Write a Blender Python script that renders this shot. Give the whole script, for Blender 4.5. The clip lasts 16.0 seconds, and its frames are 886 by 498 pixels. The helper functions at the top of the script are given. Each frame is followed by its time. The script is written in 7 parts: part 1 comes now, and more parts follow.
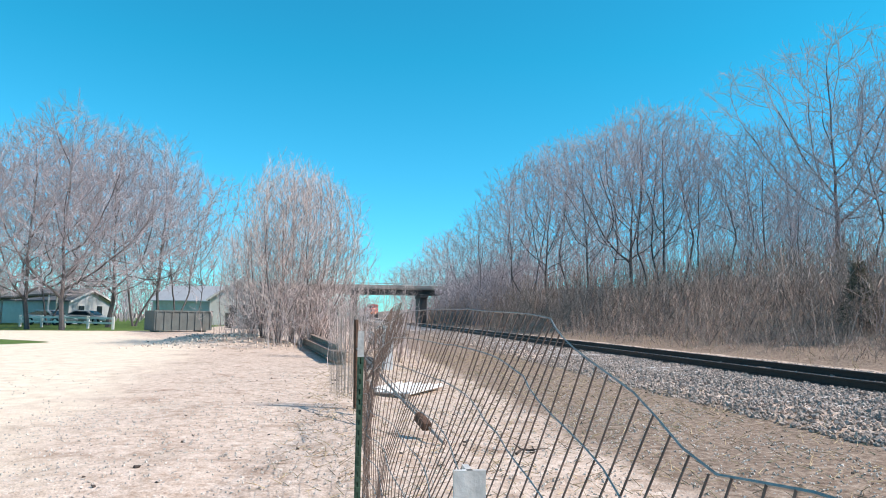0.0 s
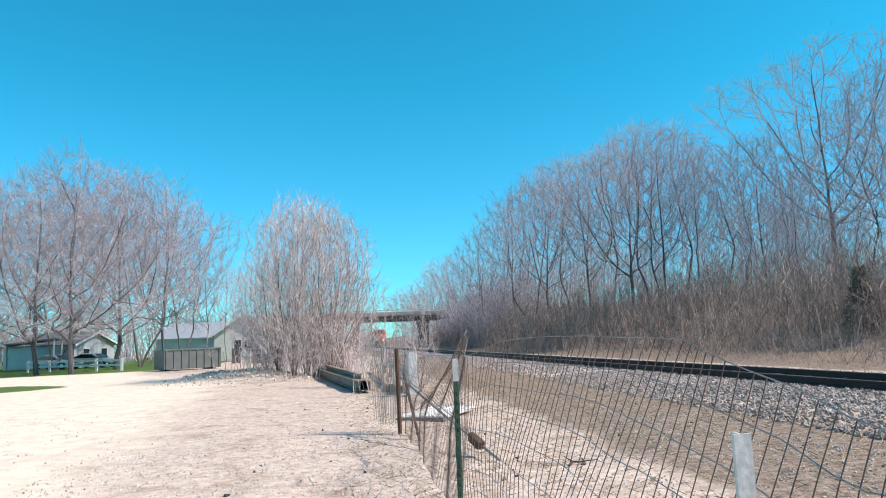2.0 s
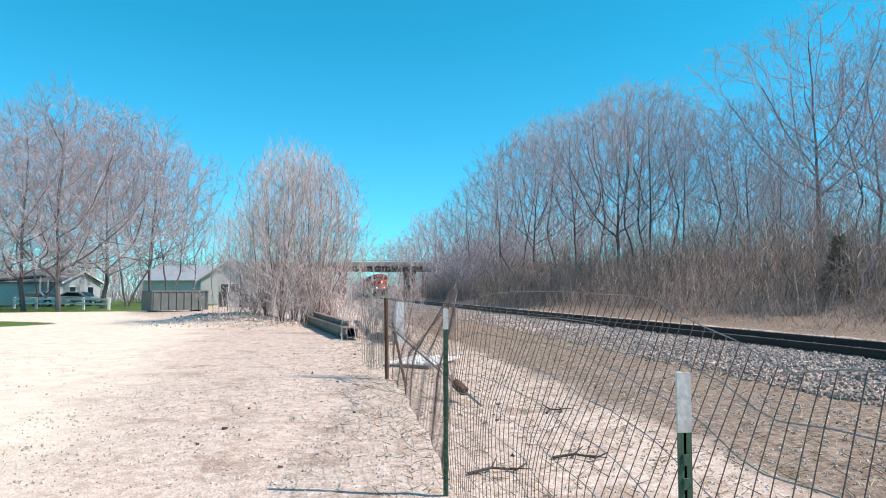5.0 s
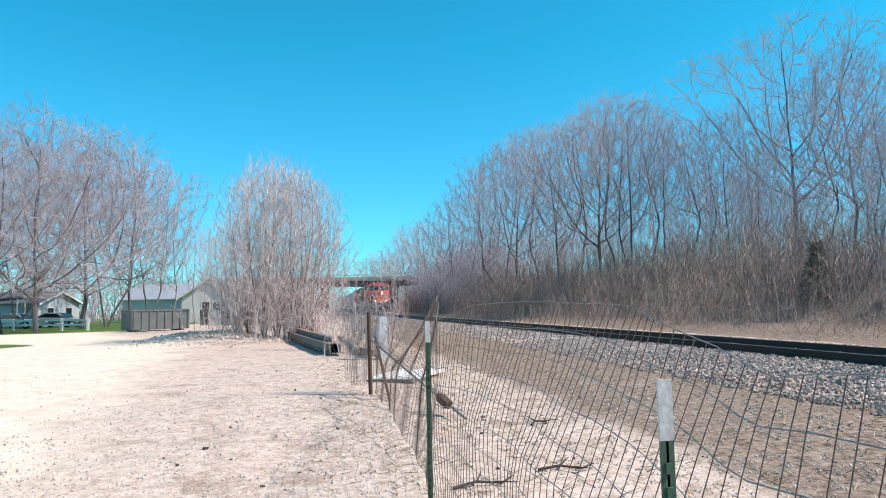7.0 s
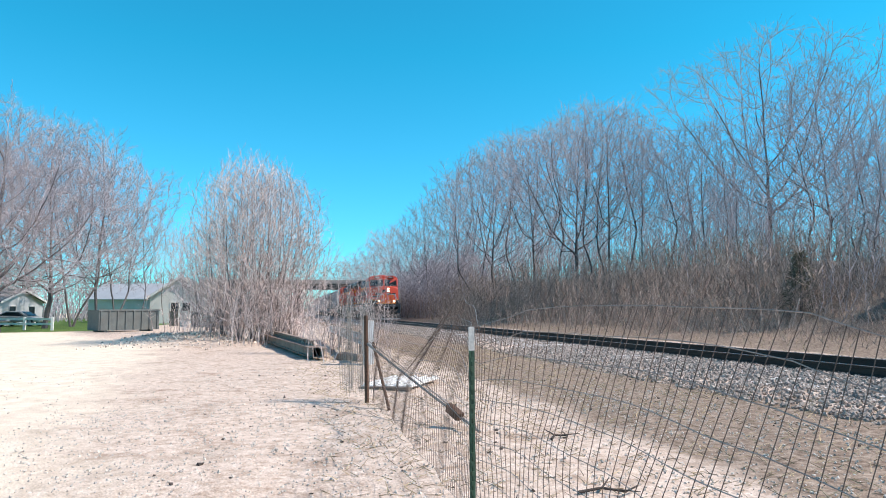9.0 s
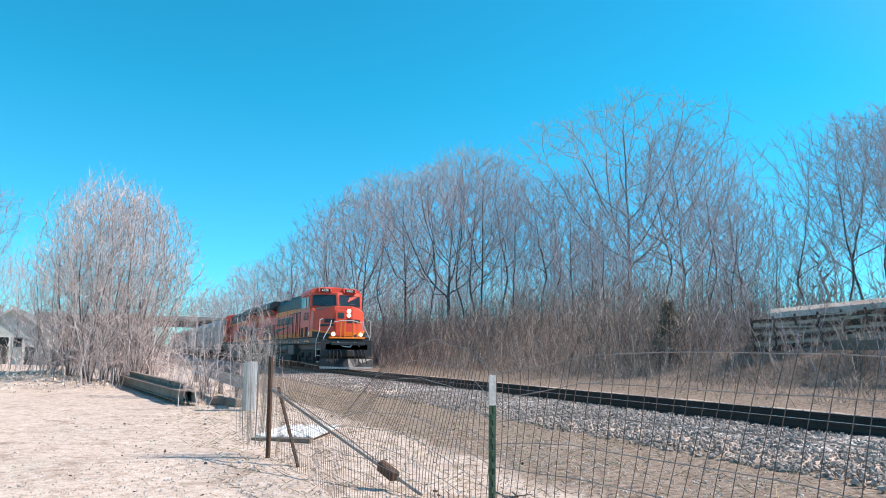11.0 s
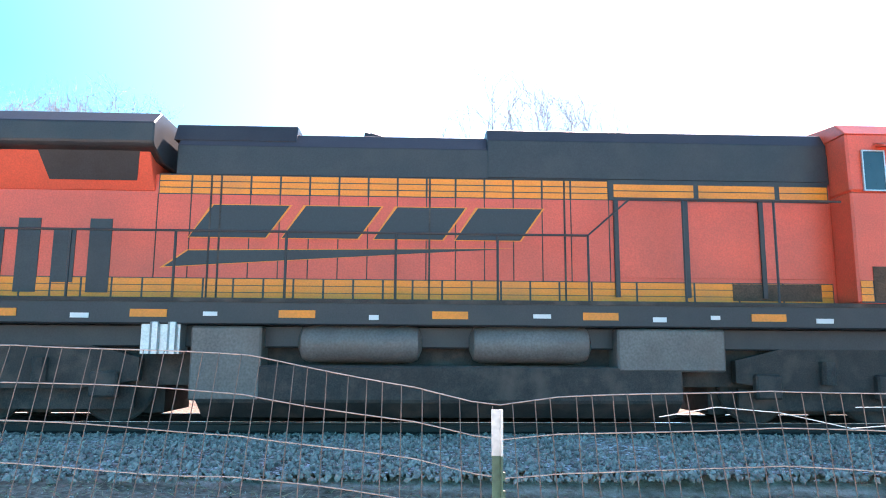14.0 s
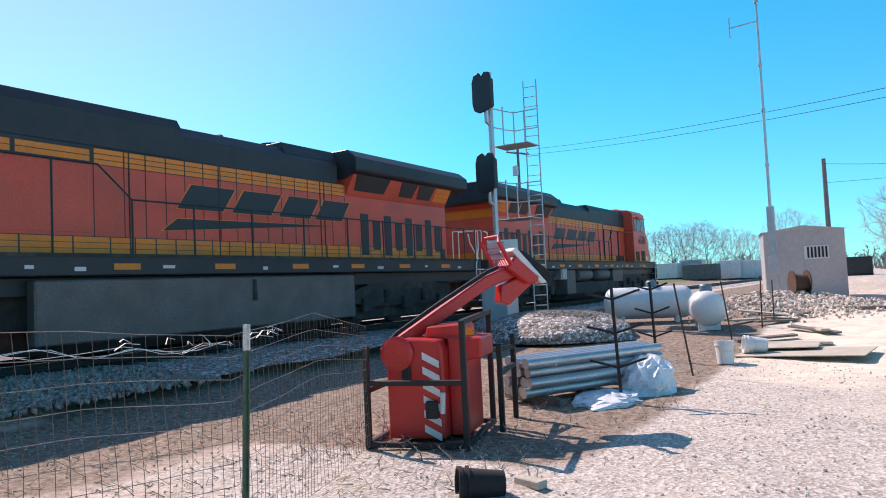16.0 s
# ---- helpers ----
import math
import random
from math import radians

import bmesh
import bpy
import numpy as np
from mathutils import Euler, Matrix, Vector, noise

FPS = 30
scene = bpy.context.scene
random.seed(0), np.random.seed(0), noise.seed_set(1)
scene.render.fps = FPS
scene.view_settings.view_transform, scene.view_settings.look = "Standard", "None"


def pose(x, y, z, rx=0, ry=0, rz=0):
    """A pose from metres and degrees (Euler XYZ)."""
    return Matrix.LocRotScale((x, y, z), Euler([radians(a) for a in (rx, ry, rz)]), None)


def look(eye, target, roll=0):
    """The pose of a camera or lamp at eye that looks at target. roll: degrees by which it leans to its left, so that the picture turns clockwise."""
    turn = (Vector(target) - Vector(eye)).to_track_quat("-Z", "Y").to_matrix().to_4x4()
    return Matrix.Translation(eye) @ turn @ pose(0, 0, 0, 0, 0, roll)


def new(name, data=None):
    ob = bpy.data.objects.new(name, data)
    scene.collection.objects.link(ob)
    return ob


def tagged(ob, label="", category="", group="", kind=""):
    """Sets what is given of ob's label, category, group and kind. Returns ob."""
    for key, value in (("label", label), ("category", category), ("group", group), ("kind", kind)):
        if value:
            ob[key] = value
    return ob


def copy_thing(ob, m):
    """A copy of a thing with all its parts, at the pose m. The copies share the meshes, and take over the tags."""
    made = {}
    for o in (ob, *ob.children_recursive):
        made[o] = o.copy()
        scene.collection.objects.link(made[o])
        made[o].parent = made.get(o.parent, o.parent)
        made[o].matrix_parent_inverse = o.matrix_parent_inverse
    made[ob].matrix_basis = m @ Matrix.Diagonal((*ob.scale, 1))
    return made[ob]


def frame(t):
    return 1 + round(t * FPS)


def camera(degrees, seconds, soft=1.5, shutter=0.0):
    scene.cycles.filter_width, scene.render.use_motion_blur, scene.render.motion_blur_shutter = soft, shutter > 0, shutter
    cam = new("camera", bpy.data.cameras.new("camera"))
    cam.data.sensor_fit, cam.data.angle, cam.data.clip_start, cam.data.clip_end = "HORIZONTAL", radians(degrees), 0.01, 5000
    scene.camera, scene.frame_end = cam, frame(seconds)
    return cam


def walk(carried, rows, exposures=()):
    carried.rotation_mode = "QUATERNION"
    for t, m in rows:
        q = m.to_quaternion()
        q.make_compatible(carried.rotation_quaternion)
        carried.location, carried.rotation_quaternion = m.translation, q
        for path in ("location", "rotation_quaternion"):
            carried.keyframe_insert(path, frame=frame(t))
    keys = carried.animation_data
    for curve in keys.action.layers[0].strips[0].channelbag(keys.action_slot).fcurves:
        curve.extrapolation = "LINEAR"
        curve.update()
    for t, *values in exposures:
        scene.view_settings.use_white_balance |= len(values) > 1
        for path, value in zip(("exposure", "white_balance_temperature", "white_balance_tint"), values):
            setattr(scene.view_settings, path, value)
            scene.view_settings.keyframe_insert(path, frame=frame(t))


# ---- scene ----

from itertools import product

cam = camera(64.2, 16.0, soft=1.0)


def heading(x, y, z, az, tilt, roll=0):
    """A camera pose: azimuth clockwise from +y, tilt up, roll."""
    d = (math.sin(radians(az)), math.cos(radians(az)), math.tan(radians(tilt)))
    return look((x, y, z), (x + d[0], y + d[1], z + d[2]), roll)


PATH = [
    (0.0, heading(0.649, 0.752, 1.536, 7.93, 5.48, 0.80)),
    (0.5, heading(0.569, 0.482, 1.568, 6.68, 4.81, -0.20)),
    (1.0, heading(0.184, 0.159, 1.552, 6.75, 4.47, -0.07)),
    (1.5, heading(0.096, 0.319, 1.575, 7.17, 6.55, -0.59)),
    (1.7, heading(0.078, 0.295, 1.571, 9.42, 5.84, -2.00)),
    (2.0, heading(0.051, 0.258, 1.565, 8.31, 7.40, -2.22)),
    (2.5, heading(-0.026, 0.210, 1.551, 7.88, 2.67, -0.47)),
    (3.0, heading(-0.013, 0.138, 1.553, 11.51, 4.05, -0.68)),
    (3.5, heading(0.000, -0.000, 1.539, 10.40, 2.94, -1.44)),
    (4.0, heading(-0.047, -0.000, 1.558, 10.80, 4.19, -0.08)),
    (4.2, heading(-0.046, -0.008, 1.559, 9.15, 3.65, -0.07)),
    (6.3, heading(-0.034, -0.092, 1.564, 10.09, 3.47, -0.17)),
    (6.5, heading(-0.033, -0.100, 1.565, 11.11, 4.68, -1.15)),
    (7.0, heading(-0.020, -0.020, 1.553, 10.63, 4.60, -1.20)),
    (7.5, heading(-0.036, -0.060, 1.556, 13.16, 5.96, -0.12)),
    (8.0, heading(-0.042, -0.108, 1.558, 11.34, 4.96, 1.79)),
    (8.2, heading(-0.098, 0.023, 1.556, 11.27, 4.62, 1.35)),
    (10.3, heading(-0.689, 1.398, 1.539, 15.29, 5.88, -1.96)),
    (10.5, heading(-0.745, 1.529, 1.537, 15.46, 6.12, -0.77)),
    (11.0, heading(-0.847, 1.712, 1.550, 23.97, 8.38, 0.75)),
    (11.3, heading(-0.882, 1.840, 1.552, 29.71, 8.70, 0.15)),
    (11.5, heading(-0.905, 1.925, 1.553, 28.27, 7.58, 1.71)),
    (12.0, heading(-0.836, 2.000, 1.543, 29.06, 8.49, 0.49)),
    (12.5, heading(-0.896, 1.899, 1.527, 31.37, 7.66, 1.13)),
    (12.7, heading(-0.917, 1.916, 1.523, 33.78, 9.23, 1.38)),
    (13.0, heading(-0.948, 1.942, 1.516, 47.87, 10.27, 0.62)),
    (13.5, heading(-0.955, 2.120, 1.540, 73.84, 12.02, -3.62)),
    (14.0, heading(-1.467, 1.804, 1.533, 92.24, 8.67, 0.35)),
    (14.5, heading(-2.013, 1.748, 1.539, 126.26, 9.24, -5.81)),
    (14.8, heading(-2.164, 1.632, 1.535, 145.10, 4.67, -5.40)),
    (15.0, heading(-2.265, 1.555, 1.532, 152.61, 3.61, -4.46)),
    (15.3, heading(-2.442, 1.533, 1.546, 157.51, 3.58, 1.03)),
    (15.5, heading(-2.560, 1.518, 1.555, 154.20, 2.64, 0.70)),
    (16.0, heading(-2.515, 1.518, 1.529, 148.48, 2.96, -2.68)),
]

EXPOSURE = [(0.0, 0.2, 6800, 15), (12.2, 0.34, 6700, 15), (12.8, 0.64, 7400, 21), (13.5, 1.05, 7700, 33), (14.2, 1.85, 7500, 34), (14.6, 0.75, 7000, 34), (15.0, 0.25, 6900, 27), (15.5, 0.02, 6800, 24), (16.0, 0.2, 7000, 28)]
walk(cam, PATH, EXPOSURE)

# ---- light ----
SUN_AZ, SUN_EL = 108.0, 45.0
world = bpy.data.worlds.new("sky")
scene.world = world
world.use_nodes = True
wn, wl = world.node_tree.nodes, world.node_tree.links
sky = wn.new("ShaderNodeTexSky")
sky.sky_type = "NISHITA"
sky.sun_disc = False
sky.sun_elevation, sky.sun_rotation = radians(SUN_EL), radians(SUN_AZ)
sky.air_density, sky.dust_density, sky.ozone_density = 1.0, 0.1, 2.6
tint = wn.new("ShaderNodeMix")
tint.data_type, tint.blend_type = "RGBA", "MULTIPLY"
tint.inputs[0].default_value = 1.0
height = wn.new("ShaderNodeSeparateXYZ")
wl.new(wn.new("ShaderNodeTexCoord").outputs["Generated"], height.inputs[0])
haze = wn.new("ShaderNodeValToRGB")
haze.color_ramp.elements[0].position, haze.color_ramp.elements[0].color = 0.0, (0.3, 0.98, 1.28, 1)
haze.color_ramp.elements[1].position, haze.color_ramp.elements[1].color = 0.35, (0.06, 1.16, 1.24, 1)
haze.color_ramp.elements.new(0.5).color = (0.06, 1.16, 1.24, 1)
haze.color_ramp.elements.new(0.82).color = (0.9, 1.06, 1.08, 1)
wl.new(height.outputs["Z"], haze.inputs[0])
# the air whitens towards the sun
sd = Vector((math.sin(radians(SUN_AZ)) * math.cos(radians(SUN_EL)), math.cos(radians(SUN_AZ)) * math.cos(radians(SUN_EL)), math.sin(radians(SUN_EL))))
near_sun = wn.new("ShaderNodeVectorMath")
near_sun.operation = "DOT_PRODUCT"
near_sun.inputs[1].default_value = sd
wl.new(height.inputs[0].links[0].from_socket, near_sun.inputs[0])
aureole = wn.new("ShaderNodeMapRange")
aureole.interpolation_type = "SMOOTHSTEP"
aureole.inputs[1].default_value, aureole.inputs[2].default_value = 0.6, 1.0
wl.new(near_sun.outputs["Value"], aureole.inputs[0])
whiten = wn.new("ShaderNodeMix")
whiten.data_type = "RGBA"
whiten.inputs[7].default_value = (1.0, 1.24, 1.3, 1)
wl.new(aureole.outputs[0], whiten.inputs[0])
wl.new(haze.outputs[0], whiten.inputs[6])
wl.new(whiten.outputs[2], tint.inputs[7])
wl.new(sky.outputs[0], tint.inputs[6])
wl.new(tint.outputs[2], wn["Background"].inputs[0])
wn["Background"].inputs[1].default_value = 0.135
sun = new("sun", bpy.data.lights.new("sun", "SUN"))
sun.data.energy, sun.data.angle, sun.data.color = 5.0, radians(0.5), (1.0, 0.94, 0.86)
sun.matrix_world = look(sd * 50, (0, 0, 0))

# ---- materials ----
def mat(name, base, rough=0.7, metal=0.0, var=0.25, scale=6.0, fine=60.0, bump=0.1, other=None, island=False, spread=(0.4, 1.5), emit=0.0, dirt=0.0, dirt_col=(0.16, 0.12, 0.09), spec=0.5):
    """A surface: base colour varied by broad and fine noise, roughness varied, fine relief, optional dirt patches."""
    m = bpy.data.materials.new(name)
    m.use_nodes = True
    n, l = m.node_tree.nodes, m.node_tree.links
    p = n["Principled BSDF"]
    co = n.new("ShaderNodeTexCoord")
    a, b = n.new("ShaderNodeTexNoise"), n.new("ShaderNodeTexNoise")
    a.inputs["Scale"].default_value, b.inputs["Scale"].default_value = scale, fine
    a.inputs["Detail"].default_value, b.inputs["Detail"].default_value = 6, 4
    for t in (a, b):
        l.new(co.outputs["Object"], t.inputs["Vector"])
    ramp = n.new("ShaderNodeValToRGB")
    ramp.color_ramp.elements[0].position, ramp.color_ramp.elements[1].position = 0.3, 0.7
    o = other or [c * (1 - var) for c in base]
    ramp.color_ramp.elements[0].color, ramp.color_ramp.elements[1].color = (*o, 1), (*base, 1)
    l.new(a.outputs["Fac"], ramp.inputs[0])
    mix = n.new("ShaderNodeMix")
    mix.data_type, mix.blend_type = "RGBA", "MULTIPLY"
    mix.inputs[0].default_value = min(1.0, var * 1.6)
    l.new(ramp.outputs[0], mix.inputs[6])
    r2 = n.new("ShaderNodeMapRange")
    r2.inputs[1].default_value, r2.inputs[2].default_value, r2.inputs[3].default_value, r2.inputs[4].default_value = 0.3, 0.7, 0.45, 1.3
    l.new(b.outputs["Fac"], r2.inputs[0])
    l.new(r2.outputs[0], mix.inputs[7])
    last = mix.outputs[2]
    if island:
        g = n.new("ShaderNodeNewGeometry")
        hue = n.new("ShaderNodeMapRange")
        hue.inputs[3].default_value, hue.inputs[4].default_value = spread
        l.new(g.outputs["Random Per Island"], hue.inputs[0])
        mi = n.new("ShaderNodeMix")
        mi.data_type, mi.blend_type = "RGBA", "MULTIPLY"
        mi.inputs[0].default_value = 1.0
        l.new(last, mi.inputs[6])
        l.new(hue.outputs[0], mi.inputs[7])
        last = mi.outputs[2]
    if dirt:
        d = n.new("ShaderNodeTexNoise")
        d.inputs["Scale"].default_value, d.inputs["Detail"].default_value = scale * 0.6, 8
        l.new(co.outputs["Object"], d.inputs["Vector"])
        dr = n.new("ShaderNodeMapRange")
        dr.inputs[1].default_value, dr.inputs[2].default_value, dr.inputs[4].default_value = 0.48, 0.72, dirt
        l.new(d.outputs["Fac"], dr.inputs[0])
        dm = n.new("ShaderNodeMix")
        dm.data_type = "RGBA"
        l.new(dr.outputs[0], dm.inputs[0])
        l.new(last, dm.inputs[6])
        dm.inputs[7].default_value = (*dirt_col, 1)
        last = dm.outputs[2]
    l.new(last, p.inputs["Base Color"])
    rr = n.new("ShaderNodeMapRange")
    rr.inputs[3].default_value, rr.inputs[4].default_value = max(0.02, rough - min(0.12, rough * 0.25)), min(1, rough + min(0.12, rough * 0.25))
    l.new(a.outputs["Fac"], rr.inputs[0])
    l.new(rr.outputs[0], p.inputs["Roughness"])
    p.inputs["Metallic"].default_value = metal
    p.inputs["Specular IOR Level"].default_value = spec
    if bump:
        bp = n.new("ShaderNodeBump")
        bp.inputs["Strength"].default_value, bp.inputs["Distance"].default_value = bump, 0.02
        l.new(b.outputs["Fac"], bp.inputs["Height"])
        l.new(bp.outputs[0], p.inputs["Normal"])
    if emit:
        p.inputs["Emission Color"].default_value = (*base, 1)
        p.inputs["Emission Strength"].default_value = emit
    return m


def ground_material():
    """Dry grass and leaf litter, pale limestone gravel on the drive, green lawn far off, one sheet."""
    m = bpy.data.materials.new("ground")
    m.use_nodes = True
    n, l = m.node_tree.nodes, m.node_tree.links
    p = n["Principled BSDF"]
    co = n.new("ShaderNodeTexCoord")

    def noise_tex(scale, detail=6, rough=0.6):
        t = n.new("ShaderNodeTexNoise")
        t.inputs["Scale"].default_value, t.inputs["Detail"].default_value, t.inputs["Roughness"].default_value = scale, detail, rough
        l.new(co.outputs["Object"], t.inputs["Vector"])
        return t.outputs["Fac"]

    def ramp(fac, stops):
        r = n.new("ShaderNodeValToRGB")
        while len(r.color_ramp.elements) < len(stops):
            r.color_ramp.elements.new(0.5)
        for e, (pos, c) in zip(r.color_ramp.elements, stops):
            e.position, e.color = pos, (*c, 1)
        l.new(fac, r.inputs[0])
        return r.outputs[0]

    def mixc(fac, a, b, mode="MIX"):
        x = n.new("ShaderNodeMix")
        x.data_type, x.blend_type = "RGBA", mode
        if isinstance(fac, float):
            x.inputs[0].default_value = fac
        else:
            l.new(fac, x.inputs[0])
        l.new(a, x.inputs[6])
        l.new(b, x.inputs[7])
        return x.outputs[2]

    def attr(name):
        a = n.new("ShaderNodeAttribute")
        a.attribute_name = name
        return a.outputs["Fac"]

    def soft(fac, noise_fac, spread=0.5, width=0.12):
        a = n.new("ShaderNodeMath")
        a.operation = "MULTIPLY_ADD"
        l.new(noise_fac, a.inputs[0])
        a.inputs[1].default_value = spread
        l.new(fac, a.inputs[2])
        r = n.new("ShaderNodeMapRange")
        r.interpolation_type = "SMOOTHSTEP"
        r.inputs[1].default_value, r.inputs[2].default_value = 0.5 + spread * 0.5 - width, 0.5 + spread * 0.5 + width
        l.new(a.outputs[0], r.inputs[0])
        return r.outputs[0]

    vor = n.new("ShaderNodeTexVoronoi")
    vor.inputs["Scale"].default_value = 38
    l.new(co.outputs["Object"], vor.inputs["Vector"])
    grit = noise_tex(70, 3)
    litter = ramp(noise_tex(9, 8, 0.75), [(0.26, (0.24, 0.16, 0.115)), (0.4, (0.48, 0.365, 0.285)), (0.54, (0.66, 0.53, 0.44)), (0.72, (0.82, 0.7, 0.61))])
    gravel = ramp(vor.outputs["Color"], [(0.1, (0.3, 0.25, 0.21)), (0.5, (0.5, 0.435, 0.375)), (0.9, (0.72, 0.64, 0.56))])
    packed = ramp(noise_tex(3, 8), [(0.3, (0.68, 0.56, 0.43)), (0.6, (0.88, 0.75, 0.6))])
    lawn = ramp(noise_tex(5, 8), [(0.3, (0.06, 0.1, 0.025)), (0.6, (0.12, 0.2, 0.05)), (0.8, (0.3, 0.3, 0.14))])
    dead = ramp(noise_tex(12, 8), [(0.3, (0.12, 0.08, 0.06)), (0.55, (0.31, 0.235, 0.18)), (0.75, (0.5, 0.41, 0.335))])
    big = noise_tex(0.9, 6)
    leafy = ramp(noise_tex(30, 6, 0.8), [(0.3, (0.12, 0.075, 0.05)), (0.5, (0.3, 0.2, 0.14)), (0.7, (0.55, 0.42, 0.33))])
    patch = n.new("ShaderNodeMapRange")
    patch.inputs[1].default_value, patch.inputs[2].default_value, patch.inputs[4].default_value = 0.52, 0.68, 0.8
    l.new(noise_tex(1.7, 7, 0.7), patch.inputs[0])
    litter = mixc(patch.outputs[0], litter, leafy)
    col = mixc(soft(attr("stony"), big, 0.9), litter, gravel)
    col = mixc(soft(attr("drive"), big, 1.1, 0.4), col, mixc(0.05, packed, gravel))
    col = mixc(soft(attr("strip"), big, 0.6), col, dead)
    col = mixc(soft(attr("lawn"), big, 0.35), col, lawn)
    tone = n.new("ShaderNodeMapRange")
    tone.inputs[1].default_value, tone.inputs[2].default_value, tone.inputs[3].default_value, tone.inputs[4].default_value = 0.3, 0.7, 0.78, 1.14
    l.new(grit, tone.inputs[0])
    tv = n.new("ShaderNodeCombineColor")
    for k in range(3):
        l.new(tone.outputs[0], tv.inputs[k])
    col = mixc(1.0, col, tv.outputs[0], "MULTIPLY")
    l.new(col, p.inputs["Base Color"])
    p.inputs["Roughness"].default_value = 0.95
    p.inputs["Specular IOR Level"].default_value = 0.15
    bp = n.new("ShaderNodeBump")
    bp.inputs["Strength"].default_value, bp.inputs["Distance"].default_value = 0.5, 0.04
    l.new(mixc(0.35, noise_tex(14, 6), vor.outputs["Distance"]), bp.inputs["Height"])
    l.new(bp.outputs[0], p.inputs["Normal"])
    return m


def crushed_stone():
    """Closely packed broken stone: every cell its own grey, with deep joints."""
    m = bpy.data.materials.new("packed_ballast")
    m.use_nodes = True
    n, l = m.node_tree.nodes, m.node_tree.links
    p = n["Principled BSDF"]
    co, v, e = n.new("ShaderNodeTexCoord"), n.new("ShaderNodeTexVoronoi"), n.new("ShaderNodeTexVoronoi")
    e.feature = "DISTANCE_TO_EDGE"
    for t in (v, e):
        t.inputs["Scale"].default_value = 17
        l.new(co.outputs["Object"], t.inputs["Vector"])
    tone = n.new("ShaderNodeValToRGB")
    for el, (pos, c) in zip([tone.color_ramp.elements[0], tone.color_ramp.elements[1], tone.color_ramp.elements.new(0.5)], ((0.1, (0.14, 0.113, 0.097)), (0.9, (0.66, 0.555, 0.48)), (0.5, (0.39, 0.32, 0.27)))):
        el.position, el.color = pos, (*c, 1)
    l.new(v.outputs["Color"], tone.inputs[0])
    joint = n.new("ShaderNodeMapRange")
    joint.inputs[2].default_value, joint.inputs[3].default_value = 0.12, 0.25
    l.new(e.outputs["Distance"], joint.inputs[0])
    mix = n.new("ShaderNodeMix")
    mix.data_type, mix.blend_type = "RGBA", "MULTIPLY"
    mix.inputs[0].default_value = 1.0
    l.new(tone.outputs[0], mix.inputs[6])
    l.new(joint.outputs[0], mix.inputs[7])
    l.new(mix.outputs[2], p.inputs["Base Color"])
    p.inputs["Roughness"].default_value = 0.92
    bp = n.new("ShaderNodeBump")
    bp.inputs["Strength"].default_value, bp.inputs["Distance"].default_value = 1.0, 0.03
    l.new(e.outputs["Distance"], bp.inputs["Height"])
    l.new(bp.outputs[0], p.inputs["Normal"])
    return m


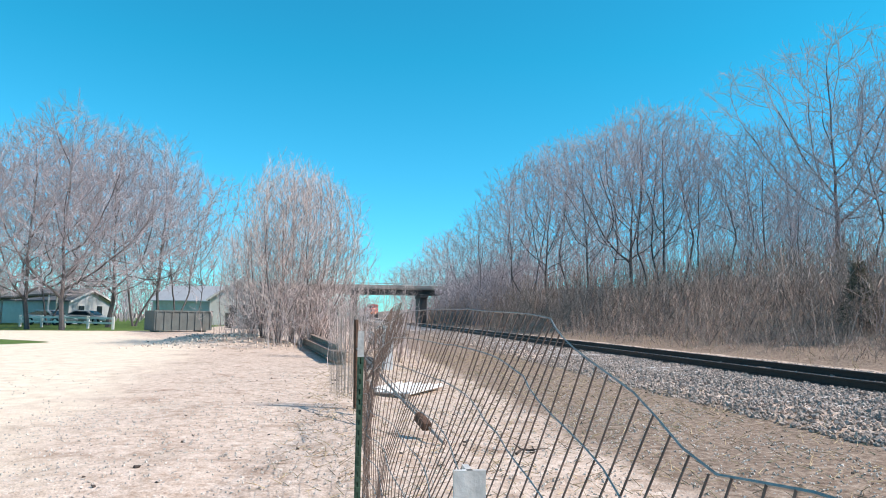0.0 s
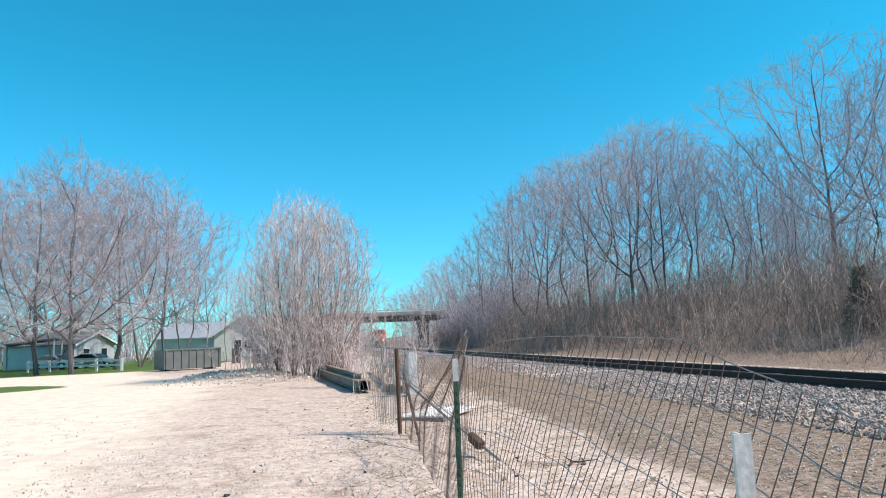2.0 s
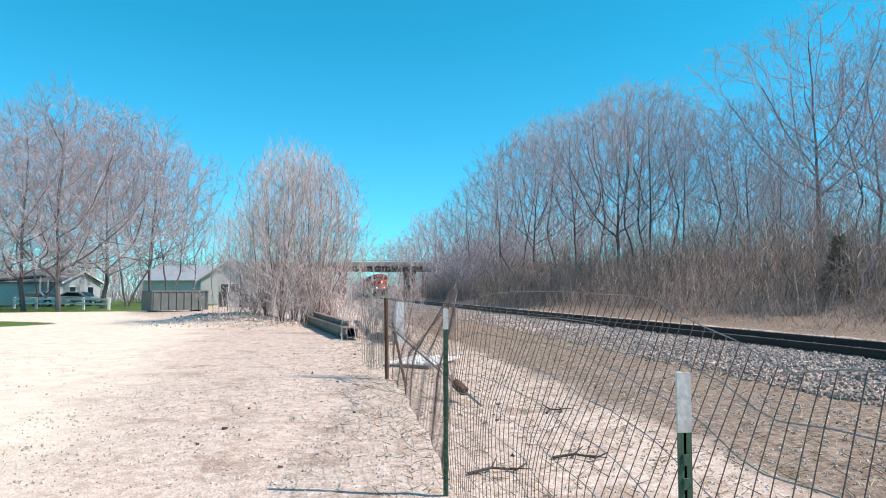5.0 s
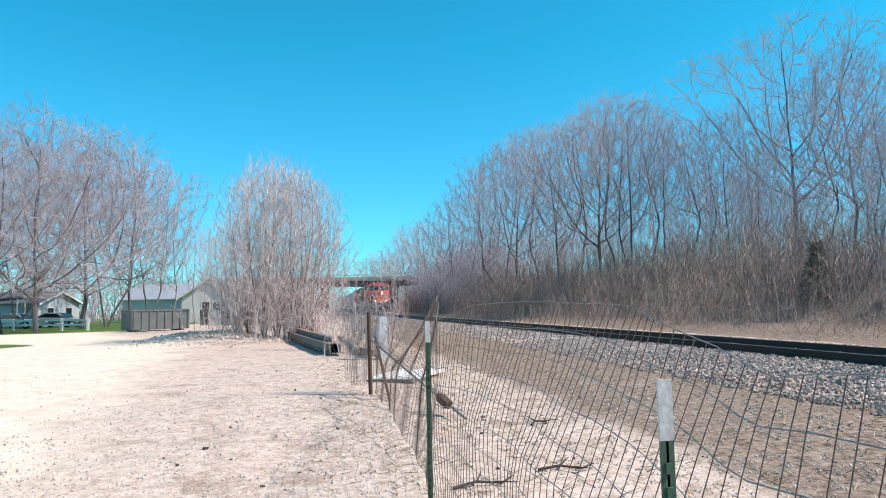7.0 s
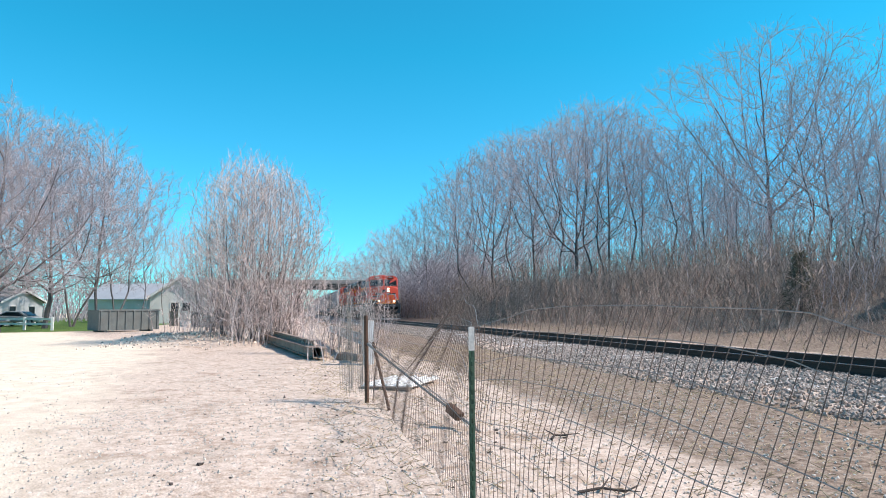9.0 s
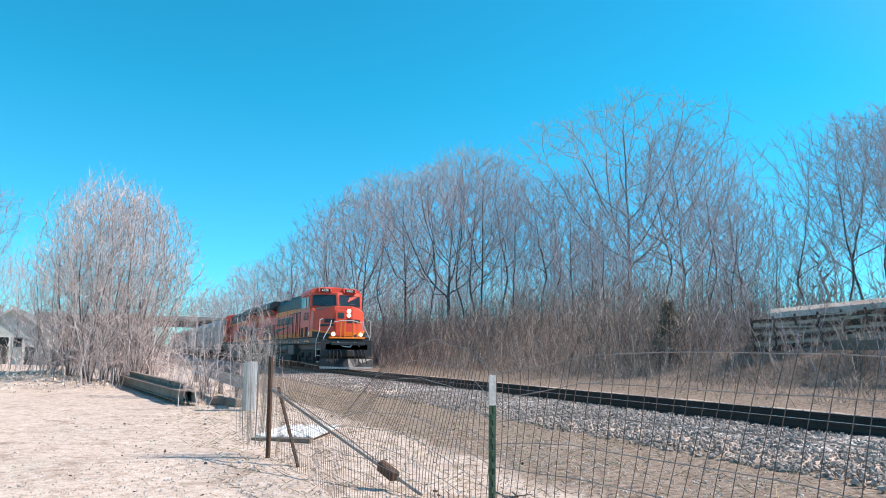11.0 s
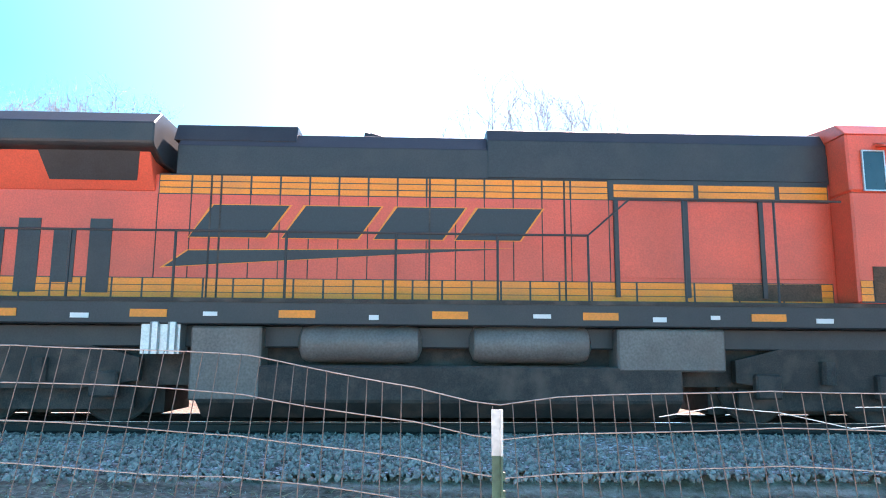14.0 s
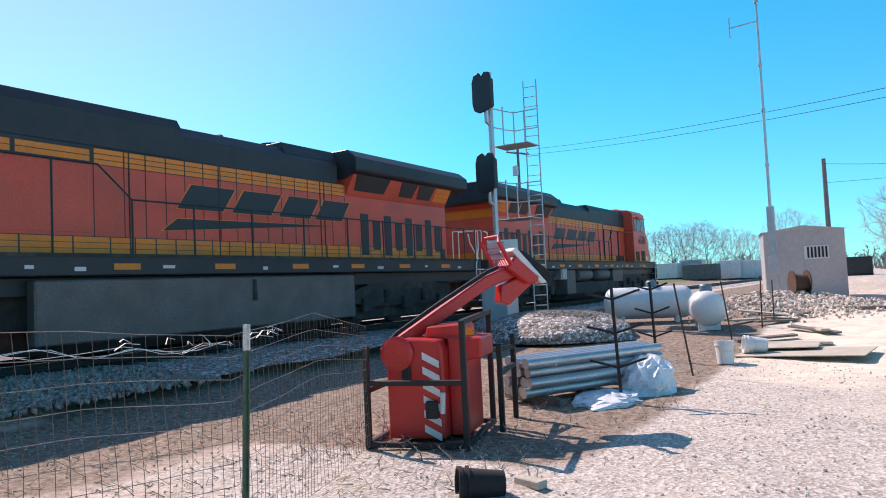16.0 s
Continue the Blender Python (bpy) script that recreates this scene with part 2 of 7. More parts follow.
M = dict(
    packed=crushed_stone(),
    ground=ground_material(),
    orange=mat("orange_paint", (0.85, 0.1, 0.05), 0.42, 0, 0.16, 1.2, 40, 0.03, dirt=0.25, dirt_col=(0.2, 0.05, 0.03)),
    yellow=mat("yellow_paint", (1.0, 0.26, 0.018), 0.5, 0, 0.15, 2, 40, 0.03, dirt=0.2),
    black=mat("black_paint", (0.028, 0.03, 0.034), 0.5, 0, 0.3, 3, 40, 0.05, dirt=0.3, dirt_col=(0.06, 0.05, 0.045)),
    under=mat("grimy_steel", (0.06, 0.05, 0.045), 0.8, 0.1, 0.4, 4, 50, 0.2, dirt=0.6, dirt_col=(0.15, 0.105, 0.085)),
    tankgrey=mat("dusty_tank_steel", (0.2, 0.17, 0.155), 0.6, 0.2, 0.3, 2, 30, 0.05, dirt=0.5, dirt_col=(0.13, 0.09, 0.07)),
    white=mat("white_paint", (0.78, 0.77, 0.74), 0.5, 0, 0.1, 4, 60, 0.03, dirt=0.12),
    letter=mat("dark_lettering", (0.025, 0.03, 0.035), 0.5, 0, 0.2, 3, 50, 0.02),
    glass=mat("window_glass", (0.02, 0.03, 0.035), 0.06, 0, 0.1, 3, 10, 0.0, spec=0.8),
    matte=mat("matte_black", (0.012, 0.012, 0.013), 0.95, 0, 0.2, 3, 30, 0.0, spec=0.05),
    chrome=mat("bright_steel", (0.6, 0.6, 0.6), 0.3, 0.9, 0.15, 5, 60, 0.03),
    lamp=mat("lamp_glow", (1.0, 0.8, 0.55), 0.2, 0, 0.02, 3, 10, 0, emit=3.5),
    rail=mat("rail_steel", (0.05, 0.04, 0.036), 0.6, 0.5, 0.3, 8, 60, 0.1),
    railtop=mat("polished_rail_head", (0.55, 0.55, 0.56), 0.25, 1.0, 0.1, 5, 80, 0.02),
    tie=mat("creosoted_tie", (0.075, 0.058, 0.048), 0.9, 0, 0.4, 5, 40, 0.5),
    ballast=mat("ballast_stone", (0.41, 0.338, 0.29), 0.9, 0, 0.2, 3, 30, 0.6, island=True, spread=(0.62, 1.3)),
    bark=mat("grey_bark", (0.15, 0.13, 0.13), 0.95, 0, 0.35, 3, 25, 0.6),
    twig=mat("twigs", (0.52, 0.46, 0.48), 0.9, 0, 0.25, 0.6, 8, 0.0),
    brush=mat("brush_stems", (0.5, 0.38, 0.32), 0.95, 0, 0.35, 0.5, 8, 0.0, island=True),
    shoot=mat("pale_shoots", (0.66, 0.54, 0.5), 0.9, 0, 0.25, 0.5, 8, 0.0, island=True),
    cedar=mat("cedar_foliage", (0.2, 0.175, 0.125), 0.9, 0, 0.4, 3, 20, 0.0, island=True),
    concrete=mat("weathered_concrete", (0.42, 0.39, 0.36), 0.9, 0, 0.25, 1.2, 25, 0.3, dirt=0.4, dirt_col=(0.16, 0.14, 0.12)),
    girder=mat("dark_girder", (0.09, 0.085, 0.085), 0.7, 0.3, 0.3, 2, 30, 0.1),
    siding=mat("white_siding", (0.7, 0.69, 0.66), 0.7, 0, 0.12, 1, 30, 0.05, dirt=0.15),
    roof=mat("grey_shingle", (0.2, 0.2, 0.2), 0.9, 0, 0.3, 2, 40, 0.3),
    metalroof=mat("pale_metal_roof", (0.6, 0.6, 0.6), 0.4, 0.4, 0.15, 1, 30, 0.05),
    post=mat("green_post_paint", (0.05, 0.115, 0.07), 0.6, 0, 0.3, 8, 60, 0.1, dirt=0.2),
    tip=mat("white_post_tip", (0.62, 0.61, 0.58), 0.6, 0, 0.2, 12, 60, 0.1, dirt=0.25),
    wire=mat("galvanised_wire", (0.42, 0.37, 0.33), 0.5, 0.5, 0.3, 4, 50, 0.05),
    rustwire=mat("rusty_wire", (0.22, 0.15, 0.12), 0.8, 0.3, 0.35, 5, 40, 0.1),
    dustrust=mat("dusty_rust", (0.33, 0.24, 0.19), 0.85, 0.1, 0.35, 3, 30, 0.15, dirt=0.4, dirt_col=(0.5, 0.4, 0.32)),
    rust=mat("rusty_steel", (0.16, 0.09, 0.06), 0.85, 0.3, 0.4, 4, 40, 0.3, dirt=0.5, dirt_col=(0.08, 0.05, 0.04)),
    red=mat("red_machine_paint", (0.68, 0.03, 0.025), 0.35, 0, 0.12, 2, 40, 0.03, dirt=0.15, dirt_col=(0.3, 0.06, 0.04)),
    frame=mat("black_frame_steel", (0.025, 0.024, 0.024), 0.55, 0.2, 0.3, 5, 50, 0.1),
    galv=mat("galvanised_pipe", (0.55, 0.56, 0.57), 0.4, 0.7, 0.2, 3, 40, 0.05),
    aluminium=mat("dull_aluminium", (0.62, 0.62, 0.62), 0.5, 0.3, 0.08, 0.7, 3, 0.0, dirt=0.2, dirt_col=(0.4, 0.39, 0.38)),
    cabinwall=mat("weathered_grey_panel", (0.5, 0.49, 0.48), 0.6, 0.2, 0.12, 0.7, 12, 0.02, dirt=0.35, dirt_col=(0.3, 0.27, 0.24)),
    polewood=mat("silvered_pole_timber", (0.2, 0.19, 0.185), 0.9, 0, 0.3, 1.5, 30, 0.2),
    # bin wall: the shade on its face is put into this dark blue-grey
    binsteel=mat("weathered_bin_steel", (0.2, 0.22, 0.24), 0.7, 0.3, 0.2, 0.8, 12, 0.02, dirt=0.3, dirt_col=(0.2, 0.17, 0.15)),
    tank=mat("white_tank_paint", (0.74, 0.75, 0.74), 0.4, 0, 0.1, 2, 30, 0.02, dirt=0.15),
    plastic=mat("clear_white_plastic", (0.86, 0.87, 0.88), 0.3, 0, 0.15, 4, 30, 0.2),
    plywood=mat("weathered_plywood", (0.55, 0.48, 0.38), 0.9, 0, 0.2, 3, 40, 0.1),
    clod=mat("pale_clods", (0.72, 0.6, 0.5), 0.95, 0, 0.2, 3, 30, 0.4, island=True),
    stone=mat("broken_stone", (0.62, 0.56, 0.5), 0.95, 0, 0.2, 3, 30, 0.3, island=True, spread=(0.7, 1.25)),
    rustroof=mat("rusting_white_roof", (0.62, 0.52, 0.44), 0.8, 0, 0.4, 2, 20, 0.2, dirt=0.7, dirt_col=(0.22, 0.12, 0.08)),
    wood=mat("grey_weathered_wood", (0.22, 0.19, 0.16), 0.9, 0, 0.35, 3, 40, 0.4),
    hopper=mat("grey_hopper_paint", (0.48, 0.48, 0.47), 0.6, 0, 0.2, 0.8, 25, 0.05, dirt=0.35, dirt_col=(0.2, 0.17, 0.14)),
    dumpster=mat("dark_green_steel", (0.15, 0.17, 0.165), 0.7, 0.1, 0.3, 2, 30, 0.1, dirt=0.3),
    redbarn=mat("red_ribbed_metal", (0.5, 0.05, 0.035), 0.5, 0.1, 0.15, 1, 30, 0.05, dirt=0.15),
    blue=mat("blue_drum", (0.12, 0.22, 0.27), 0.5, 0, 0.2, 3, 30, 0.05),
    rubber=mat("black_rubber", (0.02, 0.02, 0.02), 0.85, 0, 0.2, 5, 40, 0.1),
    grass=mat("dry_grass_blades", (0.46, 0.36, 0.22), 0.95, 0, 0.25, 0.8, 10, 0.0, island=True),
    farwood=mat("distant_wood", (0.24, 0.2, 0.19), 0.95, 0, 0.3, 0.2, 3, 0.0, island=True),
)


# ---- geometry helpers ----
class Geo:
    """Collects vertices and faces for one mesh."""

    def __init__(self):
        self.v, self.f, self.mi = [], [], []

    def add(self, verts, faces, mi=0):
        k = len(self.v)
        self.v += [tuple(p) for p in verts]
        self.f += [tuple(i + k for i in fa) for fa in faces]
        self.mi += [mi] * len(faces)
        return self

    def box(self, x0, x1, y0, y1, z0, z1, mi=0, m=None):
        vs = [Vector(p) for p in product((x0, x1), (y0, y1), (z0, z1))]
        if m is not None:
            vs = [m @ p for p in vs]
        return self.add(vs, [(0, 1, 3, 2), (4, 6, 7, 5), (0, 4, 5, 1), (2, 3, 7, 6), (0, 2, 6, 4), (1, 5, 7, 3)], mi)

    def beam(self, a, b, w, h=None, mi=0):
        """A square bar from a to b."""
        a, b = Vector(a), Vector(b)
        h = h or w
        d = b - a
        q = d.to_track_quat("Y", "Z").to_matrix().to_4x4()
        return self.box(-w / 2, w / 2, 0, d.length, -h / 2, h / 2, mi, Matrix.Translation(a) @ q)

    def rod(self, pts, r, sides=6, mi=0, r1=None):
        """A round bar along points."""
        pts = [Vector(p) for p in pts]
        n = len(pts)
        vs = []
        for i, p in enumerate(pts):
            d = (pts[min(i + 1, n - 1)] - pts[max(i - 1, 0)]).normalized()
            u = d.orthogonal().normalized() if i == 0 else (u - d * u.dot(d)).normalized()
            w = d.cross(u)
            rr = r if r1 is None else r + (r1 - r) * i / (n - 1)
            vs += [p + (u * math.cos(2 * math.pi * k / sides) + w * math.sin(2 * math.pi * k / sides)) * rr for k in range(sides)]
        fs = [(i * sides + k, i * sides + (k + 1) % sides, (i + 1) * sides + (k + 1) % sides, (i + 1) * sides + k) for i in range(n - 1) for k in range(sides)]
        fs += [tuple(range(sides - 1, -1, -1)), tuple((n - 1) * sides + k for k in range(sides))]
        return self.add(vs, fs, mi)

    def lathe(self, profile, m=None, sides=20, mi=0):
        """Turned about local z: profile of (radius, height)."""
        vs = [Vector((r * math.cos(2 * math.pi * k / sides), r * math.sin(2 * math.pi * k / sides), z)) for r, z in profile for k in range(sides)]
        if m is not None:
            vs = [m @ p for p in vs]
        n = len(profile)
        fs = [(i * sides + k, i * sides + (k + 1) % sides, (i + 1) * sides + (k + 1) % sides, (i + 1) * sides + k) for i in range(n - 1) for k in range(sides)]
        fs += [tuple(range(sides - 1, -1, -1)), tuple((n - 1) * sides + k for k in range(sides))]
        return self.add(vs, fs, mi)

    def prism(self, poly, d0, d1, axis="x", mi=0, m=None):
        """A polygon pushed along an axis: poly in the other two axes, in order."""
        def at(p, d):
            return {"x": (d, p[0], p[1]), "y": (p[0], d, p[1]), "z": (p[0], p[1], d)}[axis]
        n = len(poly)
        vs = [Vector(at(p, d)) for d in (d0, d1) for p in poly]
        if m is not None:
            vs = [m @ p for p in vs]
        return self.add(vs, [tuple(range(n)), tuple(range(2 * n - 1, n - 1, -1))] + [(i, i + n, (i + 1) % n + n, (i + 1) % n) for i in range(n)], mi)


def part(name, geo, material, parent=None, label="", bevel=0.0, smooth=False, category="", group="", kind=""):
    """One mesh object, under parent if given."""
    me = bpy.data.meshes.new(name)
    me.from_pydata(geo.v, [], geo.f)
    for m in material if isinstance(material, (list, tuple)) else (material,):
        me.materials.append(m)
    if any(geo.mi):
        me.polygons.foreach_set("material_index", geo.mi)
    bm = bmesh.new()
    bm.from_mesh(me)
    bmesh.ops.recalc_face_normals(bm, faces=bm.faces)
    if bevel:
        bmesh.ops.bevel(bm, geom=list(bm.edges), offset=bevel, segments=1, affect="EDGES", clamp_overlap=True)
    bm.to_mesh(me)
    bm.free()
    if smooth:
        for p in me.polygons:
            p.use_smooth = True
        me.set_sharp_from_angle(angle=radians(35))
    ob = new(name, me)
    if parent is not None:
        ob.parent = parent
    return tagged(ob, label, category, group, kind)


def empty(name, label, category, m=None, group="", kind=""):
    ob = new(name)
    ob.empty_display_size = 0.1
    if m is not None:
        ob.matrix_basis = m
    return tagged(ob, label, category, group, kind)


def tubes(name, segs, sides, material, parent=None, spikes=None, **kw):
    """Many thin tapered prisms in one mesh, from rows of p0, p1, r0, r1; spikes are three-sided and pointed."""
    s = np.asarray(segs, dtype=np.float64)
    p0, p1, r0, r1 = s[:, :3], s[:, 3:6], s[:, 6:7], s[:, 7:8]
    d = p1 - p0
    d /= np.linalg.norm(d, axis=1, keepdims=True) + 1e-9
    h = np.where(np.abs(d[:, 2:3]) > 0.9, np.array([[1.0, 0, 0]]), np.array([[0, 0, 1.0]]))
    u = np.cross(d, h)
    u /= np.linalg.norm(u, axis=1, keepdims=True) + 1e-9
    w = np.cross(d, u)
    n = len(s)
    vs = np.empty((n, 2, sides, 3))
    for k in range(sides):
        a = 2 * math.pi * k / sides
        o = u * math.cos(a) + w * math.sin(a)
        vs[:, 0, k], vs[:, 1, k] = p0 + o * r0, p1 + o * r1
    base = (np.arange(n) * 2 * sides)[:, None, None]
    k = np.arange(sides)
    quad = np.stack([k, (k + 1) % sides, sides + (k + 1) % sides, sides + k], 1)[None]
    vs, faces = vs.reshape(-1, 3), (base + quad).reshape(-1, 4)
    if spikes is not None:
        a, b, r = spikes[:, :3], spikes[:, 3:6], spikes[:, 6:7]
        d = b - a
        d /= np.linalg.norm(d, axis=1, keepdims=True) + 1e-9
        u = np.cross(d, np.array([[0.31, 0.83, 0.46]]))
        u /= np.linalg.norm(u, axis=1, keepdims=True) + 1e-9
        w = np.cross(d, u)
        sv = np.stack([a + u * r, a + (w * 0.87 - u * 0.5) * r, a - (w * 0.87 + u * 0.5) * r, b], 1)
        k = (np.arange(len(a)) * 4)[:, None, None] + np.array([[(0, 1, 3), (1, 2, 3), (2, 0, 3)]])
        tri = np.concatenate([np.stack([faces[:, 0], faces[:, 1], faces[:, 2]], 1), np.stack([faces[:, 0], faces[:, 2], faces[:, 3]], 1), k.reshape(-1, 3) + len(vs)])
        vs, faces = np.concatenate([vs, sv.reshape(-1, 3)]), tri
    return grid_mesh(name, vs, faces, material, parent, **kw)


def grid_mesh(name, verts, quads, material, parent=None, smooth=False, label="", category="", group="", kind=""):
    me = bpy.data.meshes.new(name)
    nf, k = quads.shape
    me.vertices.add(len(verts))
    me.vertices.foreach_set("co", np.ascontiguousarray(verts, dtype=np.float32).ravel())
    me.loops.add(nf * k)
    me.loops.foreach_set("vertex_index", np.ascontiguousarray(quads, dtype=np.int32).ravel())
    me.polygons.add(nf)
    me.polygons.foreach_set("loop_start", np.arange(0, nf * k, k, dtype=np.int32))
    me.polygons.foreach_set("use_smooth", np.full(nf, smooth))
    me.update(calc_edges=True)
    me.materials.append(material)
    ob = new(name, me)
    if parent is not None:
        ob.parent = parent
    return tagged(ob, label, category, group, kind)


def sstep(a, b, x):
    t = np.clip((np.asarray(x, dtype=float) - a) / (b - a), 0, 1)
    return t * t * (3 - 2 * t)

# ---- ground ----
TRACK_X, RAIL_Z = 10.27, 0.55


def ground_z(x, y):
    """Height of the land: level yard, low rise along the line, bank beyond the track."""
    x, y = np.asarray(x, dtype=float), np.asarray(y, dtype=float)
    z = 0.26 * sstep(-1, 8, y) + 0.38 * sstep(10, 20, -y)
    z = z + (0.34 - z) * sstep(6.0, 8.0, x) * (1 - sstep(13, 15, x))
    north = 1 - 0.75 * sstep(8, 30, -y)
    z = z + (0.35 * sstep(13.5, 17.5, x) + 1.5 * sstep(17.5, 23, x) + 0.9 * sstep(23, 45, x)) * north
    z = z + 2.6 * sstep(19, 33, x) * sstep(22, 55, y)
    for mx, my, r, h in ((-3.6, 30.5, 2.6, 0.45), (-5.4, 33.0, 2.2, 0.35), (0.3, -22.0, 3.4, 0.45), (-2.2, -31.0, 3.6, 0.7)):
        z = z + h * np.exp(-((x - mx) ** 2 + (y - my) ** 2) / (r * r) * 2)
    z = z + 0.018 * np.sin(x * 2.1 + np.sin(y * 1.3)) * np.sin(y * 1.7 + 0.8 * np.sin(x * 0.9))
    return z


def gz(x, y):
    return float(ground_z(x, y))


def axis(parts):
    return np.unique(np.concatenate([np.arange(a, b, s) for a, b, s in parts] + [np.array([parts[-1][1]])]))


gx_ = axis([(-900, -120, 60), (-120, -40, 6), (-40, -10, 1.2), (-10, 7, 0.22), (7, 16, 0.5), (16, 50, 1.0), (50, 140, 8), (140, 900, 76)])
gy_ = axis([(-900, -150, 60), (-150, -40, 5), (-40, -16, 0.8), (-16, 20, 0.22), (20, 60, 0.9), (60, 180, 5), (180, 900, 72)])
GX, GY = np.meshgrid(gx_, gy_, indexing="ij")
GZ = ground_z(GX, GY)
rg = np.random.default_rng(5)
near = (np.abs(GX) < 9) & (GY > -16) & (GY < 20)
GZ = GZ + np.where(near, rg.normal(0, 0.006, GX.shape), 0)
nx, ny = len(gx_), len(gy_)
idx = np.arange(nx * ny).reshape(nx, ny)
quads = np.stack([idx[:-1, :-1], idx[1:, :-1], idx[1:, 1:], idx[:-1, 1:]], -1).reshape(-1, 4)
ground = grid_mesh("ground", np.stack([GX, GY, GZ], -1).reshape(-1, 3), quads, M["ground"], smooth=True, kind="structure", label="yard of pale gravel, dry grass and leaf litter", category="ground")


def zone(name, values):
    a = ground.data.attributes.new(name, "FLOAT", "POINT")
    a.data.foreach_set("value", np.ascontiguousarray(values, dtype=np.float32).ravel())


edge = np.interp(GY, [-60, -20, -8, -4, 0, 4, 10, 18, 30, 45, 60], [-0.5, -0.4, -0.2, -0.2, -1.4, -2.0, -2.8, -3.6, -5.0, -12.0, -14.0])
drive = sstep(-2.2, 2.2, edge - GX) * (1 - sstep(46, 58, GY)) * (0.2 + 0.8 * np.maximum(sstep(-5, 3, GY), sstep(6, 13, -GY)))
drive = drive * (1 - 0.75 * sstep(18, 34, -GY) * sstep(-9, -5, GX))
zone("drive", drive)
zone("stony", (0.3 + 0.5 * (1 - sstep(-5, 2, GY))) * (1 - sstep(1.0 , 6.0, GX)) )
yardsoil = sstep(-0.9, 0.3, GX) * (1 - sstep(6.5, 7.5, GX)) * (1 - sstep(-4.5, -3.2, GY)) * sstep(-24, -18, GY)
zone("strip", yardsoil + (1 - yardsoil) * (sstep(2.0, 4.0, GX) * (1 - sstep(6.0, 7.2, GX)) * 0.75) + 0.9 * sstep(13.4, 14.6, GX))
lawn = sstep(50, 56, GY - 0.25 * (GX + 12)) * (1 - sstep(-13, -10, GX)) * (1 - sstep(150, 200, GY))
lawn = np.maximum(lawn, (1 - sstep(0.6, 1.1, np.hypot((GX + 16.2) / 5.6, (GY - 31.5) / 4.2))))
lawn = np.maximum(lawn, 0.52 * sstep(16.5, 20, GX) * (1 - sstep(10, 15, GY)))
zone("lawn", lawn)

# ---- railway line ----
ballast_bed = Geo()
sec = [(-3.7, -0.06), (-2.4, 0.05), (-0.5, 0.055), (0.5, 0.055), (2.4, 0.05), (3.7, -0.06)]
ys = list(np.arange(-60, 60, 0.5)) + [-900, -400, -200, -100, 90, 140, 250, 500, 900]
ys.sort()
vs = [(TRACK_X + x + (rg.normal(0, 0.05) if abs(y) < 60 else 0), y, RAIL_Z - 0.23 + z + rg.normal(0, 0.015)) for y in ys for x, z in sec]
ballast_bed.add(vs, [(i * 6 + k, i * 6 + k + 1, i * 6 + k + 7, i * 6 + k + 6) for i in range(len(ys) - 1) for k in range(5)])
bed = part("ballast", ballast_bed, M["packed"], label="grey crushed-stone ballast bed of the railway", category="ballast", kind="structure")


def stones(name, pts, size, material, parent=None, seed=1, coarse=False, **kw):
    """Many small angular stones in one mesh; coarse ones have more facets."""
    r = np.random.default_rng(seed)
    n = len(pts)
    if coarse:
        p = (1 + 5 ** 0.5) / 2
        base = np.array([(-1, p, 0), (1, p, 0), (-1, -p, 0), (1, -p, 0), (0, -1, p), (0, 1, p), (0, -1, -p), (0, 1, -p), (p, 0, -1), (p, 0, 1), (-p, 0, -1), (-p, 0, 1)]) / 1.9
        tri = np.array([(0, 11, 5), (0, 5, 1), (0, 1, 7), (0, 7, 10), (0, 10, 11), (1, 5, 9), (5, 11, 4), (11, 10, 2), (10, 7, 6), (7, 1, 8), (3, 9, 4), (3, 4, 2), (3, 2, 6), (3, 6, 8), (3, 8, 9), (4, 9, 5), (2, 4, 11), (6, 2, 10), (8, 6, 7), (9, 8, 1)])
    else:
        base = np.array([(1, 0, 0), (0, 1, 0), (-1, 0, 0), (0, -1, 0), (0, 0, 0.8), (0, 0, -0.8)], dtype=float)
        tri = np.array([(0, 1, 4), (1, 2, 4), (2, 3, 4), (3, 0, 4), (1, 0, 5), (2, 1, 5), (3, 2, 5), (0, 3, 5)])
    m = len(base)
    s = size * r.uniform(0.45, 1.4, (n, 1, 1)) * r.uniform(0.65, 1.3, (n, 1, 3)) * (1 + r.normal(0, 0.2, (n, m, 3)))
    v = base[None] * s
    for i, j in ((0, 1), (1, 2), (0, 2)):
        t = r.uniform(0, math.pi, n)
        ca, sa = np.cos(t)[:, None], np.sin(t)[:, None]
        vi, vj = v[..., i] * ca - v[..., j] * sa, v[..., i] * sa + v[..., j] * ca
        v[..., i], v[..., j] = vi, vj
    v = v + np.asarray(pts)[:, None, :]
    q = (np.arange(n) * m)[:, None, None] + tri[None]
    return grid_mesh(name, v.reshape(-1, 3), q.reshape(-1, 3), material, parent, **kw)


n = 30000
px = np.concatenate([rg.uniform(-4.2, -0.9, n * 4 // 5), rg.uniform(-0.6, 3.8, n - n * 4 // 5)])
py = rg.permutation(np.concatenate([rg.uniform(-6, 22, n * 3 // 4), rg.uniform(22, 60, n - n * 3 // 4)]))
pz = np.interp(np.abs(px), [0, 0.5, 2.4, 3.7, 4.2], [0.055, 0.055, 0.05, -0.03, -0.06]) + RAIL_Z - 0.22
stones("ballast_stones", np.stack([px + TRACK_X, py, pz], -1), 0.034, M["ballast"], seed=3, label="loose grey ballast stones beside the rails", category="stones", kind="stuff")

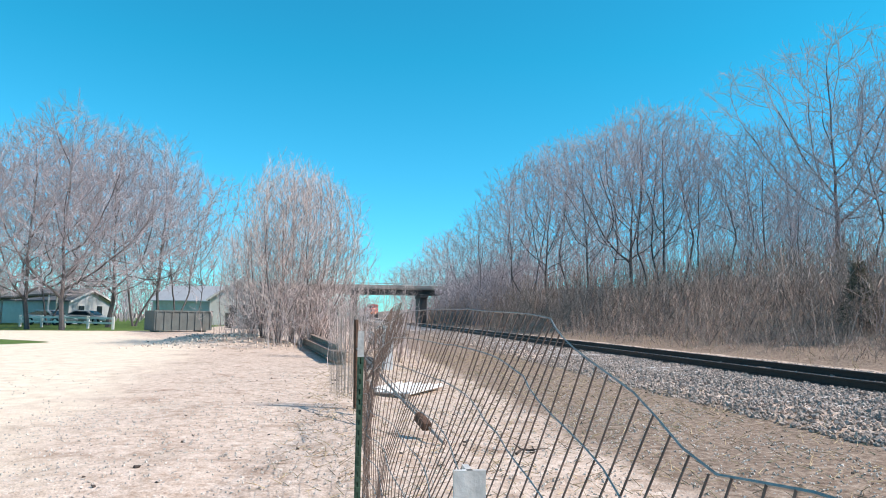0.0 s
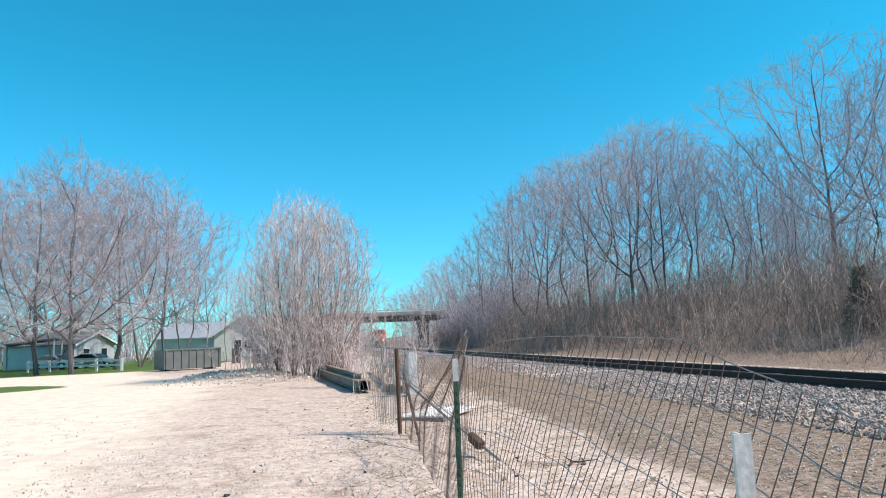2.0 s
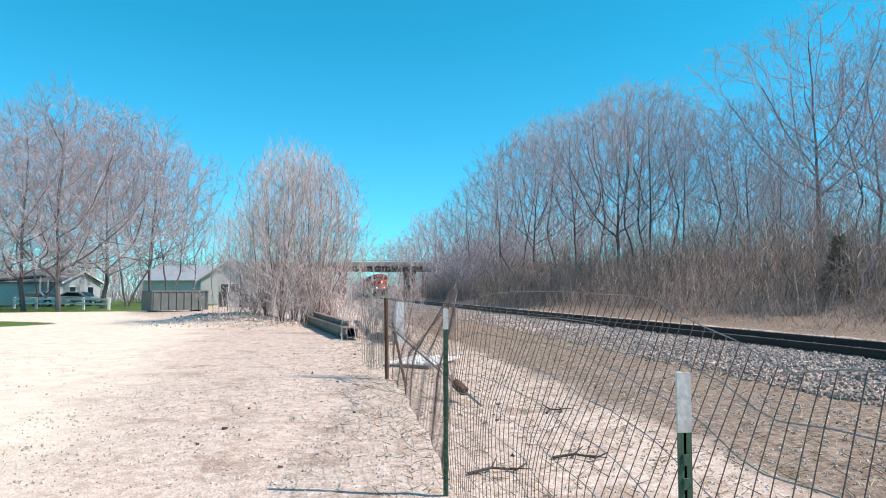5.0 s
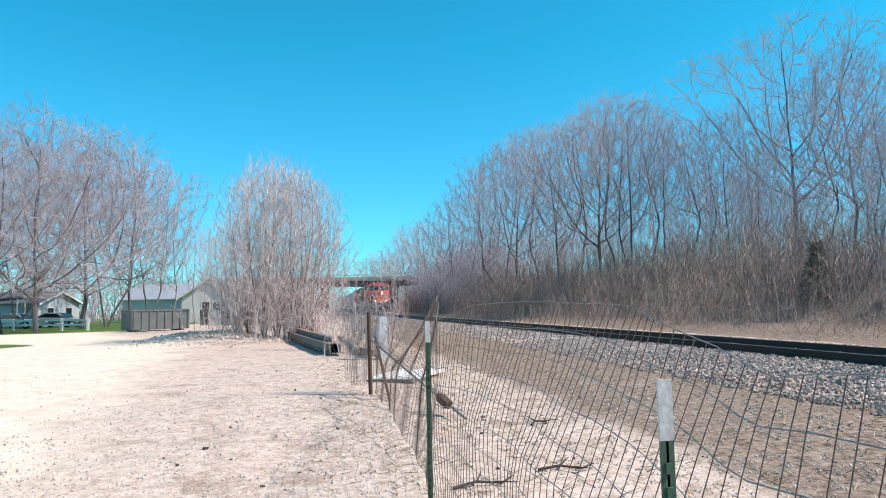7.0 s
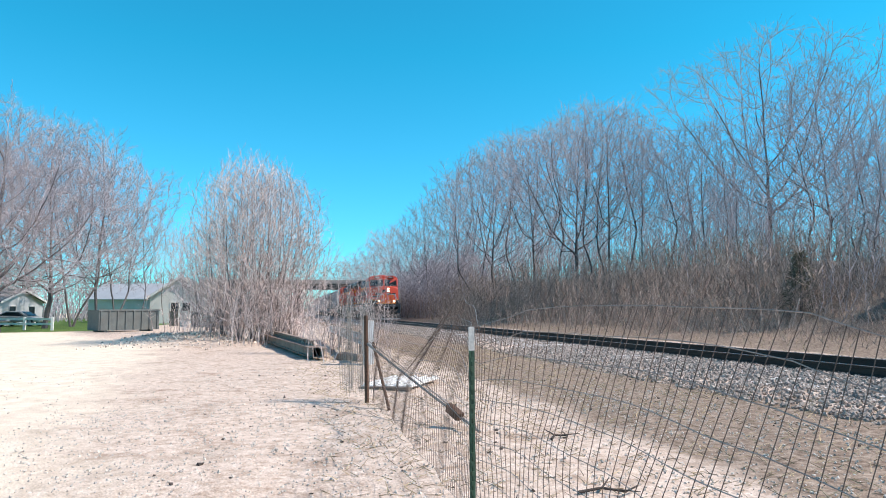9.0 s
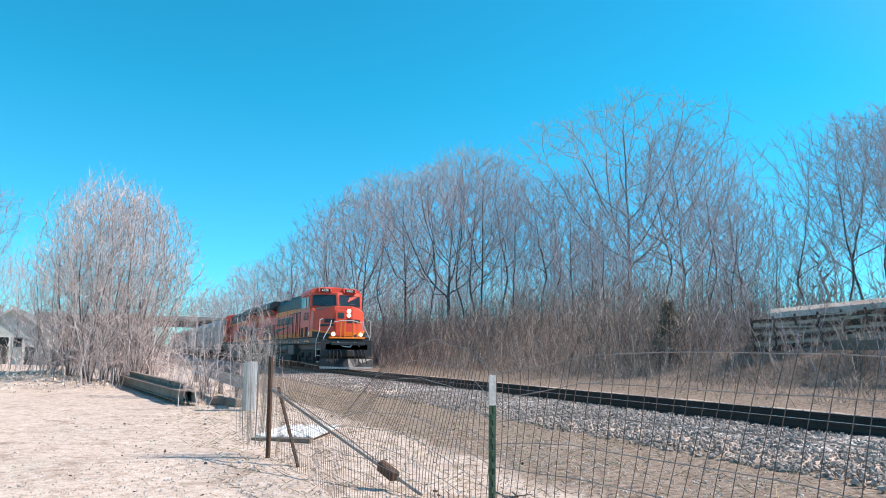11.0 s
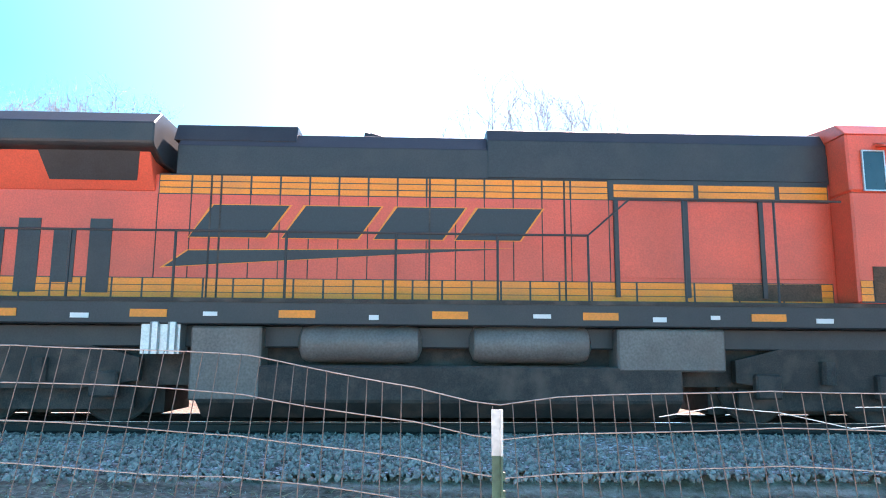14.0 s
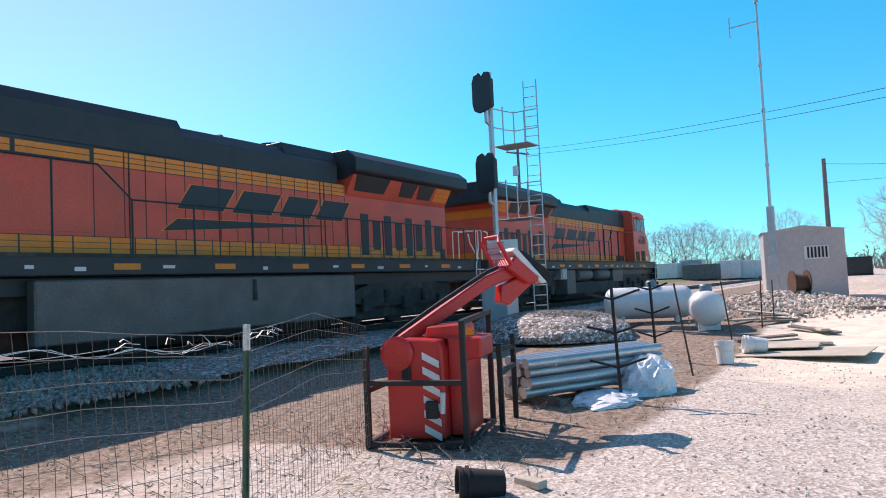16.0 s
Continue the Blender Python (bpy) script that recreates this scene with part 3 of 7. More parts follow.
line = empty("railway_track", "single railway track on dark ties, steel rails", "railway track", kind="structure")
prof = [(-0.075, 0), (0.075, 0), (0.075, 0.02), (0.012, 0.04), (0.012, 0.135), (0.037, 0.145), (0.037, 0.178), (-0.037, 0.178), (-0.037, 0.145), (-0.012, 0.135), (-0.012, 0.04), (-0.075, 0.02)]
for side in (-0.755, 0.755):
    g = Geo().prism([(TRACK_X + side + a, RAIL_Z - 0.18 + b) for a, b in prof], -600, 600, "y")
    part("rail", g, M["rail"], line)
    part("rail_head", Geo().box(TRACK_X + side - 0.034, TRACK_X + side + 0.034, -600, 600, RAIL_Z - 0.001, RAIL_Z + 0.003), M["railtop"], line, "polished running surface")
tie_geo = Geo().box(-1.3, 1.3, -0.115, 0.115, -0.2, 0.0)
tie = part("tie", tie_geo, M["tie"], line, bevel=0.012)
tie.matrix_basis = pose(TRACK_X, -48, RAIL_Z - 0.17)
for k in range(1, 200):
    o = new("tie", tie.data)
    o.parent = line
    o.matrix_basis = pose(TRACK_X + rg.normal(0, 0.02), -48 + k * 0.52, RAIL_Z - 0.17 + rg.normal(0, 0.006), 0, 0, rg.normal(0, 0.6))

# scattered gravel and litter on the yard
n = 11000
px, py = np.where(rg.uniform(0, 1, n) < 0.85, rg.uniform(-2.2, 6.2, n), rg.uniform(-7, -2.2, n)), rg.uniform(-13, 17, n)
stones("loose_gravel", np.stack([px, py, ground_z(px, py) + 0.003], -1), 0.012, M["stone"], seed=7, label="loose gravel and clods on the yard", category="gravel", kind="stuff")
n = 9000
px, py = rg.uniform(-3.2, 5.5, n), rg.uniform(2.5, 11, n)
stones("loose_gravel", np.stack([px, py, ground_z(px, py) + 0.002], -1), 0.012, M["stone"], seed=9, label="fine loose gravel on the yard", category="gravel", kind="stuff")
n = 11000
px = np.concatenate([rg.uniform(0.3, 6.9, n // 2), rg.uniform(0.0, 6.5, n - n // 2)])
py = rg.uniform(-5, 26, n)
pz = ground_z(px, py)
a, ln, el = rg.uniform(0, 6.28, n), rg.uniform(0.04, 0.16, n), rg.uniform(0.05, 0.6, n)
seg = np.stack([px, py, pz, px + np.cos(a) * ln, py + np.sin(a) * ln, pz + ln * el, np.full(n, 0.0045), np.full(n, 0.0012)], -1)
tubes("dry_grass", seg, 3, M["grass"], label="flattened dry grass and straw on the verge", category="grass", kind="stuff")

# ---- trees ----
def crown_points(q, n, height, low, wide, shape, stems):
    """Points that fill the crown: an uneven ovoid, denser towards its rim."""
    th = q.uniform(0, 2 * math.pi, n * 3)
    u = q.uniform(0, 1, n * 3) ** 0.85
    if shape == "column":
        prof = np.interp(u, [0, 0.15, 0.5, 0.75, 0.92, 1], [0.75, 0.9, 1.0, 0.9, 0.62, 0.2])
    elif shape == "dome":
        prof = np.interp(u, [0, 0.12, 0.35, 0.6, 0.85, 1], [0.5, 0.85, 1.0, 0.92, 0.6, 0.12])
    elif shape == "fan":
        prof = np.interp(u, [0, 0.2, 0.5, 0.75, 0.92, 1], [0.2, 0.5, 0.82, 1.0, 0.8, 0.3])
    elif shape == "vase":
        prof = np.interp(u, [0, 0.15, 0.45, 0.7, 0.9, 1], [0.12, 0.4, 0.85, 1.0, 0.72, 0.12])
    elif shape == "slim":
        prof = np.interp(u, [0, 0.2, 0.5, 0.75, 0.92, 1], [0.25, 0.7, 1.0, 0.85, 0.5, 0.08])
    else:
        prof = np.interp(u, [0, 0.2, 0.5, 0.75, 0.92, 1], [0.55, 0.85, 1.0, 0.95, 0.65, 0.15])
    ph = q.uniform(0, 6.28, 4)
    lumps = 1 + 0.16 * np.sin(2 * th + ph[0] + 3 * u) + 0.13 * np.sin(3 * th + ph[1] - 6 * u) + 0.08 * np.sin(5 * th + ph[2] + 9 * u)
    r = wide * height * prof * lumps * q.uniform(0.02, 1, n * 3) ** 0.48
    top = height * (1 + 0.05 * np.sin(2 * th + ph[3]))
    p = np.stack([np.cos(th) * r, np.sin(th) * r, low * height + u * (top - low * height)], -1)
    return p[q.permutation(n * 3)[:n]]


def tree(name, seed, height, label, n=2300, low=0.25, wide=0.33, shape="round", stems=1, tip=0.0125, power=2.25, twigs=1, step=0.48, kill=0.7, lift=0.12, splay=0.12):
    """A bare tree: limbs grow towards the open points of the crown, fork there, and end in twigs."""
    q = np.random.default_rng(seed)
    goal = crown_points(q, n, height, low, wide, shape, stems)
    pos, par, dr = [], [], []
    for s in range(stems):
        p = np.array([q.normal(0, 0.05), q.normal(0, 0.05), -0.2]) if stems > 1 else np.array([0, 0, -0.2])
        d = np.array([q.normal(0, splay if stems > 1 else 0.05), q.normal(0, splay if stems > 1 else 0.05), 1.0])
        k = -1
        while p[2] < height * (low * 0.85 + 0.03):
            pos.append(p.copy())
            par.append(k)
            dr.append(d / np.linalg.norm(d))
            k = len(pos) - 1
            d = d + np.array([q.normal(0, 0.05), q.normal(0, 0.05), 0.0])
            p = p + d / np.linalg.norm(d) * step
    best = np.full(n, 1e9)
    who = np.zeros(n, dtype=int)
    alive = np.ones(n, dtype=bool)
    fresh = 0
    born = {}
    for it in range(110):
        a = np.array(pos[fresh:])
        if len(a) == 0 or not alive.any() or len(pos) > n * 1.7:
            break
        dist = np.linalg.norm(goal[:, None, :] - a[None], axis=2)
        j = dist.argmin(1)
        dj = dist[np.arange(n), j]
        near = dj < best
        best[near], who[near] = dj[near], j[near] + fresh
        fresh = len(pos)
        alive &= best > kill
        idx = np.nonzero(alive)[0]
        if len(idx) == 0:
            break
        v = goal[idx] - np.array(pos)[who[idx]]
        v /= np.linalg.norm(v, axis=1, keepdims=True)
        acc = np.zeros((fresh, 3))
        np.add.at(acc, who[idx], v)
        for i in np.unique(who[idx]):
            if born.get(int(i), 0) > 1:
                alive[idx[who[idx] == i]] = False
                continue
            born[int(i)] = born.get(int(i), 0) + 1
            d = acc[i] / (np.linalg.norm(acc[i]) + 1e-6) + 0.85 * dr[i] + np.array([0, 0, lift]) + q.normal(0, 0.09, 3)
            d /= np.linalg.norm(d)
            pos.append(pos[i] + d * step * q.uniform(0.8, 1.15))
            par.append(int(i))
            dr.append(d)
    pos, dr = np.array(pos), np.array(dr)
    m = len(pos)
    kids, rad = [0] * m, np.zeros(m)
    for i in range(m - 1, -1, -1):
        rad[i] = max(rad[i], tip ** power) if kids[i] == 0 else rad[i]
        if par[i] >= 0:
            kids[par[i]] += 1
            rad[par[i]] += rad[i]
    rad = rad ** (1 / power)
    pa = np.array(par)
    b = pa >= 0
    flare = 1 + 0.5 * np.exp(-np.maximum(pos[:, 2], 0) / 0.35)
    rad = rad * flare
    r0 = np.minimum(rad[pa[b]], rad[b] * 1.35)
    segs = np.concatenate([pos[pa[b]], pos[b], r0[:, None], rad[b][:, None]], 1)
    thick = rad[b] > 0.028
    fine = np.nonzero((rad < 0.055) & (pos[:, 2] > height * low))[0]
    tw = []
    for _ in range(twigs):
        c = len(fine)
        d = dr[fine] + q.normal(0, 0.42, (c, 3)) + np.array([0, 0, 0.15])
        d /= np.linalg.norm(d, axis=1, keepdims=True)
        ln = q.uniform(0.4, 1.25, (c, 1))
        tw.append(np.concatenate([pos[fine], pos[fine] + d * ln, np.full((c, 2), tip * 1.0)], 1))
        for at in (0.35, 0.65):
            s = d + q.normal(0, 0.45, (c, 3)) + np.array([0, 0, 0.15])
            s /= np.linalg.norm(s, axis=1, keepdims=True)
            o = pos[fine] + d * ln * at
            tw.append(np.concatenate([o, o + s * ln * q.uniform(0.3, 0.6, (c, 1)), np.full((c, 2), tip * 0.75)], 1))
    root = empty(name, label, "tree")
    end = (np.array(kids)[b] == 0) & ~thick
    tw.append(np.concatenate([segs[end][:, :6], segs[end][:, 6:8]], 1))
    tubes("trunk", segs[thick], 6, M["bark"], root)
    tubes("crown", segs[~thick & ~end], 3, M["shoot"] if shape == "column" else M["twig"], root, spikes=np.concatenate(tw))
    return root


BROAD = "tall bare deciduous tree with fine pale twigs"
UPSWEPT = "slender bare tree with upswept branches"
TREES = [
    tree("tree", 11, 15, BROAD, 1900, 0.2, 0.44, "fan", power=2.25, lift=0.02, tip=0.012, twigs=2),
    tree("tree", 12, 15, BROAD, 1700, 0.2, 0.36, "round", power=2.35, lift=0.03, tip=0.011, twigs=3),
    tree("tree", 13, 15, UPSWEPT, 1500, 0.3, 0.24, "fan", lift=0.14, power=2.85, tip=0.011, twigs=2),
    tree("tree", 14, 15, UPSWEPT, 1300, 0.34, 0.22, "round", lift=0.16, power=2.85, tip=0.011, twigs=2),
    tree("tree", 15, 15, BROAD, 1700, 0.24, 0.36, "fan", power=2.4, stems=2, lift=0.04, splay=0.24, tip=0.011, twigs=3),
    tree("tree", 16, 15, "clump of bare saplings from one root", 1700, 0.05, 0.24, "column", stems=11, lift=0.3, power=3.0, tip=0.012, splay=0.16, twigs=2),
    tree("tree", 17, 15, "old bare shade tree with wide spreading limbs", 2000, 0.17, 0.46, "dome", power=2.25, lift=0.0, tip=0.012, twigs=4),
]
for i, t in enumerate(TREES):
    t.matrix_basis = pose(60 + i * 12, 95 + 6 * i, gz(60 + i * 12, 95 + 6 * i) - 0.1)


def plant(kind, x, y, top, group="trees", wide=1.0, turn=None):
    """A copy of a tree whose top reaches that height."""
    h = (top - gz(x, y)) * 0.98
    rz = random.uniform(0, 360) if turn is None else turn
    s = h / 15
    t = copy_thing(TREES[kind], pose(x, y, gz(x, y) - 0.1, 0, 0, rz) @ Matrix.Diagonal((s * wide, s * wide, s, 1)))
    return tagged(t, group=group)

GROUP = "big yard trees"
plant(6, -21.2, 54.0, 14.9, GROUP, 1.0)
plant(6, -18.5, 52.9, 16.2, GROUP, 0.95)
plant(6, -18.8, 63.3, 17.1, GROUP, 1.0)
plant(4, -18.5, 69.6, 18.1, GROUP, 1.0)
plant(1, -17.5, 74.0, 17.5, GROUP, 1.0)
plant(4, -16.6, 78.3, 16.6, GROUP, 1.0)
plant(2, -11.2, 61.0, 10.3, GROUP, 1.07)
plant(2, -11.3, 73.1, 9.5, GROUP, 1.0)
plant(1, -25.3, 56.6, 14.4, GROUP, 1.0)
plant(4, -25.6, 52.0, 12.8, GROUP, 1.0)
plant(3, -5.5, 45.7, 7.4, GROUP, 1.14)
plant(2, -7.0, 51.5, 6.9, GROUP, 1.14)
plant(4, -26.2, 70.3, 16.8, GROUP, 1.0)
plant(1, -27.3, 85.8, 18.3, GROUP, 1.0)
GROUP = "trees on the bank"
plant(4, 17.5, 184.6, 13.9, GROUP, 1.6)
plant(1, 17.5, 164.4, 13.8, GROUP, 1.5)
plant(4, 17.5, 149.1, 13.5, GROUP, 1.3)
plant(1, 18.3, 138.8, 15.2, GROUP, 1.2)
plant(2, 18.6, 123.6, 16.0, GROUP, 1.28)
plant(4, 18.7, 110.4, 14.6, GROUP, 1.2)
plant(1, 19.1, 98.2, 14.4, GROUP, 1.1)
plant(4, 20.7, 93.7, 16.9, GROUP, 1.1)
plant(2, 21.3, 85.4, 18.2, GROUP, 1.28)
plant(4, 22.2, 81.0, 19.6, GROUP, 1.1)
plant(1, 22.4, 74.7, 19.5, GROUP, 1.0)
plant(2, 23.9, 72.2, 20.0, GROUP, 1.28)
plant(4, 23.9, 65.8, 19.3, GROUP, 1.0)
plant(3, 25.0, 63.2, 19.6, GROUP, 1.35)
plant(0, 25.1, 58.9, 18.7, GROUP, 1.0)
plant(2, 24.7, 54.7, 18.2, GROUP, 1.35)
plant(4, 25.0, 52.3, 18.2, GROUP, 1.0)
plant(3, 27.1, 53.5, 17.7, GROUP, 1.42)
plant(2, 26.5, 49.3, 14.9, GROUP, 1.28)
plant(3, 28.9, 50.3, 15.9, GROUP, 1.35)
plant(2, 32.3, 52.9, 16.9, GROUP, 1.28)
plant(3, 30.3, 47.1, 14.6, GROUP, 1.35)
plant(2, 33.7, 49.6, 16.7, GROUP, 1.21)
plant(0, 38.9, 50.8, 24.1, GROUP, 1.05)
plant(2, 28.7, 41.0, 11.1, GROUP, 1.28)
plant(3, 32.8, 40.4, 15.5, GROUP, 1.42)
plant(1, 38.0, 43.8, 19.5, GROUP, 0.9)
plant(2, 32.4, 35.4, 15.3, GROUP, 1.21)
plant(3, 32.0, 33.0, 12.8, GROUP, 1.42)
plant(3, 30.5, 32.7, 11.4, GROUP, 1.21)
plant(3, 25.5, 26.4, 9.6, GROUP, 1.14)
plant(2, 29.7, 27.7, 9.2, GROUP, 1.14)
plant(3, 33.8, 29.0, 12.5, GROUP, 1.28)
plant(2, 33.0, 26.6, 13.9, GROUP, 1.28)
plant(3, 37.1, 27.8, 15.3, GROUP, 1.35)
plant(2, 31.1, 22.4, 13.2, GROUP, 1.28)
plant(4, 40.2, 26.7, 16.3, GROUP, 1.0)
plant(2, 33.9, 21.7, 14.3, GROUP, 1.35)
plant(3, 39.7, 23.5, 15.8, GROUP, 1.35)
plant(2, 33.1, 18.9, 13.3, GROUP, 1.21)
plant(3, 39.0, 20.5, 14.3, GROUP, 1.28)
GROUP = "trees beyond the field"
plant(2, 47.9, 29.3, 18.5, GROUP, 1.28)
plant(2, 52.2, 25.2, 21.7, GROUP, 1.21)
plant(4, 57.3, 23.3, 16.8, GROUP, 1.0)
plant(2, 62.1, 21.6, 17.5, GROUP, 1.35)
plant(0, 50.3, -6.5, 21.7, GROUP, 0.9)
plant(4, 53.8, -9.7, 22.4, GROUP, 0.9)
plant(1, 62.7, 31.1, 25.6, GROUP, 1.0)
plant(2, 57.1, -12.9, 19.0, GROUP, 1.0)
plant(4, 60.3, 34.8, 24.3, GROUP, 1.0)
GROUP = "distant trees"
plant(1, 37.5, -163.7, 12.8, GROUP, 1.3)
plant(4, 31.8, -154.8, 12.5, GROUP, 1.3)
plant(1, 29.4, -160.4, 12.9, GROUP, 1.3)
plant(4, 26.9, -176.1, 11.8, GROUP, 1.4)
plant(1, 24.1, -186.6, 11.1, GROUP, 1.3)
plant(4, 7.6, -108.0, 9.8, GROUP, 1.1)
plant(1, 40.9, -142.1, 10.3, GROUP, 1.3)
plant(4, 40.5, -157.8, 11.5, GROUP, 1.3)
plant(6, -6.5, -53.3, 8.8, GROUP, 1.1)
plant(4, -8.7, -58.2, 10.5, GROUP, 1.1)
plant(1, -5.4, -83.4, 8.0, GROUP, 1.2)
plant(6, -9.1, -48.1, 8.6, GROUP, 1.0)


def thicket(name, n, xr, yr, hr, material, seed, label, lean=0.12, r=0.018, twigs=3, keep=None, category="brush"):
    """Many stems with side shoots over a patch of ground, one mesh."""
    q = np.random.default_rng(seed)
    x, y = q.uniform(*xr, n), q.uniform(*yr, n)
    if keep is not None:
        k = keep(x, y)
        x, y = x[k], y[k]
        n = len(x)
    h = q.uniform(*hr, n) * q.uniform(0.55, 1.0, n)
    z = ground_z(x, y) - 0.1
    rows, tips = [], []
    p = np.stack([x, y, z], -1)
    d = np.stack([q.normal(0, lean, n), q.normal(0, lean, n), np.ones(n)], -1)
    rr = r * q.uniform(0.5, 1.4, n) * (h / hr[1] + 0.4)
    for s in range(4):
        d2 = d + np.stack([q.normal(0, lean, n), q.normal(0, lean, n), np.zeros(n)], -1)
        e = p + d2 / np.linalg.norm(d2, axis=1, keepdims=True) * (h / 4)[:, None]
        rows.append(np.concatenate([p, e, (rr * (1 - s * 0.22))[:, None], (rr * (0.78 - s * 0.22) + 0.002)[:, None]], 1))
        if s:
            for _ in range(twigs):
                a = q.uniform(0, 6.283, n)
                t = np.stack([np.cos(a), np.sin(a), q.uniform(0.4, 1.6, n)], -1)
                t = t / np.linalg.norm(t, axis=1, keepdims=True) * (h * q.uniform(0.12, 0.3, n))[:, None]
                o = p + (e - p) * q.uniform(0, 1, (n, 1))
                tips.append(np.concatenate([o, o + t, (rr * 0.5)[:, None], np.full((n, 1), 0.003)], 1))
        p = e
    return tubes(name, np.concatenate(rows), 3, material, spikes=np.concatenate(tips), label=label, category=category, kind="stuff")


def dense(y0, y1):
    return lambda x, y: np.random.default_rng(9).uniform(0, 1, len(x)) < np.where(x < 20, 0.8, 1.0)


thicket("bank_brush", 2300, (17.8, 27), (24, 62), (1.6, 4.2), M["brush"], 21, "dense leafless brown brush on the railway bank", lean=0.2, r=0.022, twigs=3)
thicket("bank_brush", 1900, (15.8, 26), (60, 130), (2.5, 5.5), M["brush"], 22, "dense leafless brown brush on the railway bank", r=0.03)
thicket("bank_brush", 1100, (16.6, 25), (84, 127), (4.0, 9.5), M["twig"], 43, "tall leafless brush along the cutting before the bridge", r=0.04, twigs=5)
thicket("bank_brush", 900, (27, 42), (24, 66), (1.5, 4.0), M["brush"], 23, "dense leafless brown brush on the railway bank", r=0.025)
thicket("bank_brush", 1000, (19.2, 25), (12, 26), (0.8, 2.4), M["brush"], 24, "low leafless brush in front of the old trailer", lean=0.3, r=0.012)
thicket("understory", 520, (24, 46), (28, 72), (5, 11), M["twig"], 34, "tall thin leafless saplings between the bank trees", r=0.03, twigs=6)
thicket("understory", 420, (22, 44), (70, 150), (6, 12), M["twig"], 35, "tall thin leafless saplings between the bank trees", r=0.05, twigs=6)
thicket("dark_bramble", 500, (19.2, 21.5), (13.5, 18.5), (0.5, 1.1), M["brush"], 25, "tangled dark brambles at the foot of the bank", lean=0.6, r=0.01)
thicket("bank_brush", 900, (26, 44), (10, 25), (1.0, 3.5), M["brush"], 26, "leafless saplings behind the old trailer", r=0.02)
thicket("sapling_thicket", 300, (-4.4, 1.0), (27, 36), (2.0, 5.5), M["shoot"], 27, "tall thicket of pale leafless shoots at the edge of the yard", lean=0.12, r=0.013, twigs=5, keep=lambda x, y: ((x + 1.5) / 2.5) ** 2 + ((y - 32) / 5) ** 2 < 1)
thicket("sapling_thicket", 45, (-7.0, -3.0), (40, 50), (1, 2.6), M["shoot"], 28, "tall thicket of pale leafless shoots at the edge of the yard", lean=0.14, r=0.02, twigs=5)
thicket("weeds", 70, (0.2, 2.8), (17.5, 27), (0.8, 2.8), M["shoot"], 29, "scrubby leafless saplings along the old fence line", lean=0.16, r=0.012, twigs=2)
thicket("far_wood", 1900, (-190, 240), (-360, -230), (4, 8.5), M["farwood"], 30, "distant leafless woods along the horizon", lean=0.25, r=0.3, twigs=3, category="woods")
thicket("far_wood", 700, (-60, -3), (-190, -60), (4, 10), M["farwood"], 31, "distant leafless woods along the horizon", lean=0.2, r=0.17, twigs=5, category="woods", keep=lambda x, y: x < -6 + y * 0.06)
thicket("far_wood", 500, (-160, -20), (105, 190), (6, 14), M["farwood"], 32, "distant leafless woods along the horizon", lean=0.2, r=0.15, twigs=4, category="woods")
thicket("far_wood", 700, (-75, -4), (104, 140), (4, 9), M["twig"], 46, "leafless woods behind the yard houses", lean=0.2, r=0.07, twigs=4, category="woods")
thicket("far_wood", 900, (-14, 38), (146, 210), (4, 9), M["twig"], 44, "leafless woods along the line beyond the bridge", lean=0.2, r=0.06, twigs=5, category="woods", keep=lambda x, y: (x < 6.5) | (x > 14.5))
thicket("far_wood", 550, (60, 240), (-60, 120), (5, 10), M["farwood"], 33, "distant leafless woods along the horizon", lean=0.2, r=0.15, twigs=4, category="woods")


def cedar(x, y, h):
    """A small dark evergreen: trunk and drooping sprays."""
    q = np.random.default_rng(41)
    root = empty("cedar_tree", "small dark green cedar at the foot of the bank", "tree", pose(x, y, gz(x, y) - 0.05))
    part("trunk", Geo().rod([(0, 0, 0), (0.05, 0.02, h * 0.5), (0, 0, h * 0.95)], 0.07, 6, 0, 0.015), M["bark"], root)
    n = 1100
    zz = q.uniform(0.06, 1, n) ** 0.9
    rad = (1 - zz) * 0.34 * h * q.uniform(0.3, 1.1, n) + 0.05
    a = q.uniform(0, 6.283, n)
    p = np.stack([np.cos(a) * rad, np.sin(a) * rad, zz * h], -1)
    t = np.stack([np.cos(a) + q.normal(0, 0.5, n), np.sin(a) + q.normal(0, 0.5, n), q.normal(0.1, 0.5, n)], -1) * q.uniform(0.08, 0.22, (n, 1))
    tubes("crown", np.concatenate([p, p + t, np.full((n, 1), 0.02), np.full((n, 1), 0.004)], 1), 3, M["cedar"], root)
    return root


cedar(19.9, 25.0, 2.6)
for x, y, top in ((-2.6, 30.5, 7.4), (-1.9, 29.5, 7.9), (-1.1, 31.6, 8.0), (-2.2, 33.5, 8.3), (-0.4, 30.2, 7.6), (-1.5, 31.2, 8.1), (-3.2, 31.5, 5.6), (-0.8, 33.0, 8.3), (0.1, 31.6, 7.3)):
    plant(5, x, y, top, "sapling clumps at the yard edge", 1.12)
for x, y, top in ((2.2, 20.5, 2.9), (1.2, 22.5, 3.4)):
    plant(5, x, y, top, "scrub saplings by the guard rail", 1.0)

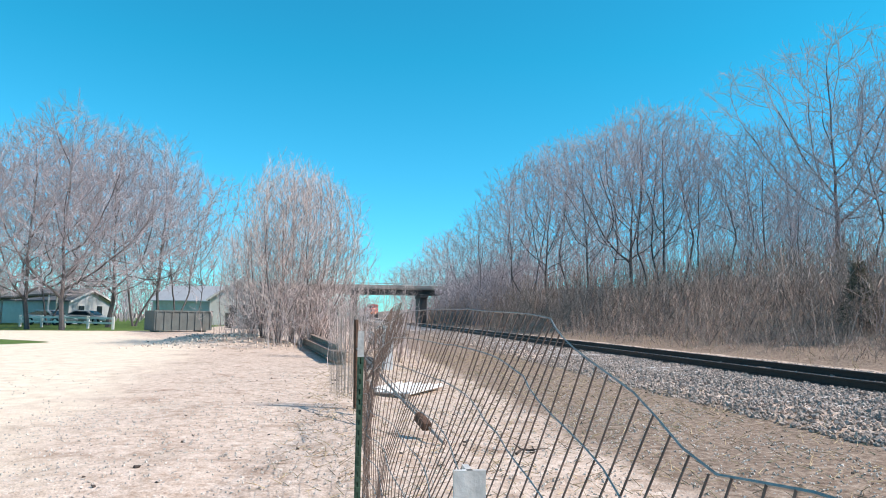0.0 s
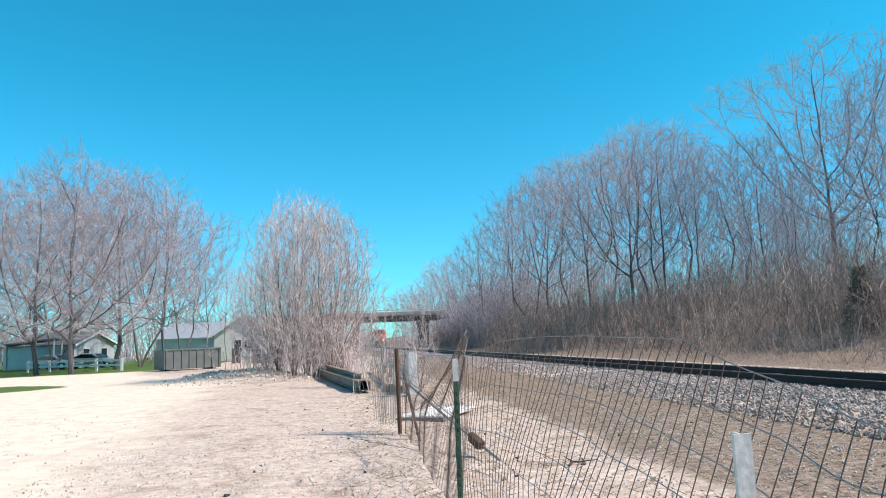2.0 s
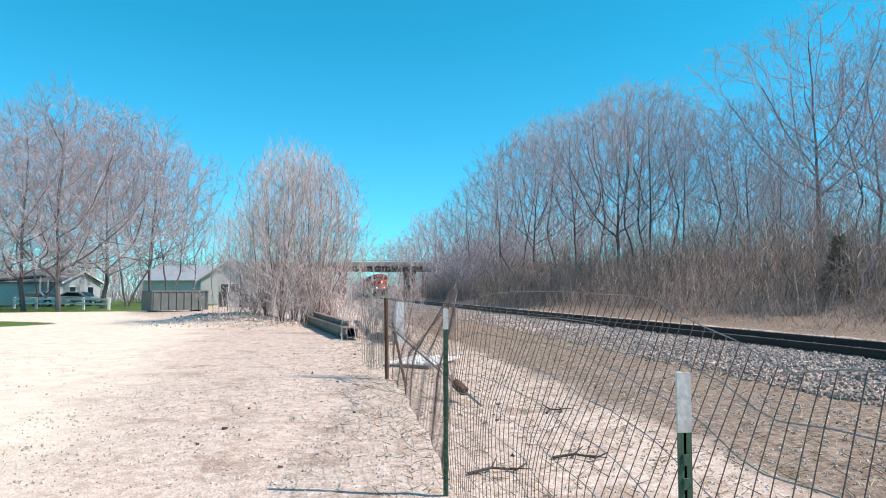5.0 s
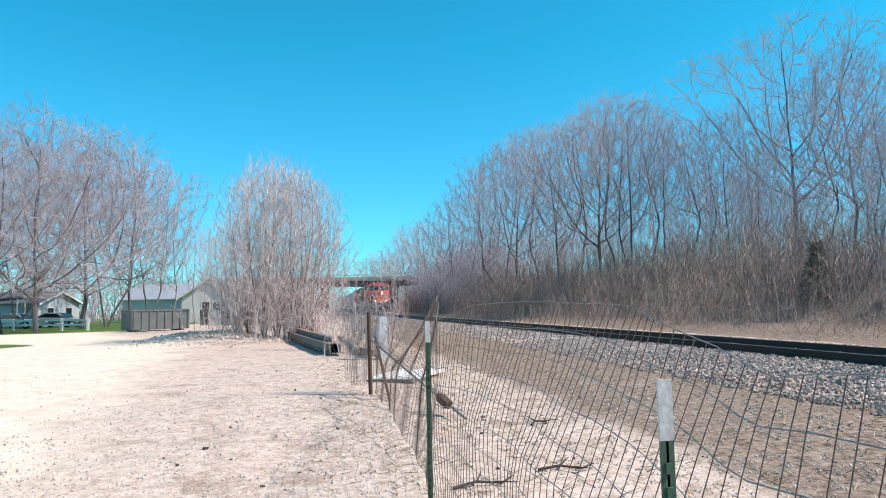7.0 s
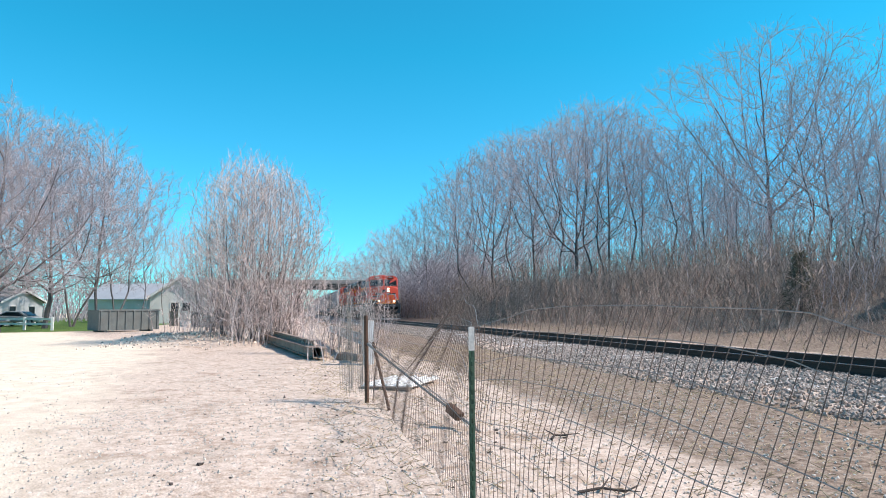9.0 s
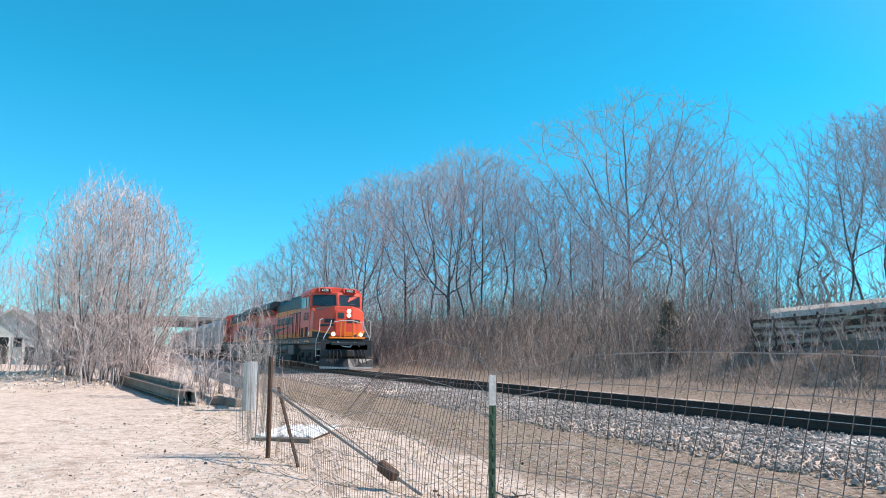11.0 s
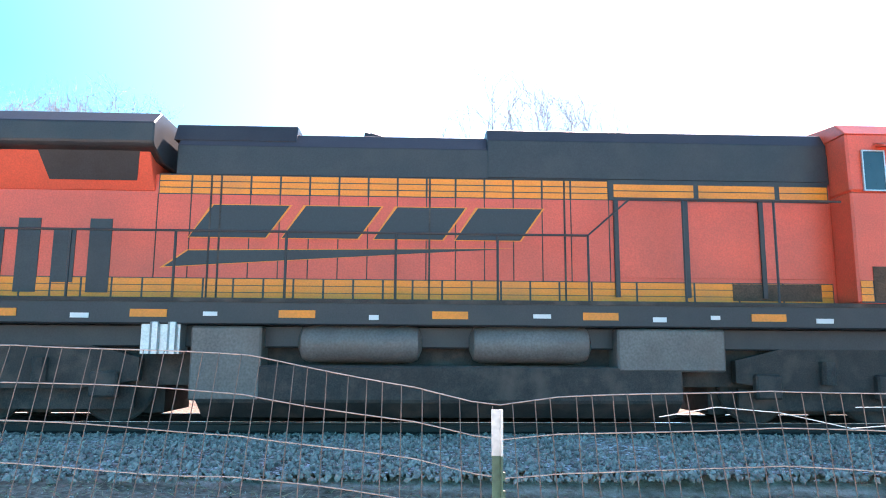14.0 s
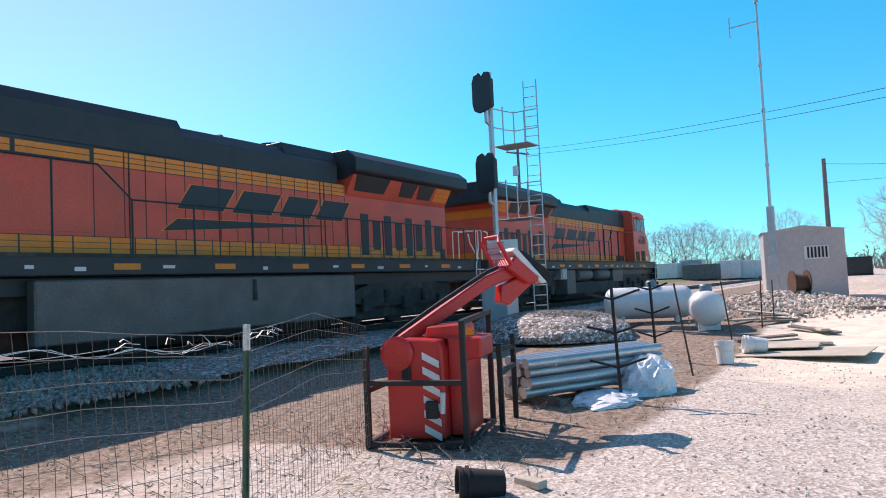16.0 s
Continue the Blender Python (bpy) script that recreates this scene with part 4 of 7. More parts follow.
# ---- road bridge ----
def bridge():
    root = empty("road_bridge", "concrete road overpass on a dark pier across the railway", "bridge", pose(0, 132.5, 0))
    part("deck", Geo().box(-14, 60, -4.5, 4.5, 6.3, 6.65).box(-14, 60, -4.7, -4.3, 6.5, 7.1).box(-14, 60, 4.3, 4.7, 6.5, 7.1), M["concrete"], root, "pale concrete deck and parapet", bevel=0.05)
    for y in (-3.6, -1.2, 1.2, 3.6):
        part("girder", Geo().box(-10, 60, y - 0.15, y + 0.15, 5.55, 6.3).box(-10, 60, y - 0.3, y + 0.3, 5.5, 5.56), M["girder"], root)
    # piers take the dark girder colour to stand for shade under the deck
    for x in (15.0, 2.5):
        part("pier", Geo().box(x - 0.6, x + 0.6, -4.2, 4.2, -0.3, 4.9).box(x - 0.75, x + 0.75, -4.6, 4.6, 4.9, 5.5), M["girder"], root, "bridge pier with its shade put into a dark colour", bevel=0.04)
    part("guard_rail", Geo().box(-14, 60, -4.62, -4.55, 7.3, 7.42), M["galv"], root)
    for k in range(19):
        part("rail_post", Geo().box(-13.5 + k * 4, -13.4 + k * 4, -4.62, -4.54, 7.1, 7.4), M["galv"], root)
    part("embankment", Geo().prism([(24, 0), (60, 0), (60, 6.3), (34, 6.3)], -5, 5, "y"), M["ground"], root)
    part("embankment", Geo().prism([(-7, -0.5), (-10, 6.3), (-14, 6.3), (-17, -0.5)], -5, 5, "y"), M["ground"], root)
    return root


bridge()

thicket("bank_brush", 900, (15.2, 20), (10, 30), (0.4, 1.4), M["brush"], 39, "low brown brush and dead weeds at the foot of the bank", lean=0.35, r=0.01, twigs=3)
thicket("bank_brush", 800, (14.7, 18.5), (28, 72), (0.5, 2.2), M["brush"], 45, "low brown brush and dead weeds at the foot of the bank", lean=0.3, r=0.014, twigs=3)
thicket("understory", 60, (18.6, 22), (11.5, 24), (1.5, 5.5), M["twig"], 40, "thin bare saplings growing in front of the old trailer", lean=0.2, r=0.014, twigs=5)
thicket("dark_bramble", 420, (17.6, 20), (14, 22), (0.2, 0.9), M["brush"], 42, "tangled dark brambles at the foot of the bank", lean=0.6, r=0.01)
thicket("weeds", 300, (-0.5, 2.6), (-7.4, -3.4), (0.1, 0.45), M["brush"], 41, "dead brown weeds round the transport frame", lean=0.5, r=0.005, twigs=3)
thicket("bank_brush", 150, (15.5, 19), (5, 10), (0.6, 1.5), M["brush"], 38, "brown leafless bush beside the track", lean=0.3, r=0.01, twigs=3)
thicket("weeds", 900, (16.5, 25), (-3, 15), (0.25, 0.9), M["grass"], 37, "tall dry grass and weeds on the slope beyond the track", lean=0.3, r=0.008, twigs=2)
thicket("weeds", 1100, (13.9, 17.8), (-12, 60), (0.15, 0.6), M["grass"], 36, "dry standing weeds beyond the track", lean=0.35, r=0.006, twigs=2)


# ---- train ----
def loco_truck(parent, y):
    """A three-axle bogie: side frames, wheels, springs."""
    t = part("truck", Geo().prism([(y - 2.3, 0.62), (y - 2.3, 0.95), (y - 1.6, 1.12), (y + 1.6, 1.12), (y + 2.3, 0.95), (y + 2.3, 0.62), (y + 1.4, 0.5), (y - 1.4, 0.5)], -1.2, -1.05)
             .prism([(y - 2.3, 0.62), (y - 2.3, 0.95), (y - 1.6, 1.12), (y + 1.6, 1.12), (y + 2.3, 0.95), (y + 2.3, 0.62), (y + 1.4, 0.5), (y - 1.4, 0.5)], 1.05, 1.2), M["under"], parent, "grimy six-wheel bogie")
    # solid block added between the wheels to hide the lit ground beyond
    part("bogie_frame", Geo().box(-0.6, 0.6, y - 2.5, y + 2.5, 0.12, 1.15), M["under"], t)
    # plain plates added low down to keep the gaps between wheels dark
    for sx in (-1, 1):
        part("brake_rigging", Geo().box(sx * 1.0 - 0.03, sx * 1.0 + 0.03, y - 2.2, y + 2.2, 0.2, 0.52), M["under"], t)
    for dy in (-1.85, 0, 1.85):
        w = Geo()
        for x in (-0.72, 0.72):
            w.lathe([(0.1, -0.07), (0.53, -0.07), (0.56, -0.04), (0.53, 0.06), (0.48, 0.07), (0.1, 0.07)], pose(x, y + dy, 0.535, 0, 90, 0), 24)
        w.rod([(-0.75, y + dy, 0.535), (0.75, y + dy, 0.535)], 0.09, 8)
        part("wheel_set", w, M["under"], t)
        for x in (-1.24, 1.24):
            part("axle_box", Geo().box(x - 0.08, x + 0.08, y + dy - 0.2, y + dy + 0.2, 0.38, 0.75), M["under"], t, bevel=0.03)
    for dy in (-0.92, 0.92):
        for x in (-1.24, 1.24):
            g = Geo()
            g.lathe([(0.11, 0), (0.11, 0.34)], pose(x, y + dy, 0.6), 10)
            part("spring", g, M["under"], t)
    return t


def italic(geo, s0, s1, z0, z1, x, slant=0.45, th=0.004):
    """A slanted block on the near flank, leaning with the running direction."""
    k = (z1 - z0) * slant
    geo.prism([(s0, z0), (s1, z0), (s1 - k, z1), (s0 - k, z1)], x - th, x)


def text_part(name, body, size, m, material, parent, label):
    cu = bpy.data.curves.new(name, "FONT")
    cu.body, cu.size, cu.extrude, cu.align_x, cu.align_y = body, size, 0.002, "CENTER", "CENTER"
    o = bpy.data.objects.new(name, cu)
    scene.collection.objects.link(o)
    me = bpy.data.meshes.new_from_object(o.evaluated_get(bpy.context.evaluated_depsgraph_get()))
    bpy.data.objects.remove(o)
    me.materials.clear()
    me.materials.append(material)
    ob = new(name, me)
    ob.matrix_basis = m
    if parent is not None:
        ob.parent = parent
    return tagged(ob, label)


def locomotive(name, number):
    """A wide-cab six-axle diesel: y runs back from the front plate, x across, z above the rail."""
    L = empty(name, "orange and black diesel locomotive with yellow stripes and wide cab", "locomotive")
    N = -1.02
    # underframe
    part("underframe", Geo().box(-1.5, 1.5, 0.35, 21.7, 1.42, 1.8).box(-1.2, 1.2, 0.0, 22.0, 1.1, 1.42), M["black"], L, bevel=0.02)
    part("deck_edge", Geo().box(-1.52, -1.5, 0.35, 21.7, 1.74, 1.8).box(1.5, 1.52, 0.35, 21.7, 1.74, 1.8), M["under"], L)
    for s in (3.0, 6.1, 8.6, 10.8, 13.0, 15.1, 17.2, 19.4):
        part("reflector", Geo().box(-1.512, -1.498, s - 0.26, s + 0.26, 1.52, 1.63), M["yellow"], L, "yellow reflector strip")
    for k, s in enumerate((2.6, 3.6, 5.2, 6.9, 7.7, 9.4, 11.9, 14.2, 16.0, 18.3, 20.2)):
        for sx in (-1, 1):
            part("sill_plate", Geo().box(sx * 1.5 - 0.012, sx * 1.5 + 0.012, s - 0.07, s + 0.07 + 0.06 * (k % 3), 1.5 + 0.04 * (k % 2), 1.57 + 0.03 * (k % 2)), M["aluminium"], L, "small pale plate on the sill")
    loco_truck(L, 4.2)
    loco_truck(L, 17.6)
    tank = part("fuel_tank", Geo().prism([(-1.45, 0.85), (-1.45, 0.34), (-1.1, 0.09), (1.1, 0.09), (1.45, 0.34), (1.45, 0.85)], 7.4, 14.4, "y"), M["under"], L, "grimy fuel tank", bevel=0.03)
    for s0, s1 in ((8.7, 10.5), (11.2, 13.0)):
        part("air_reservoir", Geo().lathe([(0.1, 0), (0.24, 0.06), (0.28, 0.16), (0.28, s1 - s0 - 0.16), (0.24, s1 - s0 - 0.06), (0.1, s1 - s0)], pose(-1.2, s0, 1.17, -90, 0, 0), 20), M["tankgrey"], L, "dusty grey air reservoir", smooth=True)
    # dark filler box, closes the bright gap between tank and frame in place of shade
    part("centre_sill", Geo().box(-0.95, 0.95, 1.5, 20.5, 0.55, 1.45), M["under"], L)
    part("battery_box", Geo().box(-1.46, -0.9, 6.75, 8.35, 0.78, 1.4), M["tankgrey"], L, bevel=0.03)
    part("equipment_box", Geo().box(-1.46, -0.9, 13.5, 14.5, 0.35, 1.4), M["tankgrey"], L, bevel=0.03)
    part("filter_unit", Geo().box(-1.46, -1.1, 14.65, 15.2, 1.0, 1.45).rod([(-1.48, 14.75, 1.0), (-1.48, 14.75, 1.45)], 0.07).rod([(-1.48, 15.0, 1.0), (-1.48, 15.0, 1.45)], 0.07), M["galv"], L, "dull metal filter canisters")
    # hood
    hood = part("engine_hood", Geo().prism([(-1.02, 1.8), (-1.02, 3.73), (1.02, 3.73), (1.02, 1.8)], 4.74, 20.3, "y"), M["orange"], L, "orange engine hood", bevel=0.015)
    part("hood_top", Geo().prism([(-1.03, 3.73), (-1.03, 4.2), (-0.8, 4.46), (0.8, 4.46), (1.03, 4.2), (1.03, 3.73)], 4.74, 15.0, "y")
         .prism([(-1.04, 3.75), (-1.04, 4.36), (-0.9, 4.57), (0.9, 4.57), (1.04, 4.36), (1.04, 3.75)], 4.76, 10.2, "y")
         .prism([(-0.95, 4.3), (-0.8, 4.6), (0.8, 4.6), (0.95, 4.3)], 13.2, 15.1, "y"), M["black"], L, "black roof and upper hood", bevel=0.012)
    part("radiator_roof", Geo().prism([(-1.06, 3.9), (-1.45, 4.04), (-1.5, 4.1), (-1.5, 4.4), (-1.2, 4.64), (1.2, 4.64), (1.5, 4.4), (1.5, 4.1), (1.45, 4.04), (1.06, 3.9)], 15.2, 21.0, "y"), M["black"], L, "black winged radiator roof", bevel=0.02)
    part("radiator_cab", Geo().prism([(-1.03, 3.46), (-1.36, 4.06), (1.36, 4.06), (1.03, 3.46)], 15.3, 20.25, "y"), M["orange"], L, bevel=0.012)
    for s0, s1 in ((15.45, 16.95), (17.5, 18.35), (18.42, 19.3)):
        part("radiator_screen", Geo().add([(-1.12, s0 + 0.1, 3.6), (-1.12, s1 - 0.1, 3.6), (-1.345, s1, 4.01), (-1.345, s0, 4.01), (-1.07, s0 + 0.1, 3.62), (-1.07, s1 - 0.1, 3.62), (-1.3, s1, 4.03), (-1.3, s0, 4.03)],
                                          [(0, 1, 2, 3), (7, 6, 5, 4), (0, 4, 5, 1), (1, 5, 6, 2), (2, 6, 7, 3), (3, 7, 4, 0)]), M["black"], L, "dark radiator intake screen")
    part("exhaust_stack", Geo().lathe([(0.28, 0), (0.28, 0.14), (0.2, 0.15)], pose(0, 13.7, 4.58), 14), M["black"], L)
    part("horn", Geo().rod([(-0.3, 11.7, 4.52), (-0.3, 12.1, 4.6)], 0.05, 8, 0, 0.09).rod([(-0.1, 11.6, 4.55), (-0.1, 12.2, 4.66)], 0.05, 8, 0, 0.1).box(-0.4, 0.1, 11.85, 11.95, 4.44, 4.56), M["black"], L, "roof air horn")
    part("roof_fan", Geo().lathe([(0.5, 0), (0.5, 0.1), (0.42, 0.1)], pose(0, 8.2, 4.56), 20), M["black"], L)
    # stripes and door seams
    up, lo = Geo(), Geo()
    s = 8.3
    cuts = [8.3, 8.9, 9.35, 9.8, 10.25, 10.7, 11.15, 11.6, 12.05, 12.5, 12.95, 13.4, 13.85, 14.3, 14.75, 15.25]
    for a, b in zip(cuts, cuts[1:]):
        for k in range(3):
            up.box(N - 0.006, N, a + 0.015, b - 0.015, 3.435 + k * 0.1, 3.52 + k * 0.1)
    for a, b in ((4.8, 5.6), (5.65, 6.9), (6.95, 8.25)):
        for k in range(2):
            up.box(N - 0.024, N - 0.018, a, b - 0.03, 3.47 + k * 0.11, 3.565 + k * 0.11)
    cuts2 = [4.8, 5.6, 6.3, 7.0, 7.9, 8.6] + [9.1 + 0.45 * k for k in range(25)]
    for a, b in zip(cuts2, cuts2[1:]):
        for k in range(3):
            lo.box(N - 0.006, N, a + 0.015, b - 0.015, 1.82 + k * 0.105, 1.915 + k * 0.105)
    cor = Geo()
    for k in range(3):
        z = 3.6 + k * 0.13
        x0, x1 = -1.115 - k * 0.072, -1.115 - k * 0.072 - 0.062
        cor.add([(x0, 19.4, z), (x0, 20.2, z), (x1, 20.2, z + 0.115), (x1, 19.4, z + 0.115)], [(0, 1, 2, 3)])
    part("corner_stripe", cor, M["yellow"], L, "yellow stripe band with black pinstripes")
    part("upper_stripe", up, M["yellow"], L, "yellow stripe band with black pinstripes")
    part("lower_stripe", lo, M["yellow"], L, "yellow stripe band with black pinstripes")
    part("stripe_ground", Geo().box(N - 0.003, N, 8.3, 15.25, 3.42, 3.74).box(N - 0.003, N, 4.8, 20.2, 1.805, 2.14).box(N - 0.017, N, 4.78, 8.3, 3.42, 3.74), M["black"], L)
    part("equipment_locker", Geo().box(N - 0.014, N, 4.8, 8.2, 2.2, 3.4), M["orange"], L, bevel=0.004)
    for s in (5.9, 7.1, 8.2):
        part("locker_bar", Geo().box(N - 0.05, N, s - 0.035, s + 0.035, 1.9, 3.42), M["black"], L)
    seam = Geo()
    for s in cuts:
        seam.box(N - 0.005, N, s - 0.008, s + 0.008, 2.14, 3.42)
    for s in (9.0, 11.1, 14.3, 14.45):
        seam.box(N - 0.012, N, s - 0.014, s + 0.014, 1.82, 3.72)
    part("door_seams", seam, M["under"], L)
    for k in range(8):
        s = 15.9 + 0.53 * k
        part("louvre_door", Geo().box(N - 0.012, N, s, s + 0.33, 1.9 if k % 2 == 0 else 2.05, 3.02 if k % 2 == 0 else 2.85), M["black"], L, "black louvred door")
    part("cab_vent", Geo().box(N - 0.02, N, 5.0, 6.4, 1.86, 2.12), M["rust"], L)
    # emblem on the flank as plain slanted blocks over a wedge
    for s0, s1 in ((14.75, 13.6), (13.35, 12.2), (11.95, 10.9), (10.7, 9.7)):
        em = Geo().prism([(s0, 2.76), (s1, 2.76), (s1 - 0.35, 3.26), (s0 - 0.35, 3.26)], N - 0.01, N - 0.004)
        part("emblem", em, M["letter"], L, "dark slanted emblem block")
    part("emblem", Geo().prism([(15.1, 2.3), (14.75, 2.55), (9.9, 2.63)], N - 0.01, N - 0.004), M["letter"], L, "long dark emblem wedge")
    eo = Geo()
    eo.prism([(15.16, 2.285), (14.77, 2.565), (9.8, 2.638)], N - 0.007, N - 0.003)
    for s0, s1 in ((14.78, 13.57), (13.38, 12.17), (11.98, 10.87), (10.73, 9.67)):
        eo.prism([(s0 - 0.01, 2.748), (s1 + 0.01, 2.748), (s1 - 0.36, 3.272), (s0 - 0.34, 3.272)], N - 0.007, N - 0.003)
    part("emblem_outline", eo, M["yellow"], L)
    # cab and nose
    plan = [(-1.55, 4.74), (-1.55, 2.4), (0, 1.95), (1.55, 2.4), (1.55, 4.74)]
    brow = [(-1.53, 4.74), (-1.53, 2.5), (0, 2.2), (1.53, 2.5), (1.53, 4.74)]
    sides = [(i, (i + 1) % 5, 5 + (i + 1) % 5, 5 + i) for i in range(5)]
    part("cab", Geo().add([(x, y, 1.8) for x, y in plan] + [(x, y, 3.5) for x, y in plan], [(4, 3, 2, 1, 0), (5, 6, 7, 8, 9)] + sides).add([(x, y, 3.5) for x, y in plan] + [(x, y, 4.42) for x, y in brow], [(4, 3, 2, 1, 0), (5, 6, 7, 8, 9)] + sides), M["orange"], L, "orange wide crew cab", bevel=0.03)
    part("cab_roof", Geo().prism([(-1.56, 4.4), (-1.3, 4.62), (-0.6, 4.7), (0.6, 4.7), (1.3, 4.62), (1.56, 4.4)], 2.5, 4.76, "y").box(-0.5, 0.4, 3.4, 4.2, 4.7, 4.8), M["orange"], L, bevel=0.015)
    nose = [(-1.55, 2.42), (-1.53, 1.7), (-0.58, 0.75), (0.58, 0.75), (1.53, 1.7), (1.55, 2.42)]
    g = Geo()
    zt = [3.5, 3.24, 3.55, 3.55, 3.24, 3.5]
    g.add([(x, y, 1.8) for x, y in nose] + [(x * 0.97, y + (0.1 if 0 < i < 5 else 0), zt[i]) for i, (x, y) in enumerate(nose)],
          [tuple(range(5, -1, -1)), (6, 7, 8, 9, 10, 11)] + [(i, i + 1, i + 7, i + 6) for i in range(5)] + [(5, 0, 6, 11)])
    part("nose", g, M["orange"], L, "blunt orange nose", bevel=0.04)
    part("nose_top", Geo().add([(-1.35, 2.35, 3.47), (0, 1.9, 3.5), (1.35, 2.35, 3.47), (1.3, 1.78, 3.32), (0.5, 1.0, 3.565), (-0.5, 1.0, 3.565), (-1.3, 1.78, 3.32)], [(0, 6, 5, 1), (1, 5, 4), (1, 4, 3, 2)]), M["tankgrey"], L, "grey anti-slip panel on the nose")

    def brow_y(x, z, out):
        f = (z - 3.5) / 0.92
        return (1.95 + 0.25 * f) + abs(x) * (0.29 - 0.094 * f) - out

    for sx in (-1, 1):
        edge_ = [(sx * 0.12, 3.6), (sx * 1.4, 3.62), (sx * 1.38, 4.2), (sx * 0.12, 4.26)]
        g = Geo().add([(x, brow_y(x, z, 0.014), z) for x, z in edge_] + [(x, brow_y(x, z, -0.03), z) for x, z in edge_], [(0, 1, 2, 3), (7, 6, 5, 4), (0, 4, 5, 1), (1, 5, 6, 2), (2, 6, 7, 3), (3, 7, 4, 0)])
        part("windscreen", g, M["glass"], L, "dark windscreen pane")
        g = Geo()
        for (xa, za), (xb, zb) in zip(edge_, edge_[1:] + edge_[:1]):
            g.beam((xa, brow_y(xa, za, 0.02), za), (xb, brow_y(xb, zb, 0.02), zb), 0.035, 0.03)
        part("windscreen_frame", g, M["black"], L, "black rubber windscreen seal")
        part("wiper", Geo().rod([(sx * 0.5, brow_y(0.5, 3.56, 0.05), 3.56), (sx * 0.8, brow_y(0.8, 3.75, 0.05), 3.75), (sx * 1.15, brow_y(1.15, 3.72, 0.05), 3.72)], 0.012, 5), M["black"], L)
    for s0, s1 in ((4.2, 4.52), (3.32, 3.66), (3.7, 4.08), (2.72, 3.12)):
        part("side_window", Geo().box(-1.575, -1.54, s0, s1, 3.52, 4.12), M["glass"], L, "dark cab side window")
        f = Geo()
        for q in ((s0 - 0.02, s0, 3.5, 4.14), (s1, s1 + 0.02, 3.5, 4.14), (s0, s1, 3.5, 3.52), (s0, s1, 4.12, 4.14)):
            f.box(-1.585, -1.55, *q)
        part("window_frame", f, M["galv"], L)
    part("open_window", Geo().box(-1.6, -1.58, 3.28, 3.4, 3.5, 4.14), M["white"], L, "pale sliding window edge")
    part("sun_visor", Geo().prism([(-1.56, 4.2), (-1.75, 4.16), (-1.75, 4.18), (-1.56, 4.26)], 2.9, 4.3, "y"), M["orange"], L)
    for a, b in ((2.42, 2.72), (3.5, 3.8), (4.52, 4.7)):
        cs = Geo()
        for k in range(3):
            cs.box(-1.562, -1.55, a, b, 1.83 + k * 0.105, 1.925 + k * 0.105)
        part("cab_stripe", cs, M["yellow"], L, "yellow stripe band with black pinstripes")
    cs = Geo()
    for k in range(3):
        z = 1.83 + k * 0.105
        cs.add([(-1.556, 2.44, z), (-1.538, 1.72, z), (-1.538, 1.72, z + 0.095), (-1.556, 2.44, z + 0.095)], [(0, 1, 2, 3)])
    part("cab_stripe", cs, M["yellow"], L)
    part("cab_stripe_ground", Geo().box(-1.556, -1.55, 2.42, 4.7, 1.805, 2.14), M["black"], L)
    part("cab_stripe_ground", Geo().add([(-1.545, 1.69, 1.805), (-0.6, 0.745, 1.805), (-0.6, 0.752, 1.95), (-1.545, 1.69, 2.14)], [(0, 1, 2, 3)]), M["black"], L)
    part("cab_stripe", Geo().add([(-1.55, 1.69, 2.14), (-0.6, 0.742, 1.95), (-0.6, 0.75, 2.04), (-1.55, 1.7, 2.23)], [(0, 1, 2, 3)]), M["yellow"], L)
    for s0, s1, zt_ in ((2.75, 3.45, 2.4), (3.85, 4.5, 2.35)):
        g = Geo().box(-1.565, -1.55, s0, s1, 1.84, zt_)
        for k in range(9):
            g.box(-1.575, -1.56, s0 + 0.03, s1 - 0.03, 1.87 + k * 0.055, 1.895 + k * 0.055)
        part("air_grille", g, M["rust"], L, "rusty slatted air grille")
    part("data_plate", Geo().box(-1.566, -1.55, 2.35, 2.6, 1.9, 2.1), M["white"], L)
    for x0, x1 in ((-1.12, -0.35), (0.35, 1.12)):
        part("number_board_box", Geo().prism([(2.4, 4.36), (2.2, 4.4), (2.3, 4.66), (2.7, 4.66)], x0, x1), M["orange"], L, bevel=0.01)
    for x in (-0.735, 0.735):
        part("number_board", Geo().add([(x - 0.3, 2.197, 4.41), (x + 0.3, 2.197, 4.41), (x + 0.3, 2.274, 4.61), (x - 0.3, 2.274, 4.61)], [(0, 1, 2, 3)]), M["matte"], L)
        if number:
            text_part("number_digits", number, 0.2, Matrix.Translation((x, 2.228, 4.51)) @ Matrix.Rotation(radians(67), 4, "X"), M["white"], L, "white digits")
    if number:
        text_part("road_number", number, 0.64, Matrix.Translation((-1.56, 3.27, 2.99)) @ Matrix.Rotation(radians(-90), 4, "Z") @ Matrix.Rotation(radians(90), 4, "X"), M["letter"], L, "black cab side digits")
    # nose fittings
    part("nose_door", Geo().box(-0.5, 0.12, 0.69, 0.78, 1.85, 3.32), M["orange"], L, bevel=0.03)
    part("door_window", Geo().box(-0.36, -0.02, 0.675, 0.695, 2.85, 3.16), M["glass"], L, bevel=0.005)
    for z in (3.02, 3.26):
        part("headlight", Geo().lathe([(0.11, 0), (0.11, 0.05), (0.09, 0.06)], pose(0.28, 0.77, z, 90, 0, 0), 14), M["lamp"], L, "lit round headlight")
    part("headlight_box", Geo().box(0.13, 0.44, 0.74, 0.9, 2.88, 3.42), M["orange"], L, bevel=0.02)

